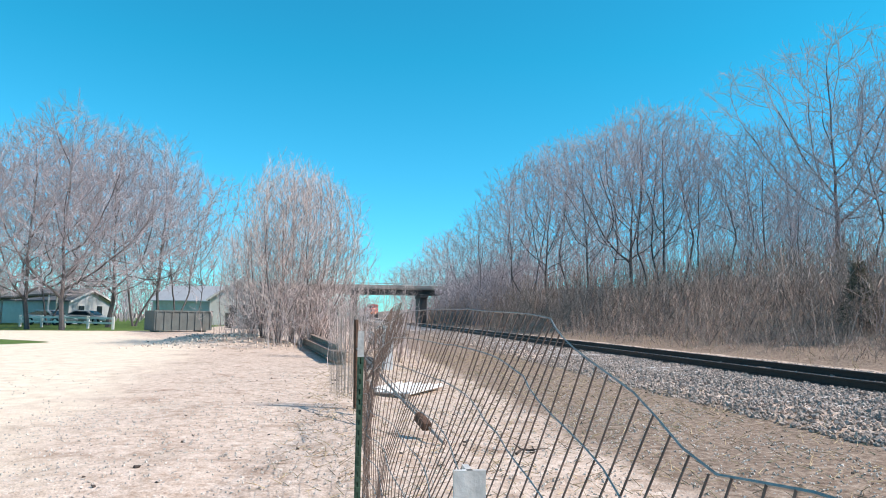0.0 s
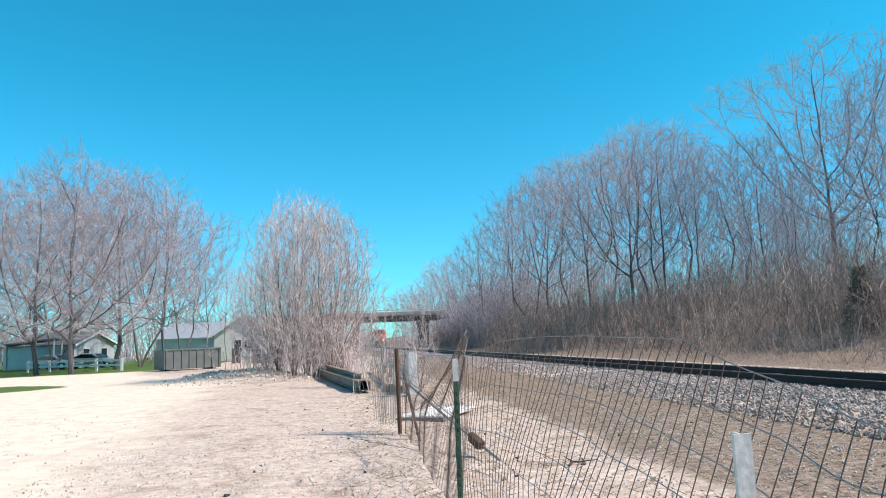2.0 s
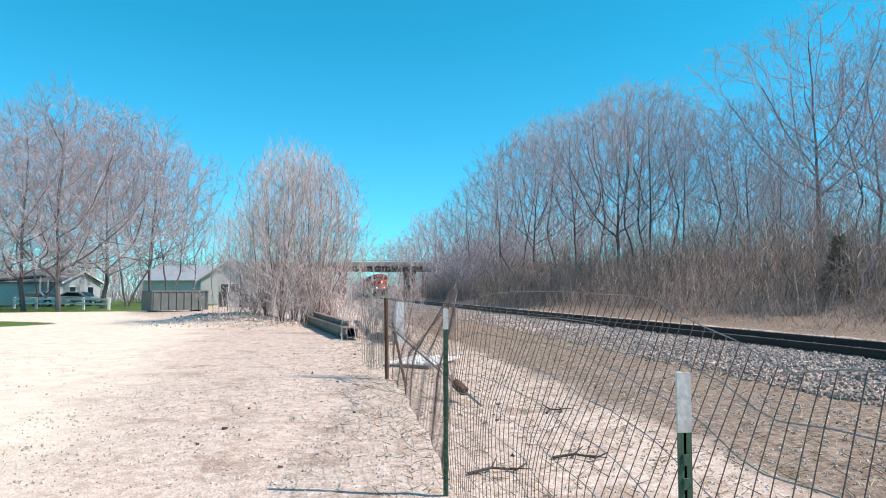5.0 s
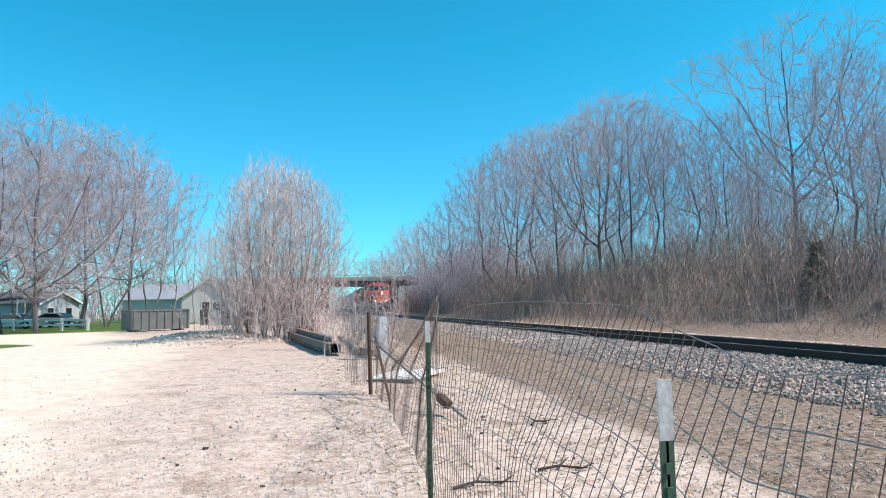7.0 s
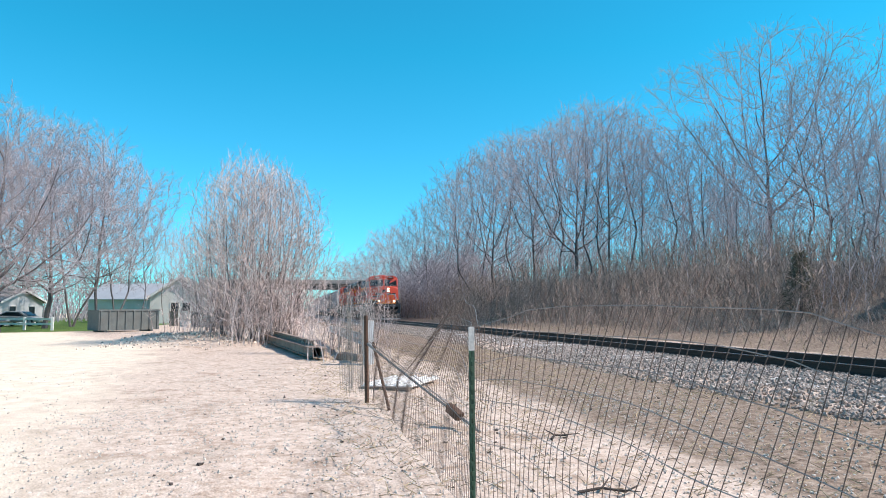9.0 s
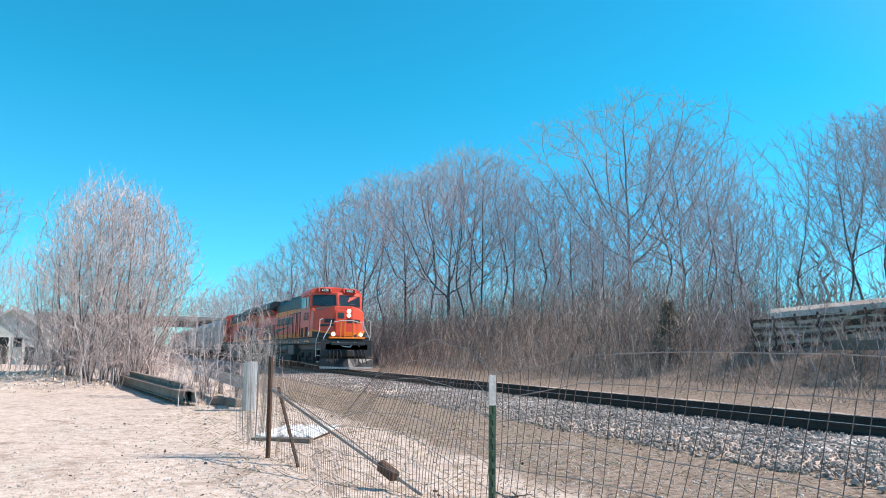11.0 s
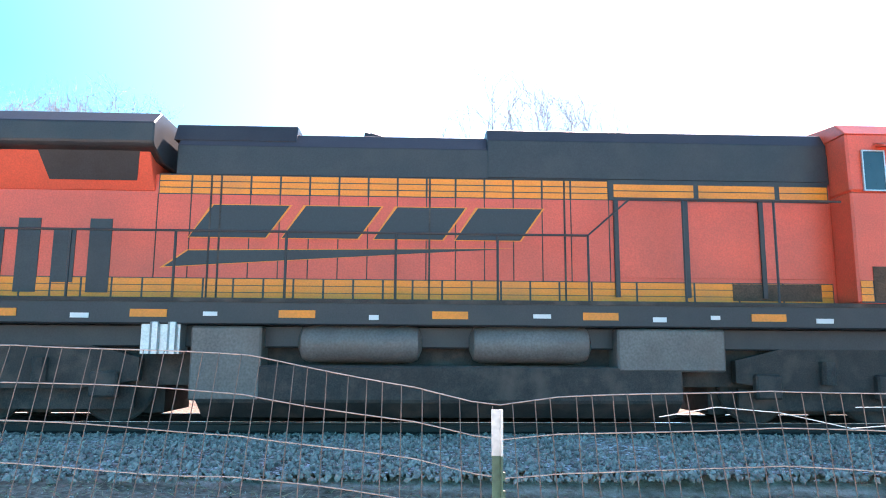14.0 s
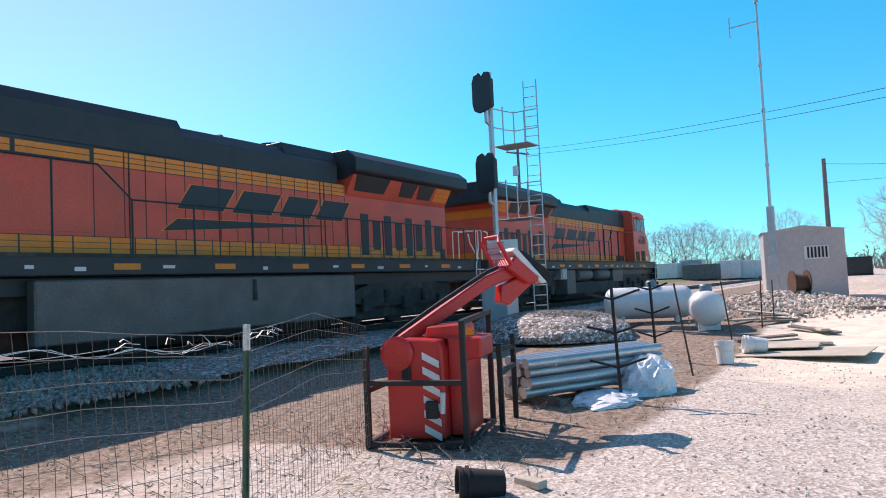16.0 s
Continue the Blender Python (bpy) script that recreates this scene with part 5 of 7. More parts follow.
    def nose_y(x, z):
        return 0.75 + max(0.0, abs(x) - 0.58) * 1.0 + 0.1 * (z - 1.8) / 1.4 - (0.075 if -0.52 < x < 0.14 else 0.022)

    for x0, x1 in ((-1.02, -0.56), (-0.5, -0.06), (0.16, 0.54), (0.6, 1.1)):
        ne = Geo().add([(x, nose_y(x, z), z) for x, z in ((x0, 2.6), (x1, 2.6), (x1 + 0.05, 2.82), (x0 + 0.05, 2.82))], [(0, 1, 2, 3)])
        part("nose_emblem", ne, M["letter"], L, "dark slanted emblem block on the nose")
    for x0, x1 in ((-1.25, -0.56), (-0.5, -0.1)):
        ne = Geo().add([(x, nose_y(x, z), z) for x, z in ((x0, 2.38), (x1, 2.42), (x1, 2.52), (x0, 2.52))], [(0, 1, 2, 3)])
        part("nose_emblem", ne, M["letter"], L, "dark emblem wedge on the nose")
    nsb = Geo()
    for k in range(3):
        nsb.box(-0.56, 0.56, 0.705, 0.72, 1.85 + k * 0.09, 1.925 + k * 0.09)
    part("nose_stripe", nsb, M["yellow"], L)
    # front platform
    part("front_platform", Geo().box(-1.0, 1.0, -0.05, 0.7, 1.7, 1.8), M["yellow"], L, "yellow front platform edge", bevel=0.02)
    part("buffer_plate", Geo().box(-1.45, 1.45, 0.0, 0.12, 0.75, 1.66), M["black"], L, bevel=0.02)
    part("anticlimber", Geo().box(-0.95, 0.95, -0.25, 0.05, 1.35, 1.5), M["black"], L, bevel=0.02)
    part("coupler", Geo().box(-0.13, 0.13, -0.55, 0.1, 0.78, 1.02).box(-0.2, 0.2, -0.75, -0.5, 0.75, 1.08), M["under"], L, bevel=0.04)
    plow = Geo()
    for sx in (-1, 1):
        plow.add([(0, -0.55, 0.12), (sx * 1.5, -0.05, 0.12), (sx * 1.5, 0.05, 0.62), (0, -0.25, 0.62), (0, -0.5, 0.12), (sx * 1.48, 0.0, 0.12), (sx * 1.48, 0.1, 0.62), (0, -0.2, 0.62)],
                 [(0, 1, 2, 3), (7, 6, 5, 4), (0, 4, 5, 1), (1, 5, 6, 2), (2, 6, 7, 3), (3, 7, 4, 0)])
    part("step_well", Geo().box(-1.08, 1.08, 0.13, 1.6, 0.4, 1.4), M["under"], L)
    part("snow_plough", plow, M["black"], L, "worn steel plough blade with bare edges")
    part("plough_edge", Geo().beam((0, -0.56, 0.14), (-1.5, -0.06, 0.14), 0.02, 0.1).beam((0, -0.56, 0.14), (1.5, -0.06, 0.14), 0.02, 0.1), M["galv"], L)
    for x in (-1.0, -0.8, -0.6, -0.4, 0.35, 0.55, 0.75, 0.95):
        part("brake_hose", Geo().rod([(x, -0.02, 1.1), (x, -0.28, 0.9), (x * 1.05, -0.36, 0.55), (x * 1.1, -0.42, 0.35)], 0.03, 6), M["rubber"], L)
    for x in (-0.75, 0.8):
        d = part("ditch_light", Geo().lathe([(0.13, 0), (0.14, 0.2)], pose(x, 0.32, 1.95, 90, 0, 0), 14), M["yellow"], L, "ditch light in yellow housing")
        part("lens", Geo().lathe([(0.1, 0), (0.1, 0.02)], pose(x, 0.12, 1.95, 90, 0, 0), 14), M["lamp"], d, "lit lens")
    for x in (-0.35, -0.12, 0.35, 0.6):
        part("platform_post", Geo().box(x - 0.035, x + 0.035, 0.05, 0.12, 1.8, 2.65), M["yellow"], L)
    part("platform_rail", Geo().rod([(-0.75, 0.08, 2.6), (-0.3, 0.05, 2.7), (0.3, 0.05, 2.7), (0.85, 0.08, 2.6), (0.95, 0.08, 2.0)], 0.022, 6), M["white"], L, "white grab rail")
    part("multiple_cable", Geo().rod([(-0.55, -0.05, 1.55), (-0.3, -0.2, 1.3), (0.1, -0.22, 1.25), (0.4, -0.15, 1.5), (0.7, -0.1, 1.3)], 0.035, 6), M["chrome"], L)
    for sx in (-1, 1):
        for front in (0, 1):
            y0 = 0.15 if front == 0 else 21.85
            yd = 1 if front == 0 else -1
            for k in range(4):
                st = Geo().box(sx * 1.05 if sx > 0 else -1.52, 1.52 if sx > 0 else -1.05, min(y0, y0 + yd * 0.5), max(y0, y0 + yd * 0.5), 0.42 + k * 0.34, 0.46 + k * 0.34)
                part("step", st, M["galv"], L, "steel entry step")
            part("step_side", Geo().box(sx * 1.5 - 0.02, sx * 1.5 + 0.02, y0 + yd * 0.5 - 0.02, y0 + yd * 0.5 + 0.02, 0.4, 1.7).box(sx * 1.05 - 0.02, sx * 1.05 + 0.02, y0 + yd * 0.2 - 0.02, y0 + yd * 0.5 + 0.02, 0.4, 1.7), M["black"], L)
            part("grab_rail", Geo().rod([(sx * 1.54, y0 + yd * 0.58, 0.7), (sx * 1.54, y0 + yd * 0.58, 1.6), (sx * 1.46, y0 + yd * 0.24, 2.15), (sx * 1.46, y0 + yd * 0.24, 2.72), (sx * 1.3, y0 + yd * 0.3, 2.78)], 0.022, 6), M["white"], L, "white grab rail")
            part("grab_rail", Geo().rod([(sx * 1.3, y0 - yd * 0.1, 1.05), (sx * 1.3, y0 - yd * 0.12, 1.75), (sx * 0.95, y0 - yd * 0.1, 2.4), (sx * 0.9, y0 - yd * 0.08, 2.7)], 0.022, 6), M["white"], L, "white grab rail")
    # walkway rails
    for sx in (-1, 1):
        part("handrail", Geo().rod([(sx * 1.46, 4.85, 3.35), (sx * 1.46, 8.1, 3.35), (sx * 1.46, 8.75, 2.78), (sx * 1.46, 15.2, 2.78), (sx * 1.46, 21.4, 2.78)], 0.018, 6), M["black"], L)
        for s in (5.9, 7.3, 8.75, 10.1, 11.6, 13.2, 14.8, 16.3, 17.8, 19.3, 20.7, 21.4):
            part("stanchion", Geo().rod([(sx * 1.46, s, 1.78), (sx * 1.46, s, 3.35 if s < 8 else 2.78)], 0.02, 6), M["black"], L)
    for sx in (-1, 1):
        part("rear_end_rail", Geo().rod([(sx * 1.3, 21.75, 1.8), (sx * 1.3, 21.75, 2.8), (sx * 0.4, 21.75, 2.8), (sx * 0.4, 21.75, 1.8)], 0.02, 6), M["white"], L)
    for z in (1.82, 3.4):
        part("rear_stripe", Geo().box(-0.99, 0.99, 20.3, 20.308, z, z + 0.3), M["yellow"], L)
    far_side = ("corner_stripe", "reflector", "radiator_screen", "upper_stripe", "lower_stripe", "stripe_ground", "equipment_locker",
                "door_seams", "louvre_door", "cab_vent", "emblem", "emblem_outline", "side_window", "window_frame", "open_window", "sun_visor", "cab_stripe", "cab_stripe_ground", "air_grille", "data_plate")
    for o in [c for c in L.children if c.name.split(".")[0] in far_side]:
        me = o.data.copy()
        me.transform(Matrix.Diagonal((-1, 1, 1, 1)))
        if o.name.startswith("emblem"):
            me.transform(Matrix.Translation((0, 24.8, 0)) @ Matrix.Diagonal((1, -1, 1, 1)))
        else:
            me.flip_normals()
        tagged(new(o.name.split(".")[0], me), o.get("label", "")).parent = L
    part("fuel_tank_side", Geo().box(1.2, 1.47, 7.0, 15.0, 0.3, 1.36), M["tankgrey"], L, "dusty flat side of the fuel tank", bevel=0.03)
    part("filler_pipe", Geo().rod([(1.49, 11.6, 0.85), (1.49, 11.6, 1.3)], 0.045, 8), M["under"], L)
    part("rear_coupler", Geo().box(-0.13, 0.13, 21.9, 22.3, 0.78, 1.02), M["under"], L, bevel=0.03)
    return L


def hopper_car(name):
    """A grey covered hopper: y runs back from its front end."""
    H = empty(name, "grey covered hopper freight car with ribbed sides", "freight car")
    part("body", Geo().prism([(-1.55, 1.5), (-1.6, 3.9), (-1.2, 4.45), (1.2, 4.45), (1.6, 3.9), (1.55, 1.5)], 1.6, 15.6, "y"), M["hopper"], H, "grey painted steel hopper body", bevel=0.03)
    for k in range(9):
        part("rib", Geo().prism([(-1.55, 1.5), (-1.6, 3.9), (-1.68, 3.9), (-1.64, 1.5)], 2.4 + k * 1.5, 2.5 + k * 1.5, "y"), M["hopper"], H)
    for k in range(4):
        y = 2.2 + k * 3.3
        part("discharge_bay", Geo().add([(-1.45, y, 1.5), (1.45, y, 1.5), (1.45, y + 3, 1.5), (-1.45, y + 3, 1.5), (-0.5, y + 1.2, 0.5), (0.5, y + 1.2, 0.5), (0.5, y + 1.8, 0.5), (-0.5, y + 1.8, 0.5)],
                                        [(3, 2, 1, 0), (4, 5, 6, 7), (0, 1, 5, 4), (1, 2, 6, 5), (2, 3, 7, 6), (3, 0, 4, 7)]), M["hopper"], H)
    part("sill", Geo().box(-1.5, 1.5, 0.2, 17.0, 1.05, 1.25).box(-0.3, 0.3, -0.3, 17.5, 0.8, 1.1), M["hopper"], H, bevel=0.02)
    part("end_ladder", Geo().rod([(-1.45, 0.4, 1.2), (-1.45, 0.4, 4.2)], 0.025).rod([(-1.45, 0.9, 1.2), (-1.45, 0.9, 4.2)], 0.025).rod([(-1.45, 0.4, 2), (-1.45, 0.9, 2)], 0.02).rod([(-1.45, 0.4, 2.8), (-1.45, 0.9, 2.8)], 0.02).rod([(-1.45, 0.4, 3.6), (-1.45, 0.9, 3.6)], 0.02), M["white"], H)
    part("roof_walk", Geo().box(-0.4, 0.4, 0.5, 16.7, 4.52, 4.56), M["galv"], H)
    for y in (2.6, 14.6):
        t = part("truck", Geo().box(-1.05, -0.95, y - 1.2, y + 1.2, 0.4, 0.7).box(0.95, 1.05, y - 1.2, y + 1.2, 0.4, 0.7), M["under"], H, bevel=0.03)
        for dy in (-0.85, 0.85):
            w = Geo()
            for x in (-0.72, 0.72):
                w.lathe([(0.1, -0.06), (0.46, -0.06), (0.46, 0.06), (0.1, 0.06)], pose(x, y + dy, 0.46, 0, 90, 0), 18)
            w.rod([(-0.75, y + dy, 0.46), (0.75, y + dy, 0.46)], 0.08, 8)
            part("wheel_set", w, M["under"], t)
    return H


LEAD = locomotive("locomotive", "6320")
SECOND = locomotive("locomotive", "")
CARS = [hopper_car("hopper_car")]
for k in range(4):
    CARS.append(copy_thing(CARS[0], pose(0, 0, 0)))
for c in CARS:
    tagged(c, group="freight cars of the train")


# ---- fence ----
def t_post(x, y, top, lean=(0, 0), label="green steel fence post with white tip, in the yard"):
    z0 = gz(x, y)
    root = empty("fence_post", label, "fence post", pose(x, y, z0, lean[0], lean[1], 0), "steel posts of the wire fence")
    h = top - z0
    g = Geo().box(-0.017, 0.017, -0.003, 0.003, -0.3, h - 0.14).box(-0.003, 0.003, -0.003, 0.03, -0.3, h - 0.14)
    part("shaft", g, M["post"], root, "green painted shaft")
    for k in range(int((h - 0.2) / 0.055)):
        part("stud", Geo().box(-0.008, 0.008, -0.011, -0.003, 0.06 + k * 0.055, 0.085 + k * 0.055), M["post"], root)
    part("tip", Geo().box(-0.0175, 0.0175, -0.0035, 0.0035, h - 0.14, h).box(-0.0035, 0.0035, -0.003, 0.031, h - 0.14, h), M["tip"], root, "white tip")
    return root


t_post(0.75, 4.71, 1.45)
t_post(0.79, 1.53, 1.37)
t_post(0.49, -1.2, 1.37, (0, -3))


def fence_line(y):
    """Foot of the wire mesh in plan."""
    return float(np.interp(y, [-4.0, -1.2, 1.53, 4.71, 8, 10.7], [1.75, 0.52, 0.82, 0.78, 0.86, 0.9]))


def fence_point(y, v):
    """A point of the sagging mesh: v is the length up the wire from its foot."""
    x, z0 = fence_line(y), gz(0.8, y) + 0.04
    top = float(np.interp(y, [-4, -2.6, -1.2, -0.4, 0.6, 1.3, 1.53, 1.8, 2.4, 3.2, 4.2, 4.85, 5.4, 6.2, 7, 8, 9.5, 10.7], [1.15, 1.36, 1.3, 1.4, 1.43, 1.39, 1.36, 1.43, 1.53, 1.57, 1.55, 1.44, 1.58, 1.64, 1.56, 1.36, 1.4, 1.45]))
    fold = float(np.interp(y, [-4, -1.2, 0.0, 1.0, 1.6, 2.4, 3.4, 4.7, 6.0, 8.0, 9.5, 10.7], [0.0, 0.05, 0.12, 0.28, 0.3, 0.42, 0.3, 0.05, 0.25, 0.55, 0.25, 0.0]))
    wob = 0.012 * math.sin(y * 7.1 + v * 5) + 0.02 * math.sin(y * 2.3)
    return Vector((x + 0.03 + wob + max(0.0, v - 0.8) * fold, y, z0 + (top - z0) * v / 1.562 + 0.006 * math.sin(y * 5 + v * 9)))


def wire_fence():
    root = empty("wire_fence", "sagging welded wire mesh fence, bent over between its posts", "fence")
    y0, y1, top = -3.9, 10.7, 1.42
    hs = [k * 0.142 for k in range(12)]
    for k, v in enumerate(hs):
        pts = [fence_point(y, v) for y in np.arange(y0, y1 + 0.01, 0.1)]
        segs = [(*a, *b, 0.0021, 0.0021) for a, b in zip(pts, pts[1:])]
        tubes("line_wire", segs, 4, M["wire"], root)
    rows = []
    for k in range(int((y1 - y0) / 0.066)):
        y = y0 + k * 0.066
        dy = random.gauss(0, 0.006)
        pts = [fence_point(y + dy * v, v) for v in (0, 0.142, 0.284, 0.426, 0.568, 0.71, 0.852, 0.994, 1.136, 1.278, 1.42, 1.562)]
        rows += [(*a, *b, 0.0019, 0.0019) for a, b in zip(pts, pts[1:])]
    tubes("mesh_wire", rows, 4, M["rustwire"], root, kind="stuff")
    # loose torn ends by the post near the tools
    for k in range(16):
        y = -1.15 + random.uniform(-0.9, 0.5)
        p = fence_point(y, 1.5)
        q = p + Vector((random.gauss(0, 0.03), random.gauss(0, 0.1), random.uniform(-0.02, 0.07)))
        part("torn_wire", Geo().rod([p, (p + q) / 2 + Vector((0.02, 0, 0.02)), q], 0.002, 4), M["galv"], root, "bright torn wire end")
    # loose top wires hanging in a tangle towards the next post
    for k in range(3):
        y2, ph = random.uniform(0.2, 1.1), random.uniform(0, 6.28)
        pts = []
        for j in range(12):
            y = -1.2 + (y2 + 1.2) * j / 11
            pts.append(fence_point(y, 1.5) + Vector((0.03 * math.sin(ph + j * 1.3), 0, -0.05 * math.sin(j / 11 * math.pi) + 0.025 * math.sin(ph + j * 1.9))))
        part("torn_wire", Geo().rod(pts, 0.002, 4), M["galv"], root, "bright loose top wire")
    # rolled-up end of the mesh at the far post
    rr = []
    for k in range(80):
        a, r = k * 0.45, 0.05 + 0.0024 * k
        x, y = 0.72 + r * math.cos(a), 10.9 + r * math.sin(a)
        rr.append((x, y, gz(x, y) + 0.1 + 0.2 * (k % 5) / 5, x + 0.05 * math.cos(a), y, gz(x, y) + 1.35 + 0.12 * math.sin(k), 0.0018, 0.0016))
    tubes("rolled_mesh_end", rr, 4, M["wire"], root, label="rolled mesh end hanging on the post")
    return root


wire_fence()


def fallen_branch(x, y, turn, ln):
    """A dead branch with two side shoots, lying on the ground."""
    r = empty("fallen_branch", "dead dark branch lying on the litter by the fence", "branch", pose(x, y, gz(x, y) + 0.015, 0, 0, turn), "fallen branches")
    part("stem", Geo().rod([(0, 0, 0), (ln * 0.4, 0.04, 0.02), (ln * 0.75, -0.03, 0.01), (ln, 0.06, 0.03)], 0.014, 6, 0, 0.006), M["tie"], r)
    part("side_shoot", Geo().rod([(ln * 0.4, 0.04, 0.02), (ln * 0.6, 0.2, 0.05)], 0.009, 5, 0, 0.004), M["tie"], r)
    part("side_shoot", Geo().rod([(ln * 0.65, 0, 0.015), (ln * 0.9, -0.16, 0.04)], 0.008, 5, 0, 0.003), M["tie"], r)
    return r


for x, y, turn, ln in ((1.0, 5.2, 8, 0.5), (1.75, 5.5, -12, 0.45), (2.3, 7.4, 35, 0.3)):
    fallen_branch(x, y, turn, ln)


def brace_post():
    z = gz(0.85, 10.7)
    r = empty("brace_post", "thin rusty end post of the fence with a long brace bar", "fence post")
    part("shaft", Geo().rod([(0.85, 10.7, z - 0.2), (0.83, 10.72, 1.48)], 0.03, 8), M["rust"], r)
    part("brace_bar", Geo().rod([(0.85, 10.7, 1.08), (1.3, 8.95, 0.63), (1.66, 7.75, 0.3)], 0.016, 6), M["wire"], r, "grey brace bar")
    part("brace_wire", Geo().rod([(0.87, 10.7, 1.12), (1.34, 8.95, 0.66), (1.6, 7.95, 0.36)], 0.006, 5), M["wire"], r)
    part("clamp", Geo().box(-0.05, 0.05, -0.12, 0.12, -0.04, 0.05, 0, pose(1.5, 8.2, 0.44, 18, 0, 17)).rod([(1.46, 8.3, 0.5), (1.54, 8.1, 0.4)], 0.05, 8), M["rust"], r, "rusty clamp on the bar", bevel=0.01)
    part("leaning_stake", Geo().rod([(0.92, 10.6, 1.1), (1.05, 9.95, gz(1, 10))], 0.02, 6), M["rust"], r)
    return r


brace_post()


def white_panel():
    """A ribbed white sheet lying on the ground."""
    r = empty("roofing_sheet", "white ribbed metal panel lying on dry grass", "panel")
    z = gz(1.7, 12.8) + 0.05
    m = pose(1.7, 12.85, z, 2, -1, -35)
    part("sheet", Geo().box(-0.46, 0.46, -0.6, 0.6, 0, 0.025, 0, m), M["white"], r, bevel=0.004)
    for k in range(5):
        part("rib", Geo().box(-0.4 + k * 0.2 - 0.03, -0.4 + k * 0.2 + 0.03, -0.6, 0.6, 0.025, 0.05, 0, m), M["white"], r, bevel=0.01)
    part("rotten_board", Geo().box(-0.4, 0.5, -0.8, -0.68, -0.03, 0.03, 0, m), M["wood"], r)
    return r


white_panel()


def guard_rail():
    r = empty("guard_rail", "old galvanised road guard rail on posts among weeds", "guard rail")
    pr = [(0, 0.4), (0.04, 0.46), (0.0, 0.55), (0.04, 0.64), (0.0, 0.7), (-0.01, 0.7), (0.03, 0.64), (-0.01, 0.55), (0.03, 0.46), (-0.01, 0.4)]
    part("beam", Geo().prism([(1.75 + a, b + 0.25) for a, b in pr], 18.1, 33, "y"), M["galv"], r)
    for y in (20.5, 24, 28, 32):
        part("post", Geo().box(1.8, 1.92, y - 0.06, y + 0.06, 0.1, 1.0), M["wood"], r)
    return r


guard_rail()
p = part("marker_post", Geo().box(-0.11, 0.11, -0.11, 0.11, -0.2, 1.05), M["aluminium"], None, "square pale grey metal post beside the guard rail", bevel=0.012, category="post")
p.matrix_basis = pose(1.72, 17.8, gz(1.7, 17.8), 0, 0, 12)


def steel_beam(x0, y0, x1, y1, lift, w=0.2, h=0.26):
    z0, z1 = gz(x0, y0) + lift, gz(x1, y1) + lift
    m = look((x0, y0, z0), (x1, y1, z1)) @ pose(0, 0, 0, -90, 0, 0)
    ln = math.hypot(x1 - x0, y1 - y0)
    g = Geo().box(-w / 2, w / 2, 0, ln, 0, 0.02, 0, m).box(-w / 2, w / 2, 0, ln, h - 0.02, h, 0, m).box(-0.008, 0.008, 0, ln, 0.02, h - 0.02, 0, m)
    return part("steel_beam", g, M["dustrust"], None, "rusty steel I-beam lying along the yard edge", category="beam", group="steel beams on the ground")


steel_beam(0.75, 19.2, -0.75, 31.5, 0.06)
steel_beam(0.5, 19.6, -1.0, 31.0, 0.06)
steel_beam(0.55, 20.4, -0.6, 29.5, 0.33, 0.16, 0.16)
for k in range(3):
    x, y = 0.9 + random.uniform(-0.3, 0.8), 18.3 + random.uniform(-0.6, 1.6)
    part("scrap_block", Geo().box(-0.25, 0.25, -0.12, 0.12, 0, 0.18, 0, pose(x, y, gz(x, y), 0, 0, random.uniform(0, 180))), M["dustrust"], None, "dark scrap block beside the steel beams", bevel=0.02, category="scrap", group="scrap blocks")


# ---- yard tools by the fence ----
ARM = Matrix.Translation((-0.42, 0, 0)) @ Matrix.Rotation(radians(-38), 4, "Z") @ Matrix.Diagonal((1.42, 1, 1, 1)) @ Matrix.Translation((0.44, 0, 0))


def mirror_x(root):
    for o in root.children_recursive:
        o.data.transform(Matrix.Diagonal((-1, 1, 1, 1)))
        o.data.flip_normals()
    return root


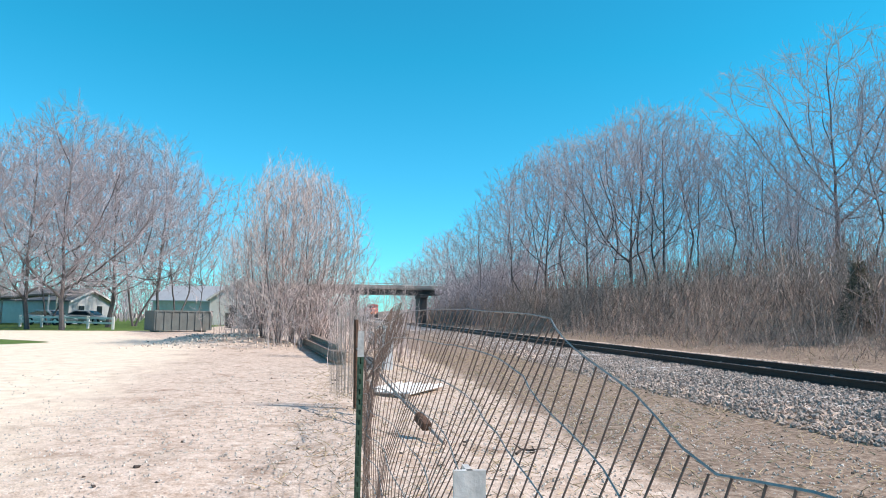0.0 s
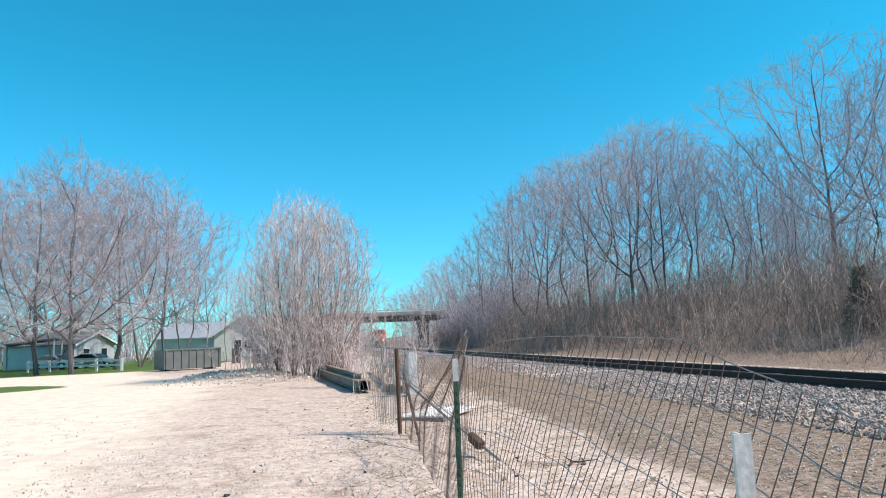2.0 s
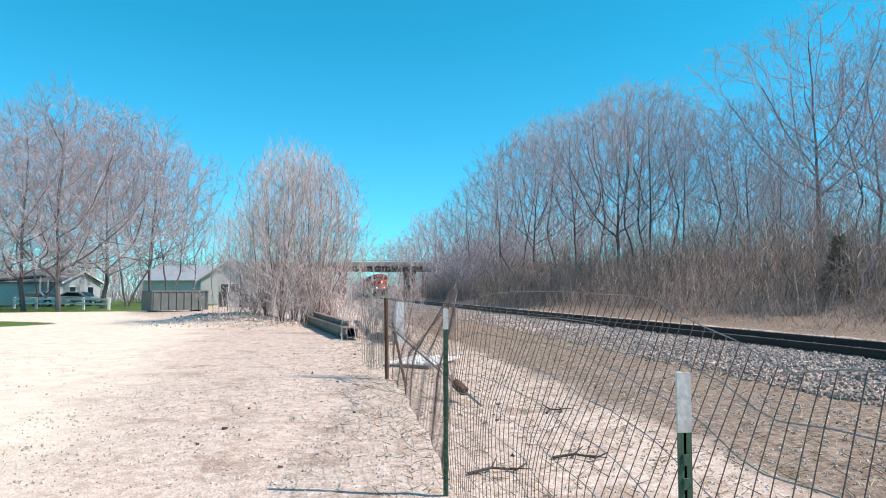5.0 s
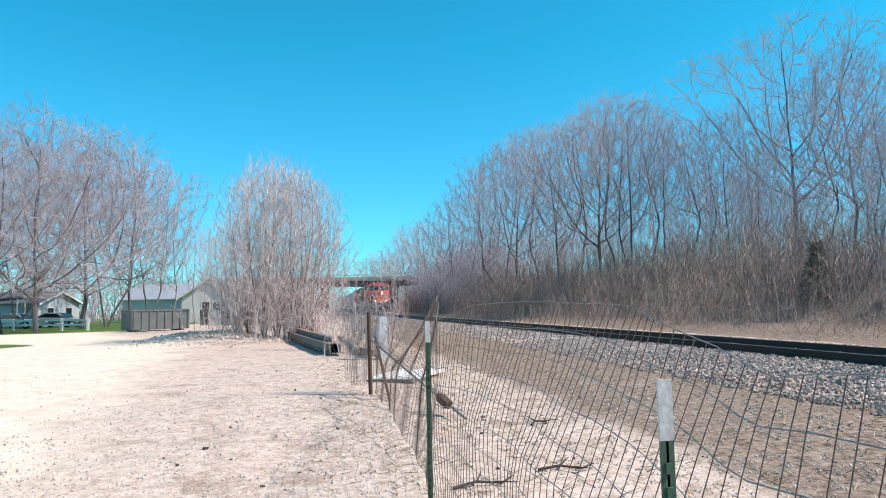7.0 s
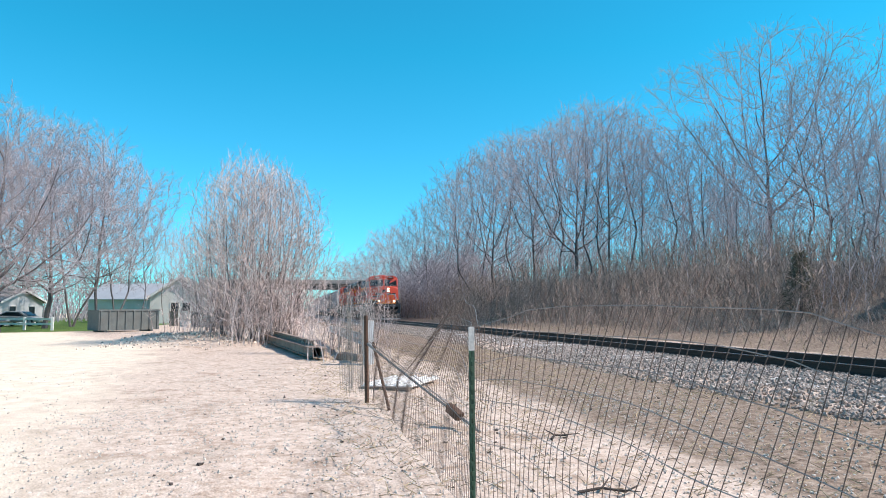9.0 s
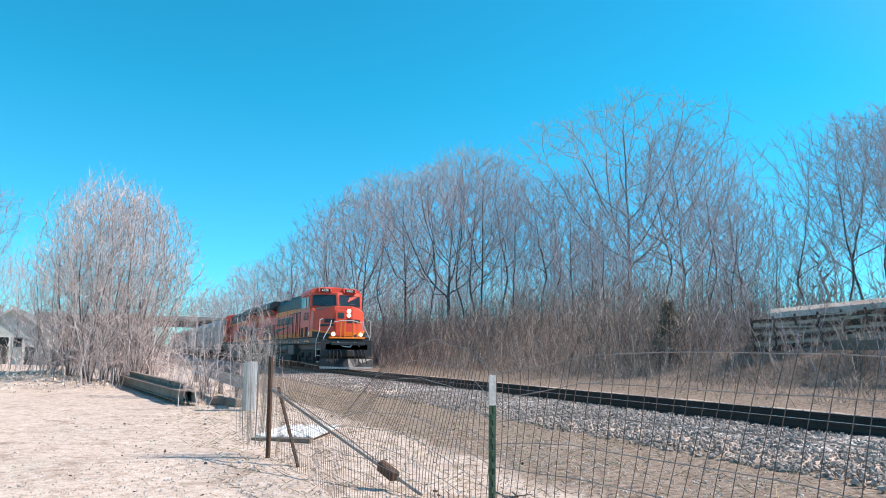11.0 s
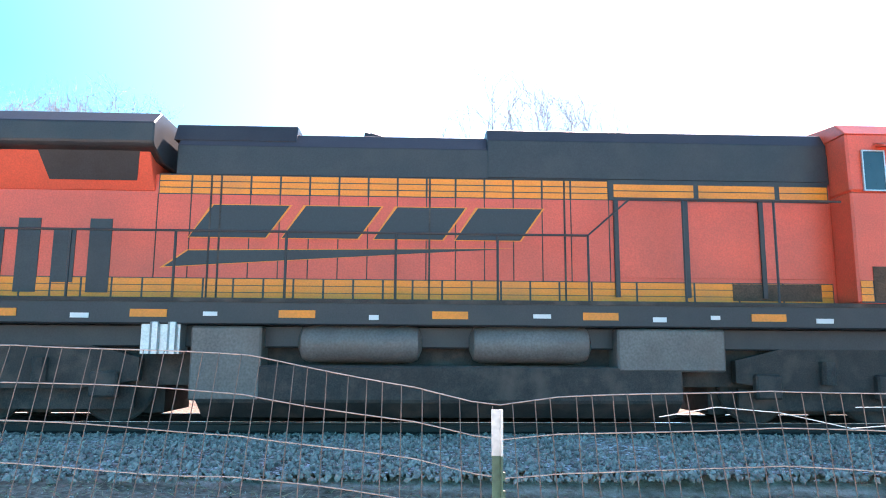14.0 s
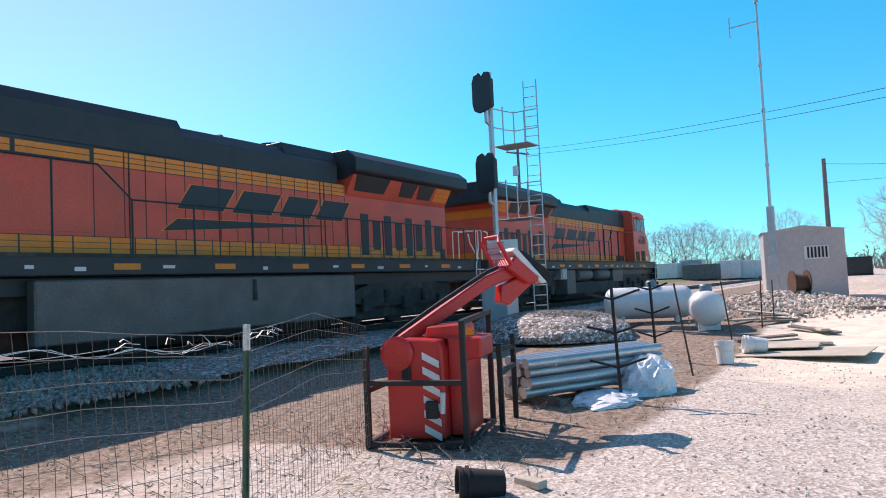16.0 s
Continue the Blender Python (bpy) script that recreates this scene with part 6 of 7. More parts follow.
def red_machine():
    """A red loader attachment with a bent arm in a black transport frame."""
    r = empty("red_loader_arm", "red hydraulic loader arm unit with white hazard stripes", "machine", pose(1.36, -4.55, gz(1.36, -4.5), 0, 0, 16))
    part("main_body", Geo().prism([(-0.42, 0.05), (-0.42, 0.98), (-0.25, 1.02), (0.12, 1.0), (0.16, 0.9), (0.16, 0.05)], -0.28, 0.28, "y"), M["red"], r, bevel=0.015)
    part("side_body", Geo().prism([(0.16, 0.05), (0.16, 1.02), (0.5, 1.0), (0.5, 0.8), (0.36, 0.78), (0.36, 0.05)], -0.5, 0.1, "y"), M["red"], r, bevel=0.015)
    part("top_cover", Geo().prism([(-0.1, 0.98), (-0.06, 1.12), (0.3, 1.14), (0.34, 0.98)], -0.45, 0.05, "y"), M["red"], r, bevel=0.015)
    part("warning_plate", Geo().box(0.3, 0.44, 0.101, 0.106, 1.03, 1.1), M["yellow"], r, "yellow warning plate")
    # hazard stripes on the face that looks north
    part("stripe_ground", Geo().box(-0.05, 0.12, 0.28, 0.285, 0.06, 0.9), M["red"], r)
    for k in range(6):
        z = 0.1 + k * 0.14
        part("hazard_stripe", Geo().prism([(-0.05, z + 0.02), (-0.05, z + 0.09), (0.12, z), (0.12, z - 0.07)], 0.285, 0.289, "y"), M["white"], r, "white diagonal stripe")
    part("valve_block", Geo().box(-0.02, 0.1, 0.29, 0.34, 0.25, 0.42), M["frame"], r, bevel=0.01)
    part("fitting", Geo().rod([(0.14, 0.3, 0.3), (0.16, 0.33, 0.5)], 0.025), M["white"], r)
    part("hinge_plate", Geo().box(-0.26, -0.17, 0.28, 0.31, 0.58, 0.82), M["frame"], r, bevel=0.01)
    # arm
    arm = part("arm", Geo().prism([(-0.38, 0.84), (-0.45, 0.94), (-0.42, 1.03), (0.28, 1.6), (0.6, 1.77), (0.68, 1.7), (0.64, 1.62), (0.34, 1.5), (-0.25, 1.02), (-0.28, 0.87)], -0.075, 0.075, "y", 0, ARM), M["red"], r, "bent red lifting arm", bevel=0.012)
    part("hose", Geo().rod([ARM @ Vector(p) for p in ((-0.56, 0.06, 0.9), (-0.44, 0.06, 1.06), (-0.1, 0.05, 1.34), (0.3, 0.05, 1.645), (0.4, 0.06, 1.7))], 0.024), M["rubber"], arm, "black hydraulic hose")
    part("pivot_boss", Geo().lathe([(0.05, 0), (0.15, 0), (0.17, 0.03), (0.17, 0.05), (0.13, 0.07), (0.05, 0.07)], pose(-0.3, 0.26, 0.88, -90, 0, 0), 20), M["red"], r, "round red pivot boss")
    part("head", Geo().prism([(0.52, 1.82), (0.74, 1.58), (0.7, 1.5), (0.62, 1.5), (0.44, 1.68)], -0.16, 0.16, "y", 0, ARM), M["red"], arm, bevel=0.02)
    part("rubber_pad", Geo().prism([(0.52, 1.9), (0.62, 1.86), (0.86, 1.6), (0.84, 1.5), (0.78, 1.5)], -0.15, 0.15, "y", 0, ARM), M["rubber"], arm, "black rubber pad", bevel=0.03)
    part("pad_edge", Geo().prism([(0.49, 1.87), (0.53, 1.91), (0.79, 1.51), (0.74, 1.5)], -0.16, 0.16, "y", 0, ARM), M["white"], arm, bevel=0.01)
    part("claw", Geo().prism([(0.42, 1.5), (0.66, 1.62), (0.7, 1.52), (0.48, 1.28), (0.4, 1.32)], -0.08, 0.08, "y", 0, ARM), M["red"], arm, bevel=0.01)
    hoop = [ARM @ Vector(p) for p in ((0.46, -0.22, 1.72), (0.36, -0.22, 1.97), (0.38, -0.17, 2.03), (0.38, 0.17, 2.03), (0.36, 0.22, 1.97), (0.46, 0.22, 1.72))]
    part("guard_hoop", Geo().rod(hoop, 0.02, 8), M["red"], arm)
    g = Geo()
    for k in range(7):
        q = (k + 1) / 8
        g.rod([hoop[1].lerp(hoop[4], q), hoop[0].lerp(hoop[5], q)], 0.006, 4)
    for k in range(3):
        q = (k + 1) / 4
        g.rod([hoop[1].lerp(hoop[0], q), hoop[4].lerp(hoop[5], q)], 0.006, 4)
    part("guard_mesh", g, M["red"], arm)
    return mirror_x(r)


red_machine()


def transport_frame():
    r = empty("transport_frame", "black square-tube transport frame round the red machine", "frame", pose(1.36, -4.55, gz(1.36, -4.5), 0, 0, 16))
    b = 0.055
    for x, y, h in ((-0.55, 0.5, 0.98), (0.42, 0.5, 1.2), (-0.55, -0.7, 0.98), (0.42, -0.7, 1.25), (0.6, -1.1, 0.95), (0.15, -0.75, 1.1), (0.6, -0.3, 0.9)):
        part("upright", Geo().box(x - b / 2, x + b / 2, y - b / 2, y + b / 2, 0, h), M["frame"], r, bevel=0.006)
    for a, c in (((-0.55, 0.5, 0.04), (0.42, 0.5, 0.04)), ((-0.55, 0.5, 0.62), (0.42, 0.5, 0.62)), ((0.42, 0.5, 1.18), (0.42, -0.7, 1.22)), ((-0.55, -0.7, 0.04), (0.42, -0.7, 0.04)),
                 ((-0.55, 0.5, 0.04), (-0.55, -0.7, 0.04)), ((0.42, 0.5, 0.04), (0.42, -0.7, 0.04)), ((-0.55, 0.5, 0.55), (-0.55, -0.7, 0.55)), ((0.42, -0.7, 0.8), (0.6, -1.1, 0.8)), ((0.15, -0.75, 1.08), (0.42, -0.7, 1.22)), ((0.6, -1.1, 0.6), (0.6, -0.3, 0.6))):
        part("cross_bar", Geo().beam(a, c, b * 0.9), M["frame"], r, bevel=0.005)
    return mirror_x(r)


transport_frame()


def pipe_bundle():
    r = empty("pipe_bundle", "bundle of galvanised pipes stacked on timbers", "pipes", pose(1.42, -6.45, gz(1.2, -7), 0, 0, 153.5))
    for k in range(16):
        row, col = divmod(k, 4)
        x, z = -0.24 + col * 0.15 + (0.07 if row % 2 else 0), 0.16 + row * 0.12
        g = Geo().lathe([(0.058, 0), (0.064, 0), (0.064, 2.35), (0.058, 2.35)], pose(x, random.uniform(-0.06, 0.06), z, -90, 0, 0), 12)
        part("pipe", g, M["galv"], r, smooth=True)
    for y in (0.3, 1.2, 2.1):
        part("timber", Geo().box(-0.55, 0.55, y - 0.06, y + 0.06, 0, 0.09), M["wood"], r, bevel=0.006)
    for y in (0.4, 1.9):
        part("strap", Geo().box(-0.34, 0.34, y - 0.012, y + 0.012, 0.46, 0.475), M["white"], r)
    return r


pipe_bundle()


def steel_rack(x, y, top, turn):
    """A rod standing up with pairs of sloping arms."""
    r = empty("steel_rack", "dark steel standard with upward sloping arms", "rack", pose(x, y, gz(x, y), 0, 2, turn), "steel racks by the drive")
    h = top - gz(x, y)
    part("upright", Geo().box(-0.018, 0.018, -0.018, 0.018, 0, h), M["frame"], r)
    for z in (h * 0.3, h * 0.6, h * 0.9):
        for sx in (-1, 1):
            part("arm", Geo().beam((0, 0, z), (sx * 0.34, 0, z + 0.1), 0.028), M["frame"], r)
    return r


steel_rack(0.27, -7.05, 1.4, 10)
steel_rack(0.94, -11.2, 1.42, -14)
for x0, y0, x1, y1, z1 in ((-0.05, -9.55, 0.14, -9.45, 1.4), (0.09, -13.8, 0.26, -13.85, 1.35), (-0.21, -15.8, -0.25, -15.7, 1.42), (-0.3, -17.2, -0.32, -17.1, 1.3)):
    part("rusty_rod", Geo().rod([(x0, y0, gz(x0, y0) - 0.1), (x1, y1, z1)], 0.016, 6), M["rust"], None, "thin rusty fence rod stuck in the ground", category="rod", group="rusty rods along the drive")


def crumpled(name, x, y, rx, ry, h, material, seed, label, category, sides=18, rings=9, fold=1.0):
    """A crumpled heap with folds."""
    g = Geo()
    q = random.Random(seed)
    vs = []
    for i in range(rings + 1):
        f = i / rings
        for k in range(sides):
            a = 2 * math.pi * k / sides
            rr = math.cos(f * math.pi / 2) ** 0.7 * (1 + fold * 0.28 * noise.noise((math.cos(a) * 2.2 + seed, math.sin(a) * 2.2, f * 3)) + q.gauss(0, 0.04) * fold)
            z = h * math.sin(f * math.pi / 2) * (1 + fold * 0.25 * noise.noise((math.cos(a) * 3, math.sin(a) * 3 + seed, f * 4)))
            vs.append((x + rx * rr * math.cos(a), y + ry * rr * math.sin(a), gz(x, y) - 0.02 + max(0, z)))
    g.add(vs, [(i * sides + k, i * sides + (k + 1) % sides, (i + 1) * sides + (k + 1) % sides, (i + 1) * sides + k) for i in range(rings) for k in range(sides)])
    return part(name, g, material, None, label, category=category)


crumpled("plastic_sheeting", 0.2, -8.0, 0.36, 0.5, 0.48, M["plastic"], 3, "crumpled heap of clear white plastic sheeting", "plastic sheet", 26, 12)
crumpled("plastic_sheeting", 0.45, -7.0, 0.4, 0.55, 0.14, M["plastic"], 5, "flattened white plastic sheeting on the ground", "plastic sheet", 26, 10)
n = 5000
a, rr = rg.uniform(0, 6.283, n), rg.uniform(0, 1, n) ** 0.5
px, py = 4.3 + 1.9 * rr * np.cos(a), -14.4 + 1.5 * rr * np.sin(a)
crumpled("gravel_mound", 4.3, -14.4, 2.0, 1.6, 0.6, M["packed"], 8, "low pile of grey crushed gravel", "gravel pile", 28, 12, 0.3)
stones("gravel_pile_stones", np.stack([px, py, ground_z(px, py) + 0.6 * np.sqrt(1 - np.minimum(rr, 0.99) ** 2.86)], -1), 0.035, M["ballast"], seed=12, label="loose stones on the gravel pile", category="stones", kind="stuff")


def bucket(x, y, m, label):
    r = empty("plastic_bucket", label, "bucket", m, "white plastic buckets")
    part("pail", Geo().lathe([(0.125, 0), (0.15, 0.36), (0.158, 0.36), (0.158, 0.385), (0.14, 0.385), (0.118, 0.02)], None, 20), M["white"], r, smooth=True)
    part("rim", Geo().lathe([(0.15, 0.3), (0.16, 0.3), (0.16, 0.32), (0.15, 0.32)], None, 20), M["white"], r)
    part("handle", Geo().rod([(0.16, 0, 0.33), (0.12, 0.14, 0.24), (0, 0.17, 0.2), (-0.12, 0.14, 0.24), (-0.16, 0, 0.33)], 0.005, 5), M["galv"], r, "wire handle")
    return r


bucket(-0.25, -11, pose(-0.25, -11.0, gz(-0.25, -11), 3, 0, 30), "white plastic bucket standing upright on gravel")
bucket(-0.6, -12.1, pose(-0.75, -12.1, gz(-0.6, -12.1) + 0.15, 0, 84, 20), "white plastic bucket lying on its side")
for k, (x, y, a, w, l, z) in enumerate(((-1.35, -12.1, 22, 1.2, 2.0, 0.05), (-0.9, -12.6, 30, 0.8, 1.3, 0.09))):
    o = part("plywood_sheet", Geo().box(-w / 2, w / 2, -l / 2, l / 2, 0, 0.018), M["plywood"], None, "weathered pale plywood sheet on the gravel", bevel=0.003, category="board", group="plywood sheets")
    o.matrix_basis = pose(x, y, gz(x, y) + z, 2, 1, a + 60)
for k in range(9):
    x, y = random.uniform(-1.4, 0.4), random.uniform(-18.5, -13.2)
    o = part("scrap_board", Geo().box(-0.09, 0.09, -0.6, 0.6, 0, 0.04), M["plywood"] if k % 2 else M["wood"], None, "weathered scrap board in the rubble", bevel=0.004, category="board", group="scrap boards")
    o.matrix_basis = pose(x, y, gz(x, y) + 0.05, random.uniform(-6, 6), 3, random.uniform(0, 180))
o = part("long_plank", Geo().box(-0.06, 0.06, -1.9, 1.9, 0, 0.08), M["wood"], None, "long timber lying beside the drive", bevel=0.006, category="plank")
o.matrix_basis = pose(-2.3, -19.4, gz(-2.3, -19.4) + 0.02, 0, 0, 86)


def gas_tank(x, y, z, turn, ln, r0):
    r = empty("gas_tank", "white propane tank lying on short legs", "gas tank", pose(x, y, gz(x, y), 0, 0, turn), "propane tanks")
    prof = [(0.02, -ln / 2)] + [(r0 * math.sin(a), -ln / 2 + r0 * 0.6 * (1 - math.cos(a))) for a in (0.4, 0.8, 1.2, 1.57)] + [(r0 * math.sin(a), ln / 2 - r0 * 0.6 * (1 - math.cos(a))) for a in (1.57, 1.2, 0.8, 0.4)] + [(0.02, ln / 2)]
    part("shell", Geo().lathe(prof, pose(0, 0, z, -90, 0, 0), 26), M["tank"], r, smooth=True)
    part("valve_dome", Geo().lathe([(0.14, 0), (0.14, 0.14), (0.1, 0.19)], pose(0, 0.1, z + r0 - 0.03), 14), M["blue"], r, "blue valve cover")
    for y0 in (-ln * 0.3, ln * 0.3):
        part("leg", Geo().box(-r0 * 0.6, r0 * 0.6, y0 - 0.05, y0 + 0.05, 0, z - r0 * 0.75), M["tank"], r)
    return r


gas_tank(2.7, -17.2, 0.52, 112, 2.3, 0.42)
gas_tank(0.98, -15.9, 0.5, 16, 1.5, 0.4)


def equipment_cabin():
    z = 0.55
    r = empty("equipment_cabin", "small grey aluminium equipment cabin with a louvred vent", "cabin", pose(-0.2, -26.6, z, 0, 0, 10))
    part("wall_panel", Geo().box(-1.25, 1.25, -1.2, 1.2, -0.3, 2.3), M["cabinwall"], r, bevel=0.02)
    part("roof", Geo().prism([(-1.33, 2.28), (0, 2.46), (1.33, 2.28)], -1.27, 1.27, "y"), M["cabinwall"], r, bevel=0.01)
    part("vent_frame", Geo().box(-0.75, 0.0, 1.2, 1.22, 1.3, 1.75), M["white"], r)
    for k in range(6):
        part("vent_slat", Geo().box(-0.7 + k * 0.11, -0.64 + k * 0.11, 1.222, 1.24, 1.34, 1.71), M["frame"], r)
    for x in (-1.2, 0, 1.2):
        part("corner_trim", Geo().box(x - 0.03, x + 0.03, 1.2, 1.215, -0.2, 2.28), M["cabinwall"], r)
    return r


equipment_cabin()


def antenna_mast():
    x, y, z = 0.32, -23.4, gz(0.32, -23.4)
    r = empty("antenna_mast", "tall thin radio mast with small antennas on a grey base post", "mast", pose(x, y, z))
    part("base_post", Geo().box(-0.11, 0.11, -0.11, 0.11, 0, 2.9), M["galv"], r, bevel=0.01)
    part("cable_box", Geo().box(-0.14, 0.14, 0.08, 0.26, 0.7, 1.3), M["galv"], r, bevel=0.01)
    part("pole", Geo().rod([(0, 0, 2.8), (0.0, -0.05, 12.6)], 0.05, 8, 0, 0.03), M["galv"], r)
    for zz in (9.0, 11.9):
        part("antenna_arm", Geo().rod([(0, 0, zz), (0.85, 0, zz - 0.05)], 0.02, 6), M["galv"], r)
        part("antenna_dipole", Geo().rod([(0.85, 0, zz - 0.4), (0.85, 0, zz + 0.3)], 0.02, 6), M["galv"], r)
    for zz in (4.2, 6, 7.5, 9.6, 10.8):
        part("clamp_band", Geo().lathe([(0.07, 0), (0.07, 0.1)], pose(0, 0, zz), 8), M["galv"], r)
    return r


antenna_mast()


def cable_reel():
    r = empty("cable_reel", "rusty red cable reel on a stand", "reel", pose(-0.5, -22.0, gz(-0.5, -22) + 0.34, 0, 90, 25))
    for s in (-0.22, 0.2):
        part("flange", Geo().lathe([(0.04, s), (0.36, s), (0.36, s + 0.03), (0.04, s + 0.03)], None, 20), M["rust"], r)
    part("drum", Geo().lathe([(0.24, -0.19), (0.25, 0.2)], None, 18), M["rust"], r)
    return r


cable_reel()
n = 2400
px, py = rg.normal(-0.7, 1.1, n), rg.normal(-20.7, 1.5, n)
stones("rubble", np.stack([px, py, ground_z(px, py) + rg.uniform(0, 0.06, n)], -1), 0.04, M["clod"], seed=14, coarse=True, label="heap of broken concrete and rock", category="rubble", kind="stuff")
n = 900
px, py = rg.normal(-3.8, 1.3, n), rg.normal(31, 1.6, n)
stones("rubble", np.stack([px, py, ground_z(px, py) + rg.uniform(0, 0.03, n)], -1), 0.04, M["clod"], seed=15, coarse=True, label="low mounds of pale gravel and clods", category="rubble", kind="stuff")
n = 260
px, py = rg.uniform(-1.5, 6, n), rg.uniform(2, 16, n)
stones("clods", np.stack([px, py, ground_z(px, py) - 0.004], -1), 0.022, M["tie"], seed=16, label="dark clods and bits of bark on the ground", category="clods", kind="stuff")


def black_bin():
    r = empty("black_bin", "black plastic bin lying on its side on gravel", "bin", pose(0.02, -3.0, gz(0, -3) + 0.08, 0, 86, 40))
    part("shell", Geo().lathe([(0.09, -0.16), (0.115, 0.15), (0.125, 0.15), (0.125, 0.18), (0.105, 0.18), (0.08, -0.14)], None, 22), M["rubber"], r, smooth=True)
    part("rim", Geo().lathe([(0.112, 0.1), (0.128, 0.1), (0.128, 0.115), (0.112, 0.115)], None, 22), M["rubber"], r)
    return r


black_bin()
o = part("wood_offcut", Geo().box(-0.05, 0.05, -0.13, 0.13, 0, 0.06), M["plywood"], None, "short pale wood offcut beside the bin", bevel=0.008, category="wood")
o.matrix_basis = pose(-0.2, -3.35, gz(-0.2, -3.3), 0, 0, 70)


# ---- signal ----
def rail_signal():
    x, y = 7.0, -17.05
    r = empty("railway_signal", "two-headed railway signal mast with ladder and platforms", "signal", pose(x, y, gz(x, y) - 0.12, 0, 0, 0))
    part("mast", Geo().rod([(0, 0, -0.2), (0, 0, 7.6)], 0.085, 10), M["galv"], r)
    for z in (6.95, 4.55):
        hd = part("signal_head", Geo().prism([(-0.36, -0.42), (-0.24, -0.55), (0.12, -0.6), (0.3, -0.5), (0.36, -0.3), (0.36, 0.35), (0.28, 0.55), (0.1, 0.62), (-0.02, 0.5), (-0.14, 0.6), (-0.3, 0.56), (-0.36, 0.4)], -0.04, 0.04, "y", 0, pose(0.1, 0.3, z, 0, 0, -12)), M["black"], r, "black signal background plate seen from behind", bevel=0.02)
        part("lamp_housing", Geo().box(-0.2, 0.3, -0.3, -0.04, z - 0.45, z + 0.45, 0, pose(0.05, 0.3, 0, 0, 0, -12)), M["black"], hd, bevel=0.06)
        part("bracket", Geo().rod([(0.05, 0.2, z - 0.55), (0.05, 0.2, z - 0.85), (0, 0, z - 0.95)], 0.05, 8), M["galv"], hd)
    lad = part("ladder", Geo().rod([(-0.7, -0.9, 0.0), (-0.7, -0.9, 7.4)], 0.02, 6).rod([(-1.1, -0.95, 0.0), (-1.1, -0.95, 7.4)], 0.02, 6), M["galv"], r, "galvanised ladder")
    for k in range(24):
        part("rung", Geo().rod([(-0.7, -0.9, 0.3 + 0.3 * k), (-1.1, -0.95, 0.3 + 0.3 * k)], 0.013, 5), M["galv"], lad)
    for z in (5.4, 3.2):
        pl = part("platform", Geo().box(-1.1, 0.0, -0.95, -0.15, z - 0.03, z), M["galv"], r, bevel=0.006)
        for px_, py_ in ((-0.3, -0.95), (-0.3, -0.2), (-0.65, -0.95)):
            part("rail_post", Geo().rod([(px_, py_, z), (px_, py_, z + 1.15)], 0.022, 6), M["galv"], pl)
        for zz in (0.55, 1.12):
            part("rail_hoop", Geo().rod([(-1.1, -0.98, z + zz), (-0.3, -0.98, z + zz), (-0.15, -0.6, z + zz), (-0.05, -0.1, z + zz)], 0.018, 6), M["galv"], pl)
    part("relay_case", Geo().box(-0.4, 0.4, -0.5, 0.2, 0, 1.5, 0, pose(-0.4, 0.9, -0.05)), M["aluminium"], r, bevel=0.02)
    sg = part("name_board", Geo().box(-0.44, 0.44, -0.012, 0.012, 2.0, 2.56, 0, pose(-0.3, 0.24, 0, 0, 0, 22)), M["white"], r, "white station name board", bevel=0.004)
    for body, z in (("E", 2.42), ("CALLAO", 2.16)):
        text_part("lettering", body, 0.21, pose(-0.3, 0.24, z) @ pose(0, 0, 0, 0, 0, 22) @ pose(0, 0.018, 0, 90, 0, 180), M["letter"], sg, "black letters")
    return r


rail_signal()


def utility_pole(x, y, top, turn, arms=1):
    z = gz(x, y)
    r = empty("utility_pole", "weathered wooden utility pole with crossarm", "utility pole", pose(x, y, z, 0, 0, turn), "utility poles")
    part("pole", Geo().rod([(0, 0, -0.2), (0, 0, top - z)], 0.16, 8, 0, 0.11), M["polewood"], r)
    for k in range(arms):
        part("crossarm", Geo().box(-1.2, 1.2, -0.06, 0.06, top - z - 0.5 - k, top - z - 0.38 - k), M["wood"], r)
        for x0 in (-1.1, -0.4, 0.4, 1.1):
            part("insulator", Geo().lathe([(0.04, 0), (0.05, 0.12)], pose(x0, 0, top - z - 0.38 - k), 8), M["galv"], r)
    if arms:
        part("transformer", Geo().lathe([(0.1, 0), (0.26, 0.05), (0.26, 0.8), (0.1, 0.88)], pose(0.35, 0, top - z - 2.4), 12), M["galv"], r)
    return r


utility_pole(22.9, -52.8, 12.9, 65)
utility_pole(-0.25, -44.5, 7.8, 0, 0)
utility_pole(46.5, 17.7, 12.6, -30)
utility_pole(57.3, 16.3, 13.2, -30)
utility_pole(-26, -60, 10.5, 65)
utility_pole(64.0, 8.0, 12.0, -30)


def sagging(a, b, sag, r=0.012):
    a, b = Vector(a), Vector(b)
    pts = [a.lerp(b, k / 14) - Vector((0, 0, sag * 4 * (k / 14) * (1 - k / 14))) for k in range(15)]
    return part("power_line", Geo().rod(pts, r, 4), M["rubber"], None, "thin overhead power line between poles", category="wire", group="overhead wires")


for dz in (0, 0.42):
    sagging((22.5, -53.0, 12.7 - dz), (-10.5, -31.5, 9.1 - dz), 0.5, 0.016)
sagging((-0.25, -44.5, 7.5), (-26, -42, 7.4), 1.0, 0.014)
sagging((-0.25, -44.5, 6.4), (-26, -42, 6.6), 0.3, 0.012)


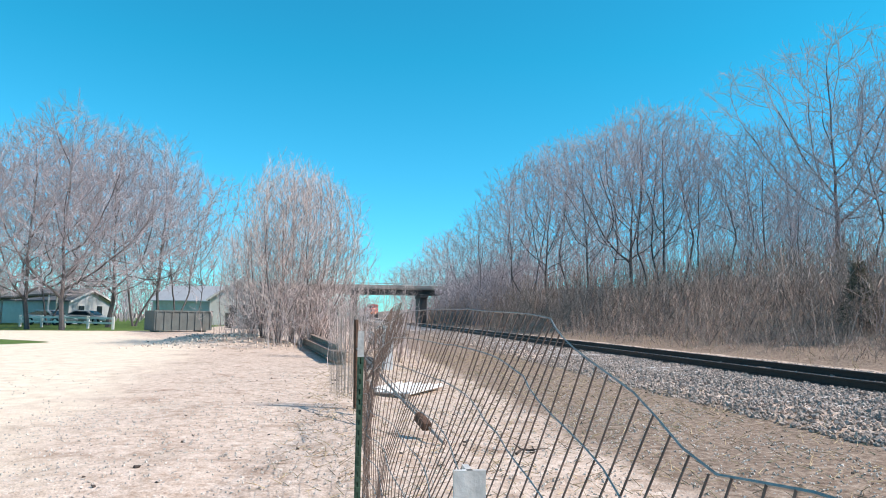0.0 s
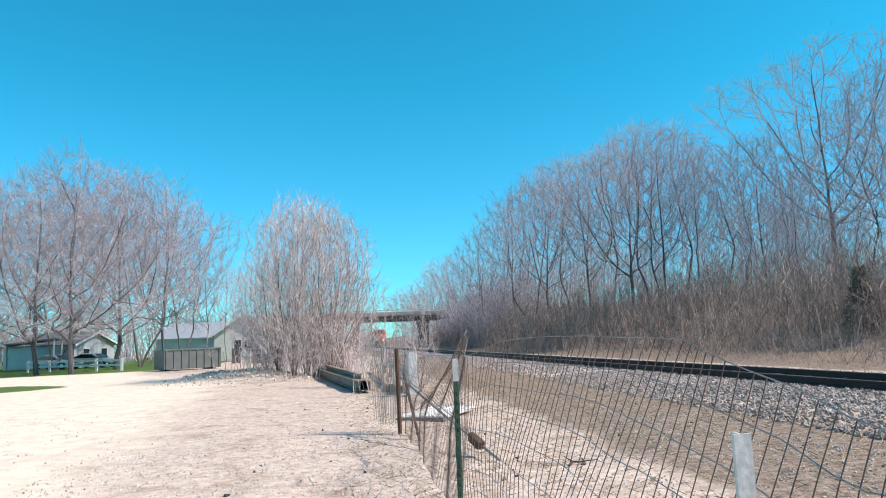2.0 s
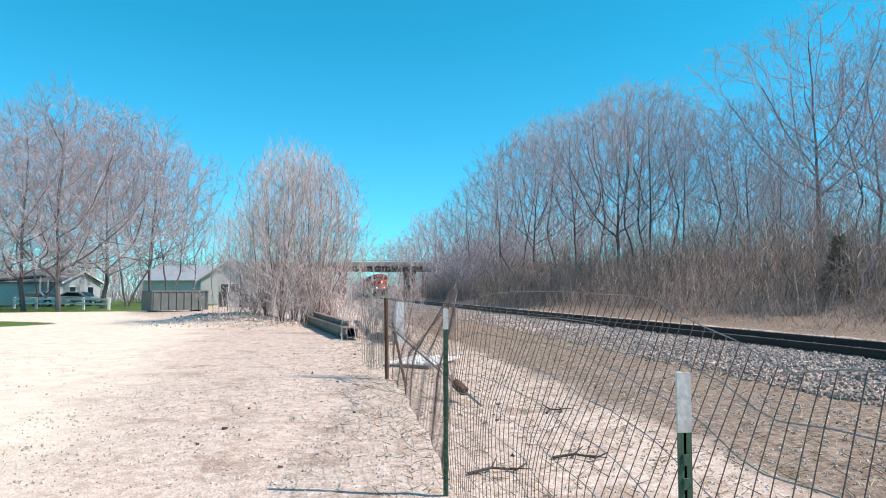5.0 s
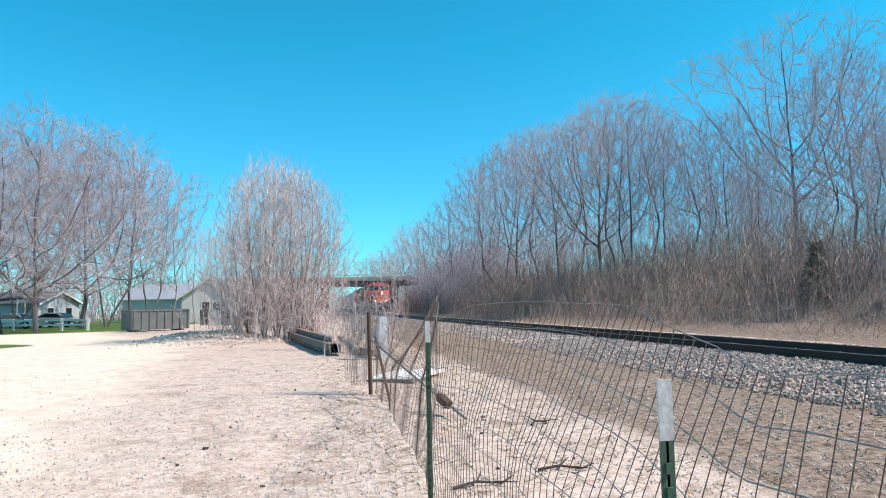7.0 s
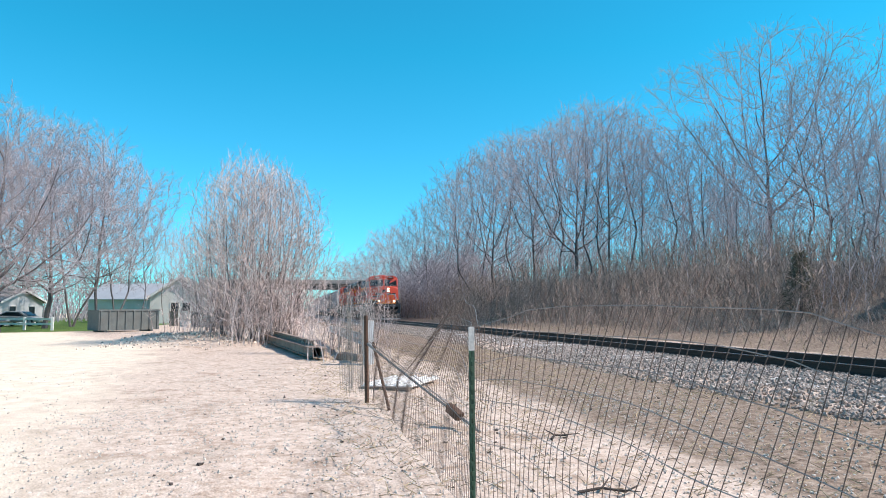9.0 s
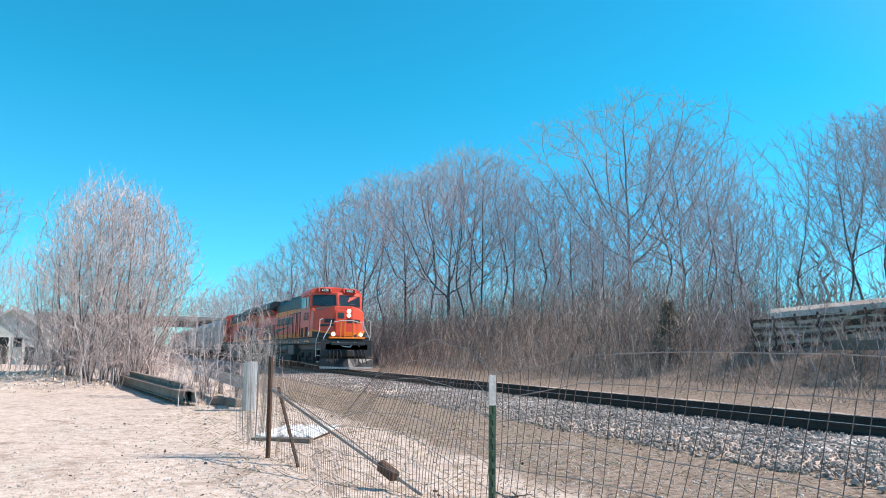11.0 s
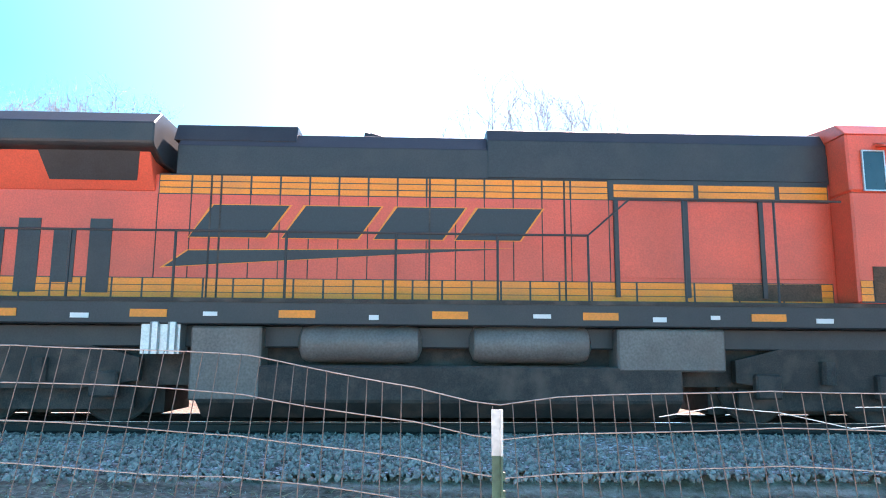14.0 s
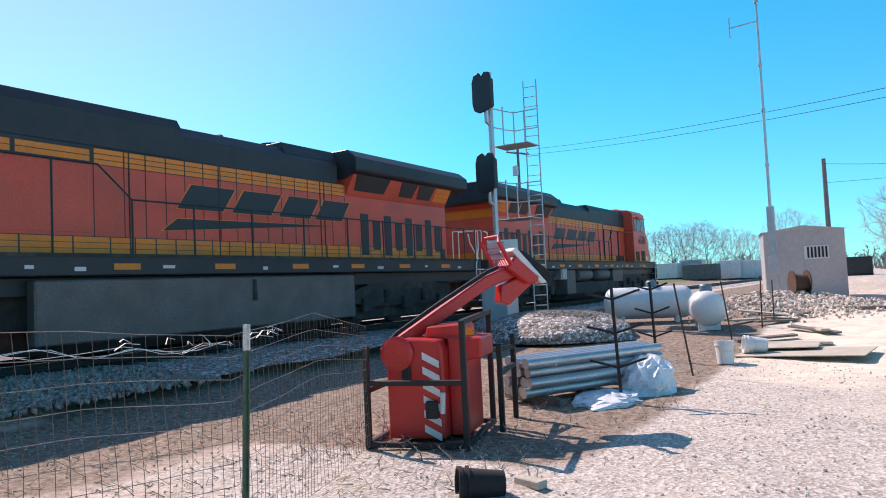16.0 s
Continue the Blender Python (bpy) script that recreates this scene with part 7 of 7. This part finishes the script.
# ---- buildings and vehicles ----
def grain_bin(x, y, d, h, label="grey corrugated steel grain bin with a cone roof", wall=None, roof=None, ribs=14):
    z = gz(x, y)
    r = empty("grain_bin", label, "grain bin", pose(x, y, z), "grain bins")
    prof = []
    for k in range(int(h / 0.25)):
        prof += [(d / 2, k * 0.25), (d / 2 + 0.04, k * 0.25 + 0.125)]
    part("wall", Geo().lathe([(d / 2 - 0.05, 0)] + prof + [(d / 2, h)], None, 28), wall or M["binsteel"], r, smooth=False)
    part("roof", Geo().lathe([(d / 2 + 0.12, h), (0.5, h + d * 0.26), (0.35, h + d * 0.3)], None, 28), roof or M["metalroof"], r)
    for k in range(ribs):
        a = 2 * math.pi * k / ribs
        part("roof_rib", Geo().rod([((d / 2 + 0.1) * math.cos(a), (d / 2 + 0.1) * math.sin(a), h + 0.03), (0.5 * math.cos(a), 0.5 * math.sin(a), h + d * 0.26 + 0.03)], 0.04, 4), M["galv"], r)
    return r


grain_bin(19.3, -56.5, 5.2, 3.6)
grain_bin(39.4, -41.3, 6.0, 6.4)
grain_bin(21.9, -16.0, 9.0, 4.5, "large pale corrugated grain bin with a white ribbed cone roof", M["siding"], M["white"], 40)


def house(name, x, y, turn, w, l, eave, ridge, wall_m, roof_m, label, windows=(), door=None):
    """Gabled house, gable towards -y before turning."""
    z = gz(x, y)
    r = empty(name, label, "house", pose(x, y, z, 0, 0, turn))
    part("wall", Geo().prism([(-w / 2, -0.3), (w / 2, -0.3), (w / 2, eave), (0, ridge - 0.1), (-w / 2, eave)], 0, l, "y"), wall_m, r)
    for sx in (-1, 1):
        o = 0.35
        k = (ridge - eave) / (w / 2)
        part("roof", Geo().prism([(0, ridge), (sx * (w / 2 + o), eave - o * k), (sx * (w / 2 + o), eave - o * k + 0.14), (0, ridge + 0.14)], -0.4, l + 0.4, "y"), roof_m, r)
        part("barge_board", Geo().beam((0, -0.42, ridge), (sx * (w / 2 + o), -0.42, eave - o * k), 0.05, 0.2), M["white"], r)
    for x0, z0, ww, hh in windows:
        wd = part("window", Geo().box(x0 - ww / 2, x0 + ww / 2, -0.03, 0.02, z0, z0 + hh), M["glass"], r, "dark window pane")
        f = Geo()
        for q in ((x0 - ww / 2 - 0.08, x0 - ww / 2, z0 - 0.08, z0 + hh + 0.08), (x0 + ww / 2, x0 + ww / 2 + 0.08, z0 - 0.08, z0 + hh + 0.08), (x0 - ww / 2, x0 + ww / 2, z0 + hh, z0 + hh + 0.08), (x0 - ww / 2, x0 + ww / 2, z0 - 0.08, z0)):
            f.box(q[0], q[1], -0.05, 0.0, q[2], q[3])
        part("window_frame", f, M["white"], wd)
    if door:
        part("door", Geo().box(door - 0.5, door + 0.5, -0.04, 0.0, 0, 2.05), M["white"], r, bevel=0.01)
    return r


house("white_house", -11.2, 84, 0, 6.4, 10, 3.0, 5.2, M["siding"], M["roof"], "white sided house with a low grey gable", ((-0.6, 1.0, 0.8, 1.3), (0.6, 1.0, 0.8, 1.3)), 2.0)
house("long_shed", -13, 97, 76, 9, 9.5, 2.9, 4.8, M["siding"], M["metalroof"], "long white shed behind the yard trees")
house("white_garage", -33.5, 69, 30, 6, 7, 2.4, 3.9, M["siding"], M["roof"], "white garage with a grey shingle roof", (), 0.8)
house("grey_house", -26.5, 82, 74, 7, 8, 2.4, 3.6, M["aluminium"], M["roof"], "low grey house behind parked cars", ((-1.5, 1.0, 1.0, 0.9), (1.6, 1.0, 1.0, 0.9)))
house("dark_barn", 58.5, 18.0, 80, 4.2, 4.6, 5.8, 6.2, M["hopper"], M["roof"], "dark weathered barn with a flat roof beyond the field")
house("far_house", 73, 17.5, 80, 8, 9, 2.6, 5.0, M["siding"], M["roof"], "white house with a grey roof beyond the field", ((0, 1.0, 1.0, 1.0),))


def carport():
    r = empty("carport", "open dark carport on thin posts beside the garage", "carport", pose(-30, 74.5, gz(-30, 74), 0, 0, 12))
    part("roof", Geo().prism([(-2.6, 2.3), (2.6, 2.9), (2.6, 3.05), (-2.6, 2.45)], -2.5, 2.5, "y"), M["roof"], r)
    for x0 in (-2.4, 2.4):
        for y0 in (-2.3, 2.3):
            part("post", Geo().box(x0 - 0.06, x0 + 0.06, y0 - 0.06, y0 + 0.06, 0, 2.4 if x0 < 0 else 2.85), M["white"], r)
    return r


carport()


def car(name, x, y, turn, paint, label, pickup=False):
    """Car or pickup: y runs back from the front bumper."""
    r = empty(name, label, "truck" if pickup else "car", pose(x, y, gz(x, y), 0, 0, turn), "parked vehicles")
    w = 0.98 if pickup else 0.88
    hz = 1.15 if pickup else 0.92
    side = [(0, 0.45), (0.05, hz - 0.15), (1.3, hz), (5.4, hz), (5.5, 0.5), (4.9, 0.42), (0.5, 0.38)] if pickup else [(0, 0.4), (0.05, 0.7), (1.1, 0.88), (4.2, 0.95), (4.5, 0.85), (4.5, 0.4)]
    part("body", Geo().prism(side, -w, w), paint, r, bevel=0.06)
    cab = [(1.5, hz), (2.15, hz + 0.68), (3.55, hz + 0.7), (3.75, hz)] if pickup else [(1.1, 0.88), (1.9, 1.4), (3.2, 1.42), (4.0, 0.94)]
    part("cab", Geo().prism(cab, -w * 0.86, w * 0.86), paint, r, bevel=0.05)
    (f0, z0), (f1, z1), (b1, z2), (b0, z3) = cab
    part("windscreen", Geo().add([(-w * 0.74, f0 + 0.06, z0 + 0.07), (w * 0.74, f0 + 0.06, z0 + 0.07), (w * 0.7, f1 - 0.06, z1 - 0.07), (-w * 0.7, f1 - 0.06, z1 - 0.07)], [(0, 1, 2, 3)]), M["glass"], r).location = (0, -0.06, 0.03)
    part("rear_window", Geo().add([(-w * 0.74, b0 - 0.03, z3 + 0.08), (w * 0.74, b0 - 0.03, z3 + 0.08), (w * 0.7, b1 + 0.04, z2 - 0.07), (-w * 0.7, b1 + 0.04, z2 - 0.07)], [(3, 2, 1, 0)]), M["glass"], r).location = (0, 0.06, 0.02)
    for sx in (-1, 1):
        part("side_glass", Geo().prism([(f0 + 0.35, z0 + 0.06), (f1 + 0.08, z1 - 0.1), (b1 - 0.08, z2 - 0.1), (b0 - 0.15, z3 + 0.06)], sx * w * 0.865, sx * w * 0.87), M["glass"], r)
        part("headlight", Geo().box(sx * 0.7 - 0.16, sx * 0.7 + 0.16, -0.02, 0.1, hz - 0.36, hz - 0.18), M["white"], r, bevel=0.02)
        part("mirror", Geo().box(sx * (w + 0.12) - 0.1, sx * (w + 0.12) + 0.1, f0 + 0.4, f0 + 0.5, hz + 0.05, hz + 0.25), M["black"], r, bevel=0.02)
    part("grille", Geo().box(-0.5, 0.5, -0.03, 0.05, 0.62, hz - 0.2), M["black"], r, bevel=0.02)
    part("bumper", Geo().box(-w, w, -0.12, 0.1, 0.42, 0.6), M["chrome"], r, bevel=0.03)
    for yy in ((0.95, 4.4) if pickup else (0.85, 3.6)):
        for sx in (-1, 1):
            t = part("wheel", Geo().lathe([(0.2, -0.11), (0.36, -0.11), (0.38, 0), (0.36, 0.11), (0.2, 0.11)], pose(sx * (w - 0.06), yy, 0.38, 0, 90, 0), 18), M["rubber"], r)
            part("rim", Geo().lathe([(0.2, -0.115), (0.2, 0.115)], pose(sx * (w - 0.06), yy, 0.38, 0, 90, 0), 12), M["chrome"], t)
    return r


car("pickup_truck", 33.8, 7.6, -65, M["red"], "red pickup truck parked on the grass beyond the track", True)
car("pickup_truck", 35.6, 11.2, -65, M["tank"], "older white pickup truck parked beyond the track", True)
car("parked_car", -24.5, 71, 70, M["aluminium"], "silver car parked behind the white rail fence")
car("parked_car", -22.0, 74, 75, M["hopper"], "grey car parked under the trees")


def rail_fence():
    r = empty("rail_fence", "low white two-rail wooden fence on the lawn", "fence")
    a, b = Vector((-25.6, 63.3, 0)), Vector((-16.2, 56.2, 0))
    for k in range(5):
        p_ = a.lerp(b, k / 4)
        part("post", Geo().box(p_.x - 0.08, p_.x + 0.08, p_.y - 0.08, p_.y + 0.08, gz(p_.x, p_.y) - 0.1, gz(p_.x, p_.y) + 0.95), M["white"], r)
    for h in (0.45, 0.8):
        for k in range(4):
            p0, p1 = a.lerp(b, k / 4), a.lerp(b, (k + 1) / 4)
            part("rail", Geo().beam((p0.x, p0.y, gz(p0.x, p0.y) + h), (p1.x, p1.y, gz(p1.x, p1.y) + h), 0.05, 0.14), M["white"], r)
    return r


rail_fence()


def skip(x, y, turn):
    r = empty("steel_skip", "dark green steel dumpster at the edge of the lawn", "dumpster", pose(x, y, gz(x, y), 0, 0, turn))
    part("body", Geo().box(-1.95, 1.95, -0.06, 0.06, 0.1, 1.4).box(-1.95, 1.95, 1.74, 1.86, 0.1, 1.4).box(-1.95, -1.83, 0.06, 1.74, 0.1, 1.4).box(1.83, 1.95, 0.06, 1.74, 0.1, 1.4).box(-1.83, 1.83, 0.06, 1.74, 0.1, 0.2), M["dumpster"], r)
    for k in range(8):
        part("rib", Geo().box(-1.85 + k * 0.52, -1.77 + k * 0.52, -0.12, -0.06, 0.1, 1.35), M["dumpster"], r)
    part("top_rim", Geo().box(-2.0, 2.0, -0.12, -0.06, 1.34, 1.44), M["dumpster"], r)
    for x in (-1.5, 1.5):
        part("skid", Geo().box(x - 0.1, x + 0.1, 0.0, 1.8, 0, 0.1), M["dumpster"], r)
    return r


skip(-10.0, 50.6, 33)
for k in range(5):
    x, y = -9.4 + k * 1.0, 66 - k * 0.8
    part("board_fence_panel", Geo().box(-0.5, 0.5, -0.02, 0.02, 0, 1.35, 0, pose(x, y, gz(x, y), 0, 0, -38)), M["siding"] if k % 2 else M["wood"], None, "pale weathered board fence panel by the house", category="fence panel", group="board fence panels")


def shipping_box(x, y, w, h, l, material, label, name="storage_container", turn=0):
    r = empty(name, label, "container", pose(x, y, gz(x, y), 0, 0, turn), "containers beyond the yard")
    part("body", Geo().box(-w / 2, w / 2, -l / 2, l / 2, 0.2, h), material, r, bevel=0.04)
    for k in range(int(w / 0.6)):
        part("rib", Geo().box(-w / 2 + 0.3 + k * 0.6, -w / 2 + 0.4 + k * 0.6, l / 2, l / 2 + 0.05, 0.3, h - 0.1), material, r)
    part("skid", Geo().box(-w / 2, w / 2, -l / 2, l / 2, 0, 0.2), M["frame"], r)
    return r


shipping_box(24, -105, 3.4, 2.4, 3, M["tank"], "white storage container in the far yard")
shipping_box(21, -108, 3.2, 2.9, 3, M["hopper"], "grey storage container in the far yard")
shipping_box(18.6, -102, 4.6, 2.3, 3, M["dumpster"], "dark green container in the far yard", "green_container")
shipping_box(15.6, -107, 3.0, 2.8, 3, M["tank"], "white storage container in the far yard")
shipping_box(12.6, -109, 4.0, 2.8, 3, M["tank"], "white storage container in the far yard")
shipping_box(-0.6, -100, 2.8, 2.3, 4, M["black"], "dark freight wagon on the far siding", "far_wagon")


def red_wagon():
    r = empty("farm_wagon", "red ribbed metal wagon on wheels beside the drive", "wagon", pose(-7.3, -24.5, gz(-6.5, -24), 0, 0, 4))
    part("body", Geo().box(-1.3, 1.3, -3.4, 3.4, 0.75, 3.3), M["redbarn"], r, bevel=0.02)
    for k in range(20):
        part("rib", Geo().box(1.3, 1.34, -3.25 + k * 0.34, -3.17 + k * 0.34, 0.8, 3.25), M["redbarn"], r)
    for k in range(8):
        part("end_rib", Geo().box(-1.2 + k * 0.34, -1.12 + k * 0.34, 3.4, 3.44, 0.8, 3.25), M["redbarn"], r)
    part("roof_edge", Geo().prism([(-1.36, 3.3), (0, 3.55), (1.36, 3.3)], -3.45, 3.45, "y"), M["metalroof"], r)
    part("chassis", Geo().box(-0.9, 0.9, -3.3, 3.6, 0.55, 0.75), M["frame"], r)
    for y0 in (-2.2, 2.2):
        for x0 in (-1.0, 1.0):
            part("wheel", Geo().lathe([(0.15, -0.12), (0.38, -0.12), (0.4, 0), (0.38, 0.12), (0.15, 0.12)], pose(x0, y0, 0.4, 0, 90, 0), 16), M["rubber"], r)
    return r


red_wagon()


def old_trailer():
    """A derelict slat-sided trailer with a rusting rounded roof, up on the bank."""
    a, b = Vector((20.7, 21.6, 0)), Vector((24.7, 15.7, 0))
    z = 1.7
    r = empty("old_trailer", "derelict slat-sided livestock trailer with a rusting pale roof", "trailer", pose(a.x, a.y, z, 0, -5, math.degrees(math.atan2(b.y - a.y, b.x - a.x))))
    ln = (b - a).length
    for k in range(6):
        part("side_plank", Geo().box(0.2, ln * 0.72, -0.03, 0.03, 0.25 + k * 0.17, 0.36 + k * 0.17), M["rust"] if k % 2 else M["plywood"], r)
        part("side_plank", Geo().box(0.2, ln * 0.72, 2.0, 2.06, 0.25 + k * 0.17, 0.36 + k * 0.17), M["wood"], r)
    for k in range(26):
        x0, zk = random.uniform(0.1, ln * 0.7), random.uniform(0.15, 1.25)
        part("broken_slat", Geo().beam((x0, -0.06, zk), (x0 + random.uniform(0.3, 1.3), -0.08, zk + random.uniform(-0.15, 0.12)), 0.03, 0.07), M["plywood"] if k % 3 else M["rust"], r)
    for k in range(8):
        part("stake", Geo().box(0.2 + k * 0.75, 0.28 + k * 0.75, -0.07, -0.03, 0.0, 1.3), M["rust"], r)
    q = [(-0.05, 1.2), (0.1, 1.42), (0.5, 1.58), (1.0, 1.63), (1.5, 1.58), (1.95, 1.42), (2.1, 1.2)]
    part("roof", Geo().prism(q, 0.9, ln * 0.98, "x"), M["rustroof"], r, "pale rusting curved roof")
    part("rust_panel", Geo().box(ln * 0.72, ln * 0.98, -0.02, 2.05, 0.4, 1.2), M["rust"], r)
    part("bed", Geo().box(0, ln, 0, 2.05, 0.0, 0.2), M["rust"], r, bevel=0.02)
    for x0 in (1.5, 5.6):
        part("wheel", Geo().lathe([(0.15, -0.1), (0.4, -0.1), (0.4, 0.1), (0.15, 0.1)], pose(x0, 0.2, -0.1, 90, 0, 0), 14), M["rubber"], r)
    return r


old_trailer()


def timber_barrier():
    r = empty("timber_barrier", "old dark timber barrier in front of the trailer", "barrier")
    part("rail", Geo().beam((19.5, 17.2, 1.95), (19.7, 13.7, 1.95), 0.1, 0.3), M["wood"], r)
    for y in (14.2, 16.6):
        part("post", Geo().box(19.75, 20.0, y - 0.12, y + 0.12, 0.6, 2.2), M["wood"], r, bevel=0.01)
    return r


timber_barrier()


# ---- movement ----
def train_y(t):
    """Place of the leading front plate along the line."""
    return 229.76 - 18.0505 * t + 0.06858 * t * t


def motions():
    times = [k * 1.0 for k in range(17)]
    walk(LEAD, [(t, pose(TRACK_X, train_y(t), RAIL_Z)) for t in times])
    walk(SECOND, [(t, pose(TRACK_X, train_y(t) + 43.9, RAIL_Z, 0, 0, 180)) for t in times])
    for k, car in enumerate(CARS):
        walk(car, [(t, pose(TRACK_X, train_y(t) + 44.7 + 17.8 * k, RAIL_Z)) for t in times])


motions()
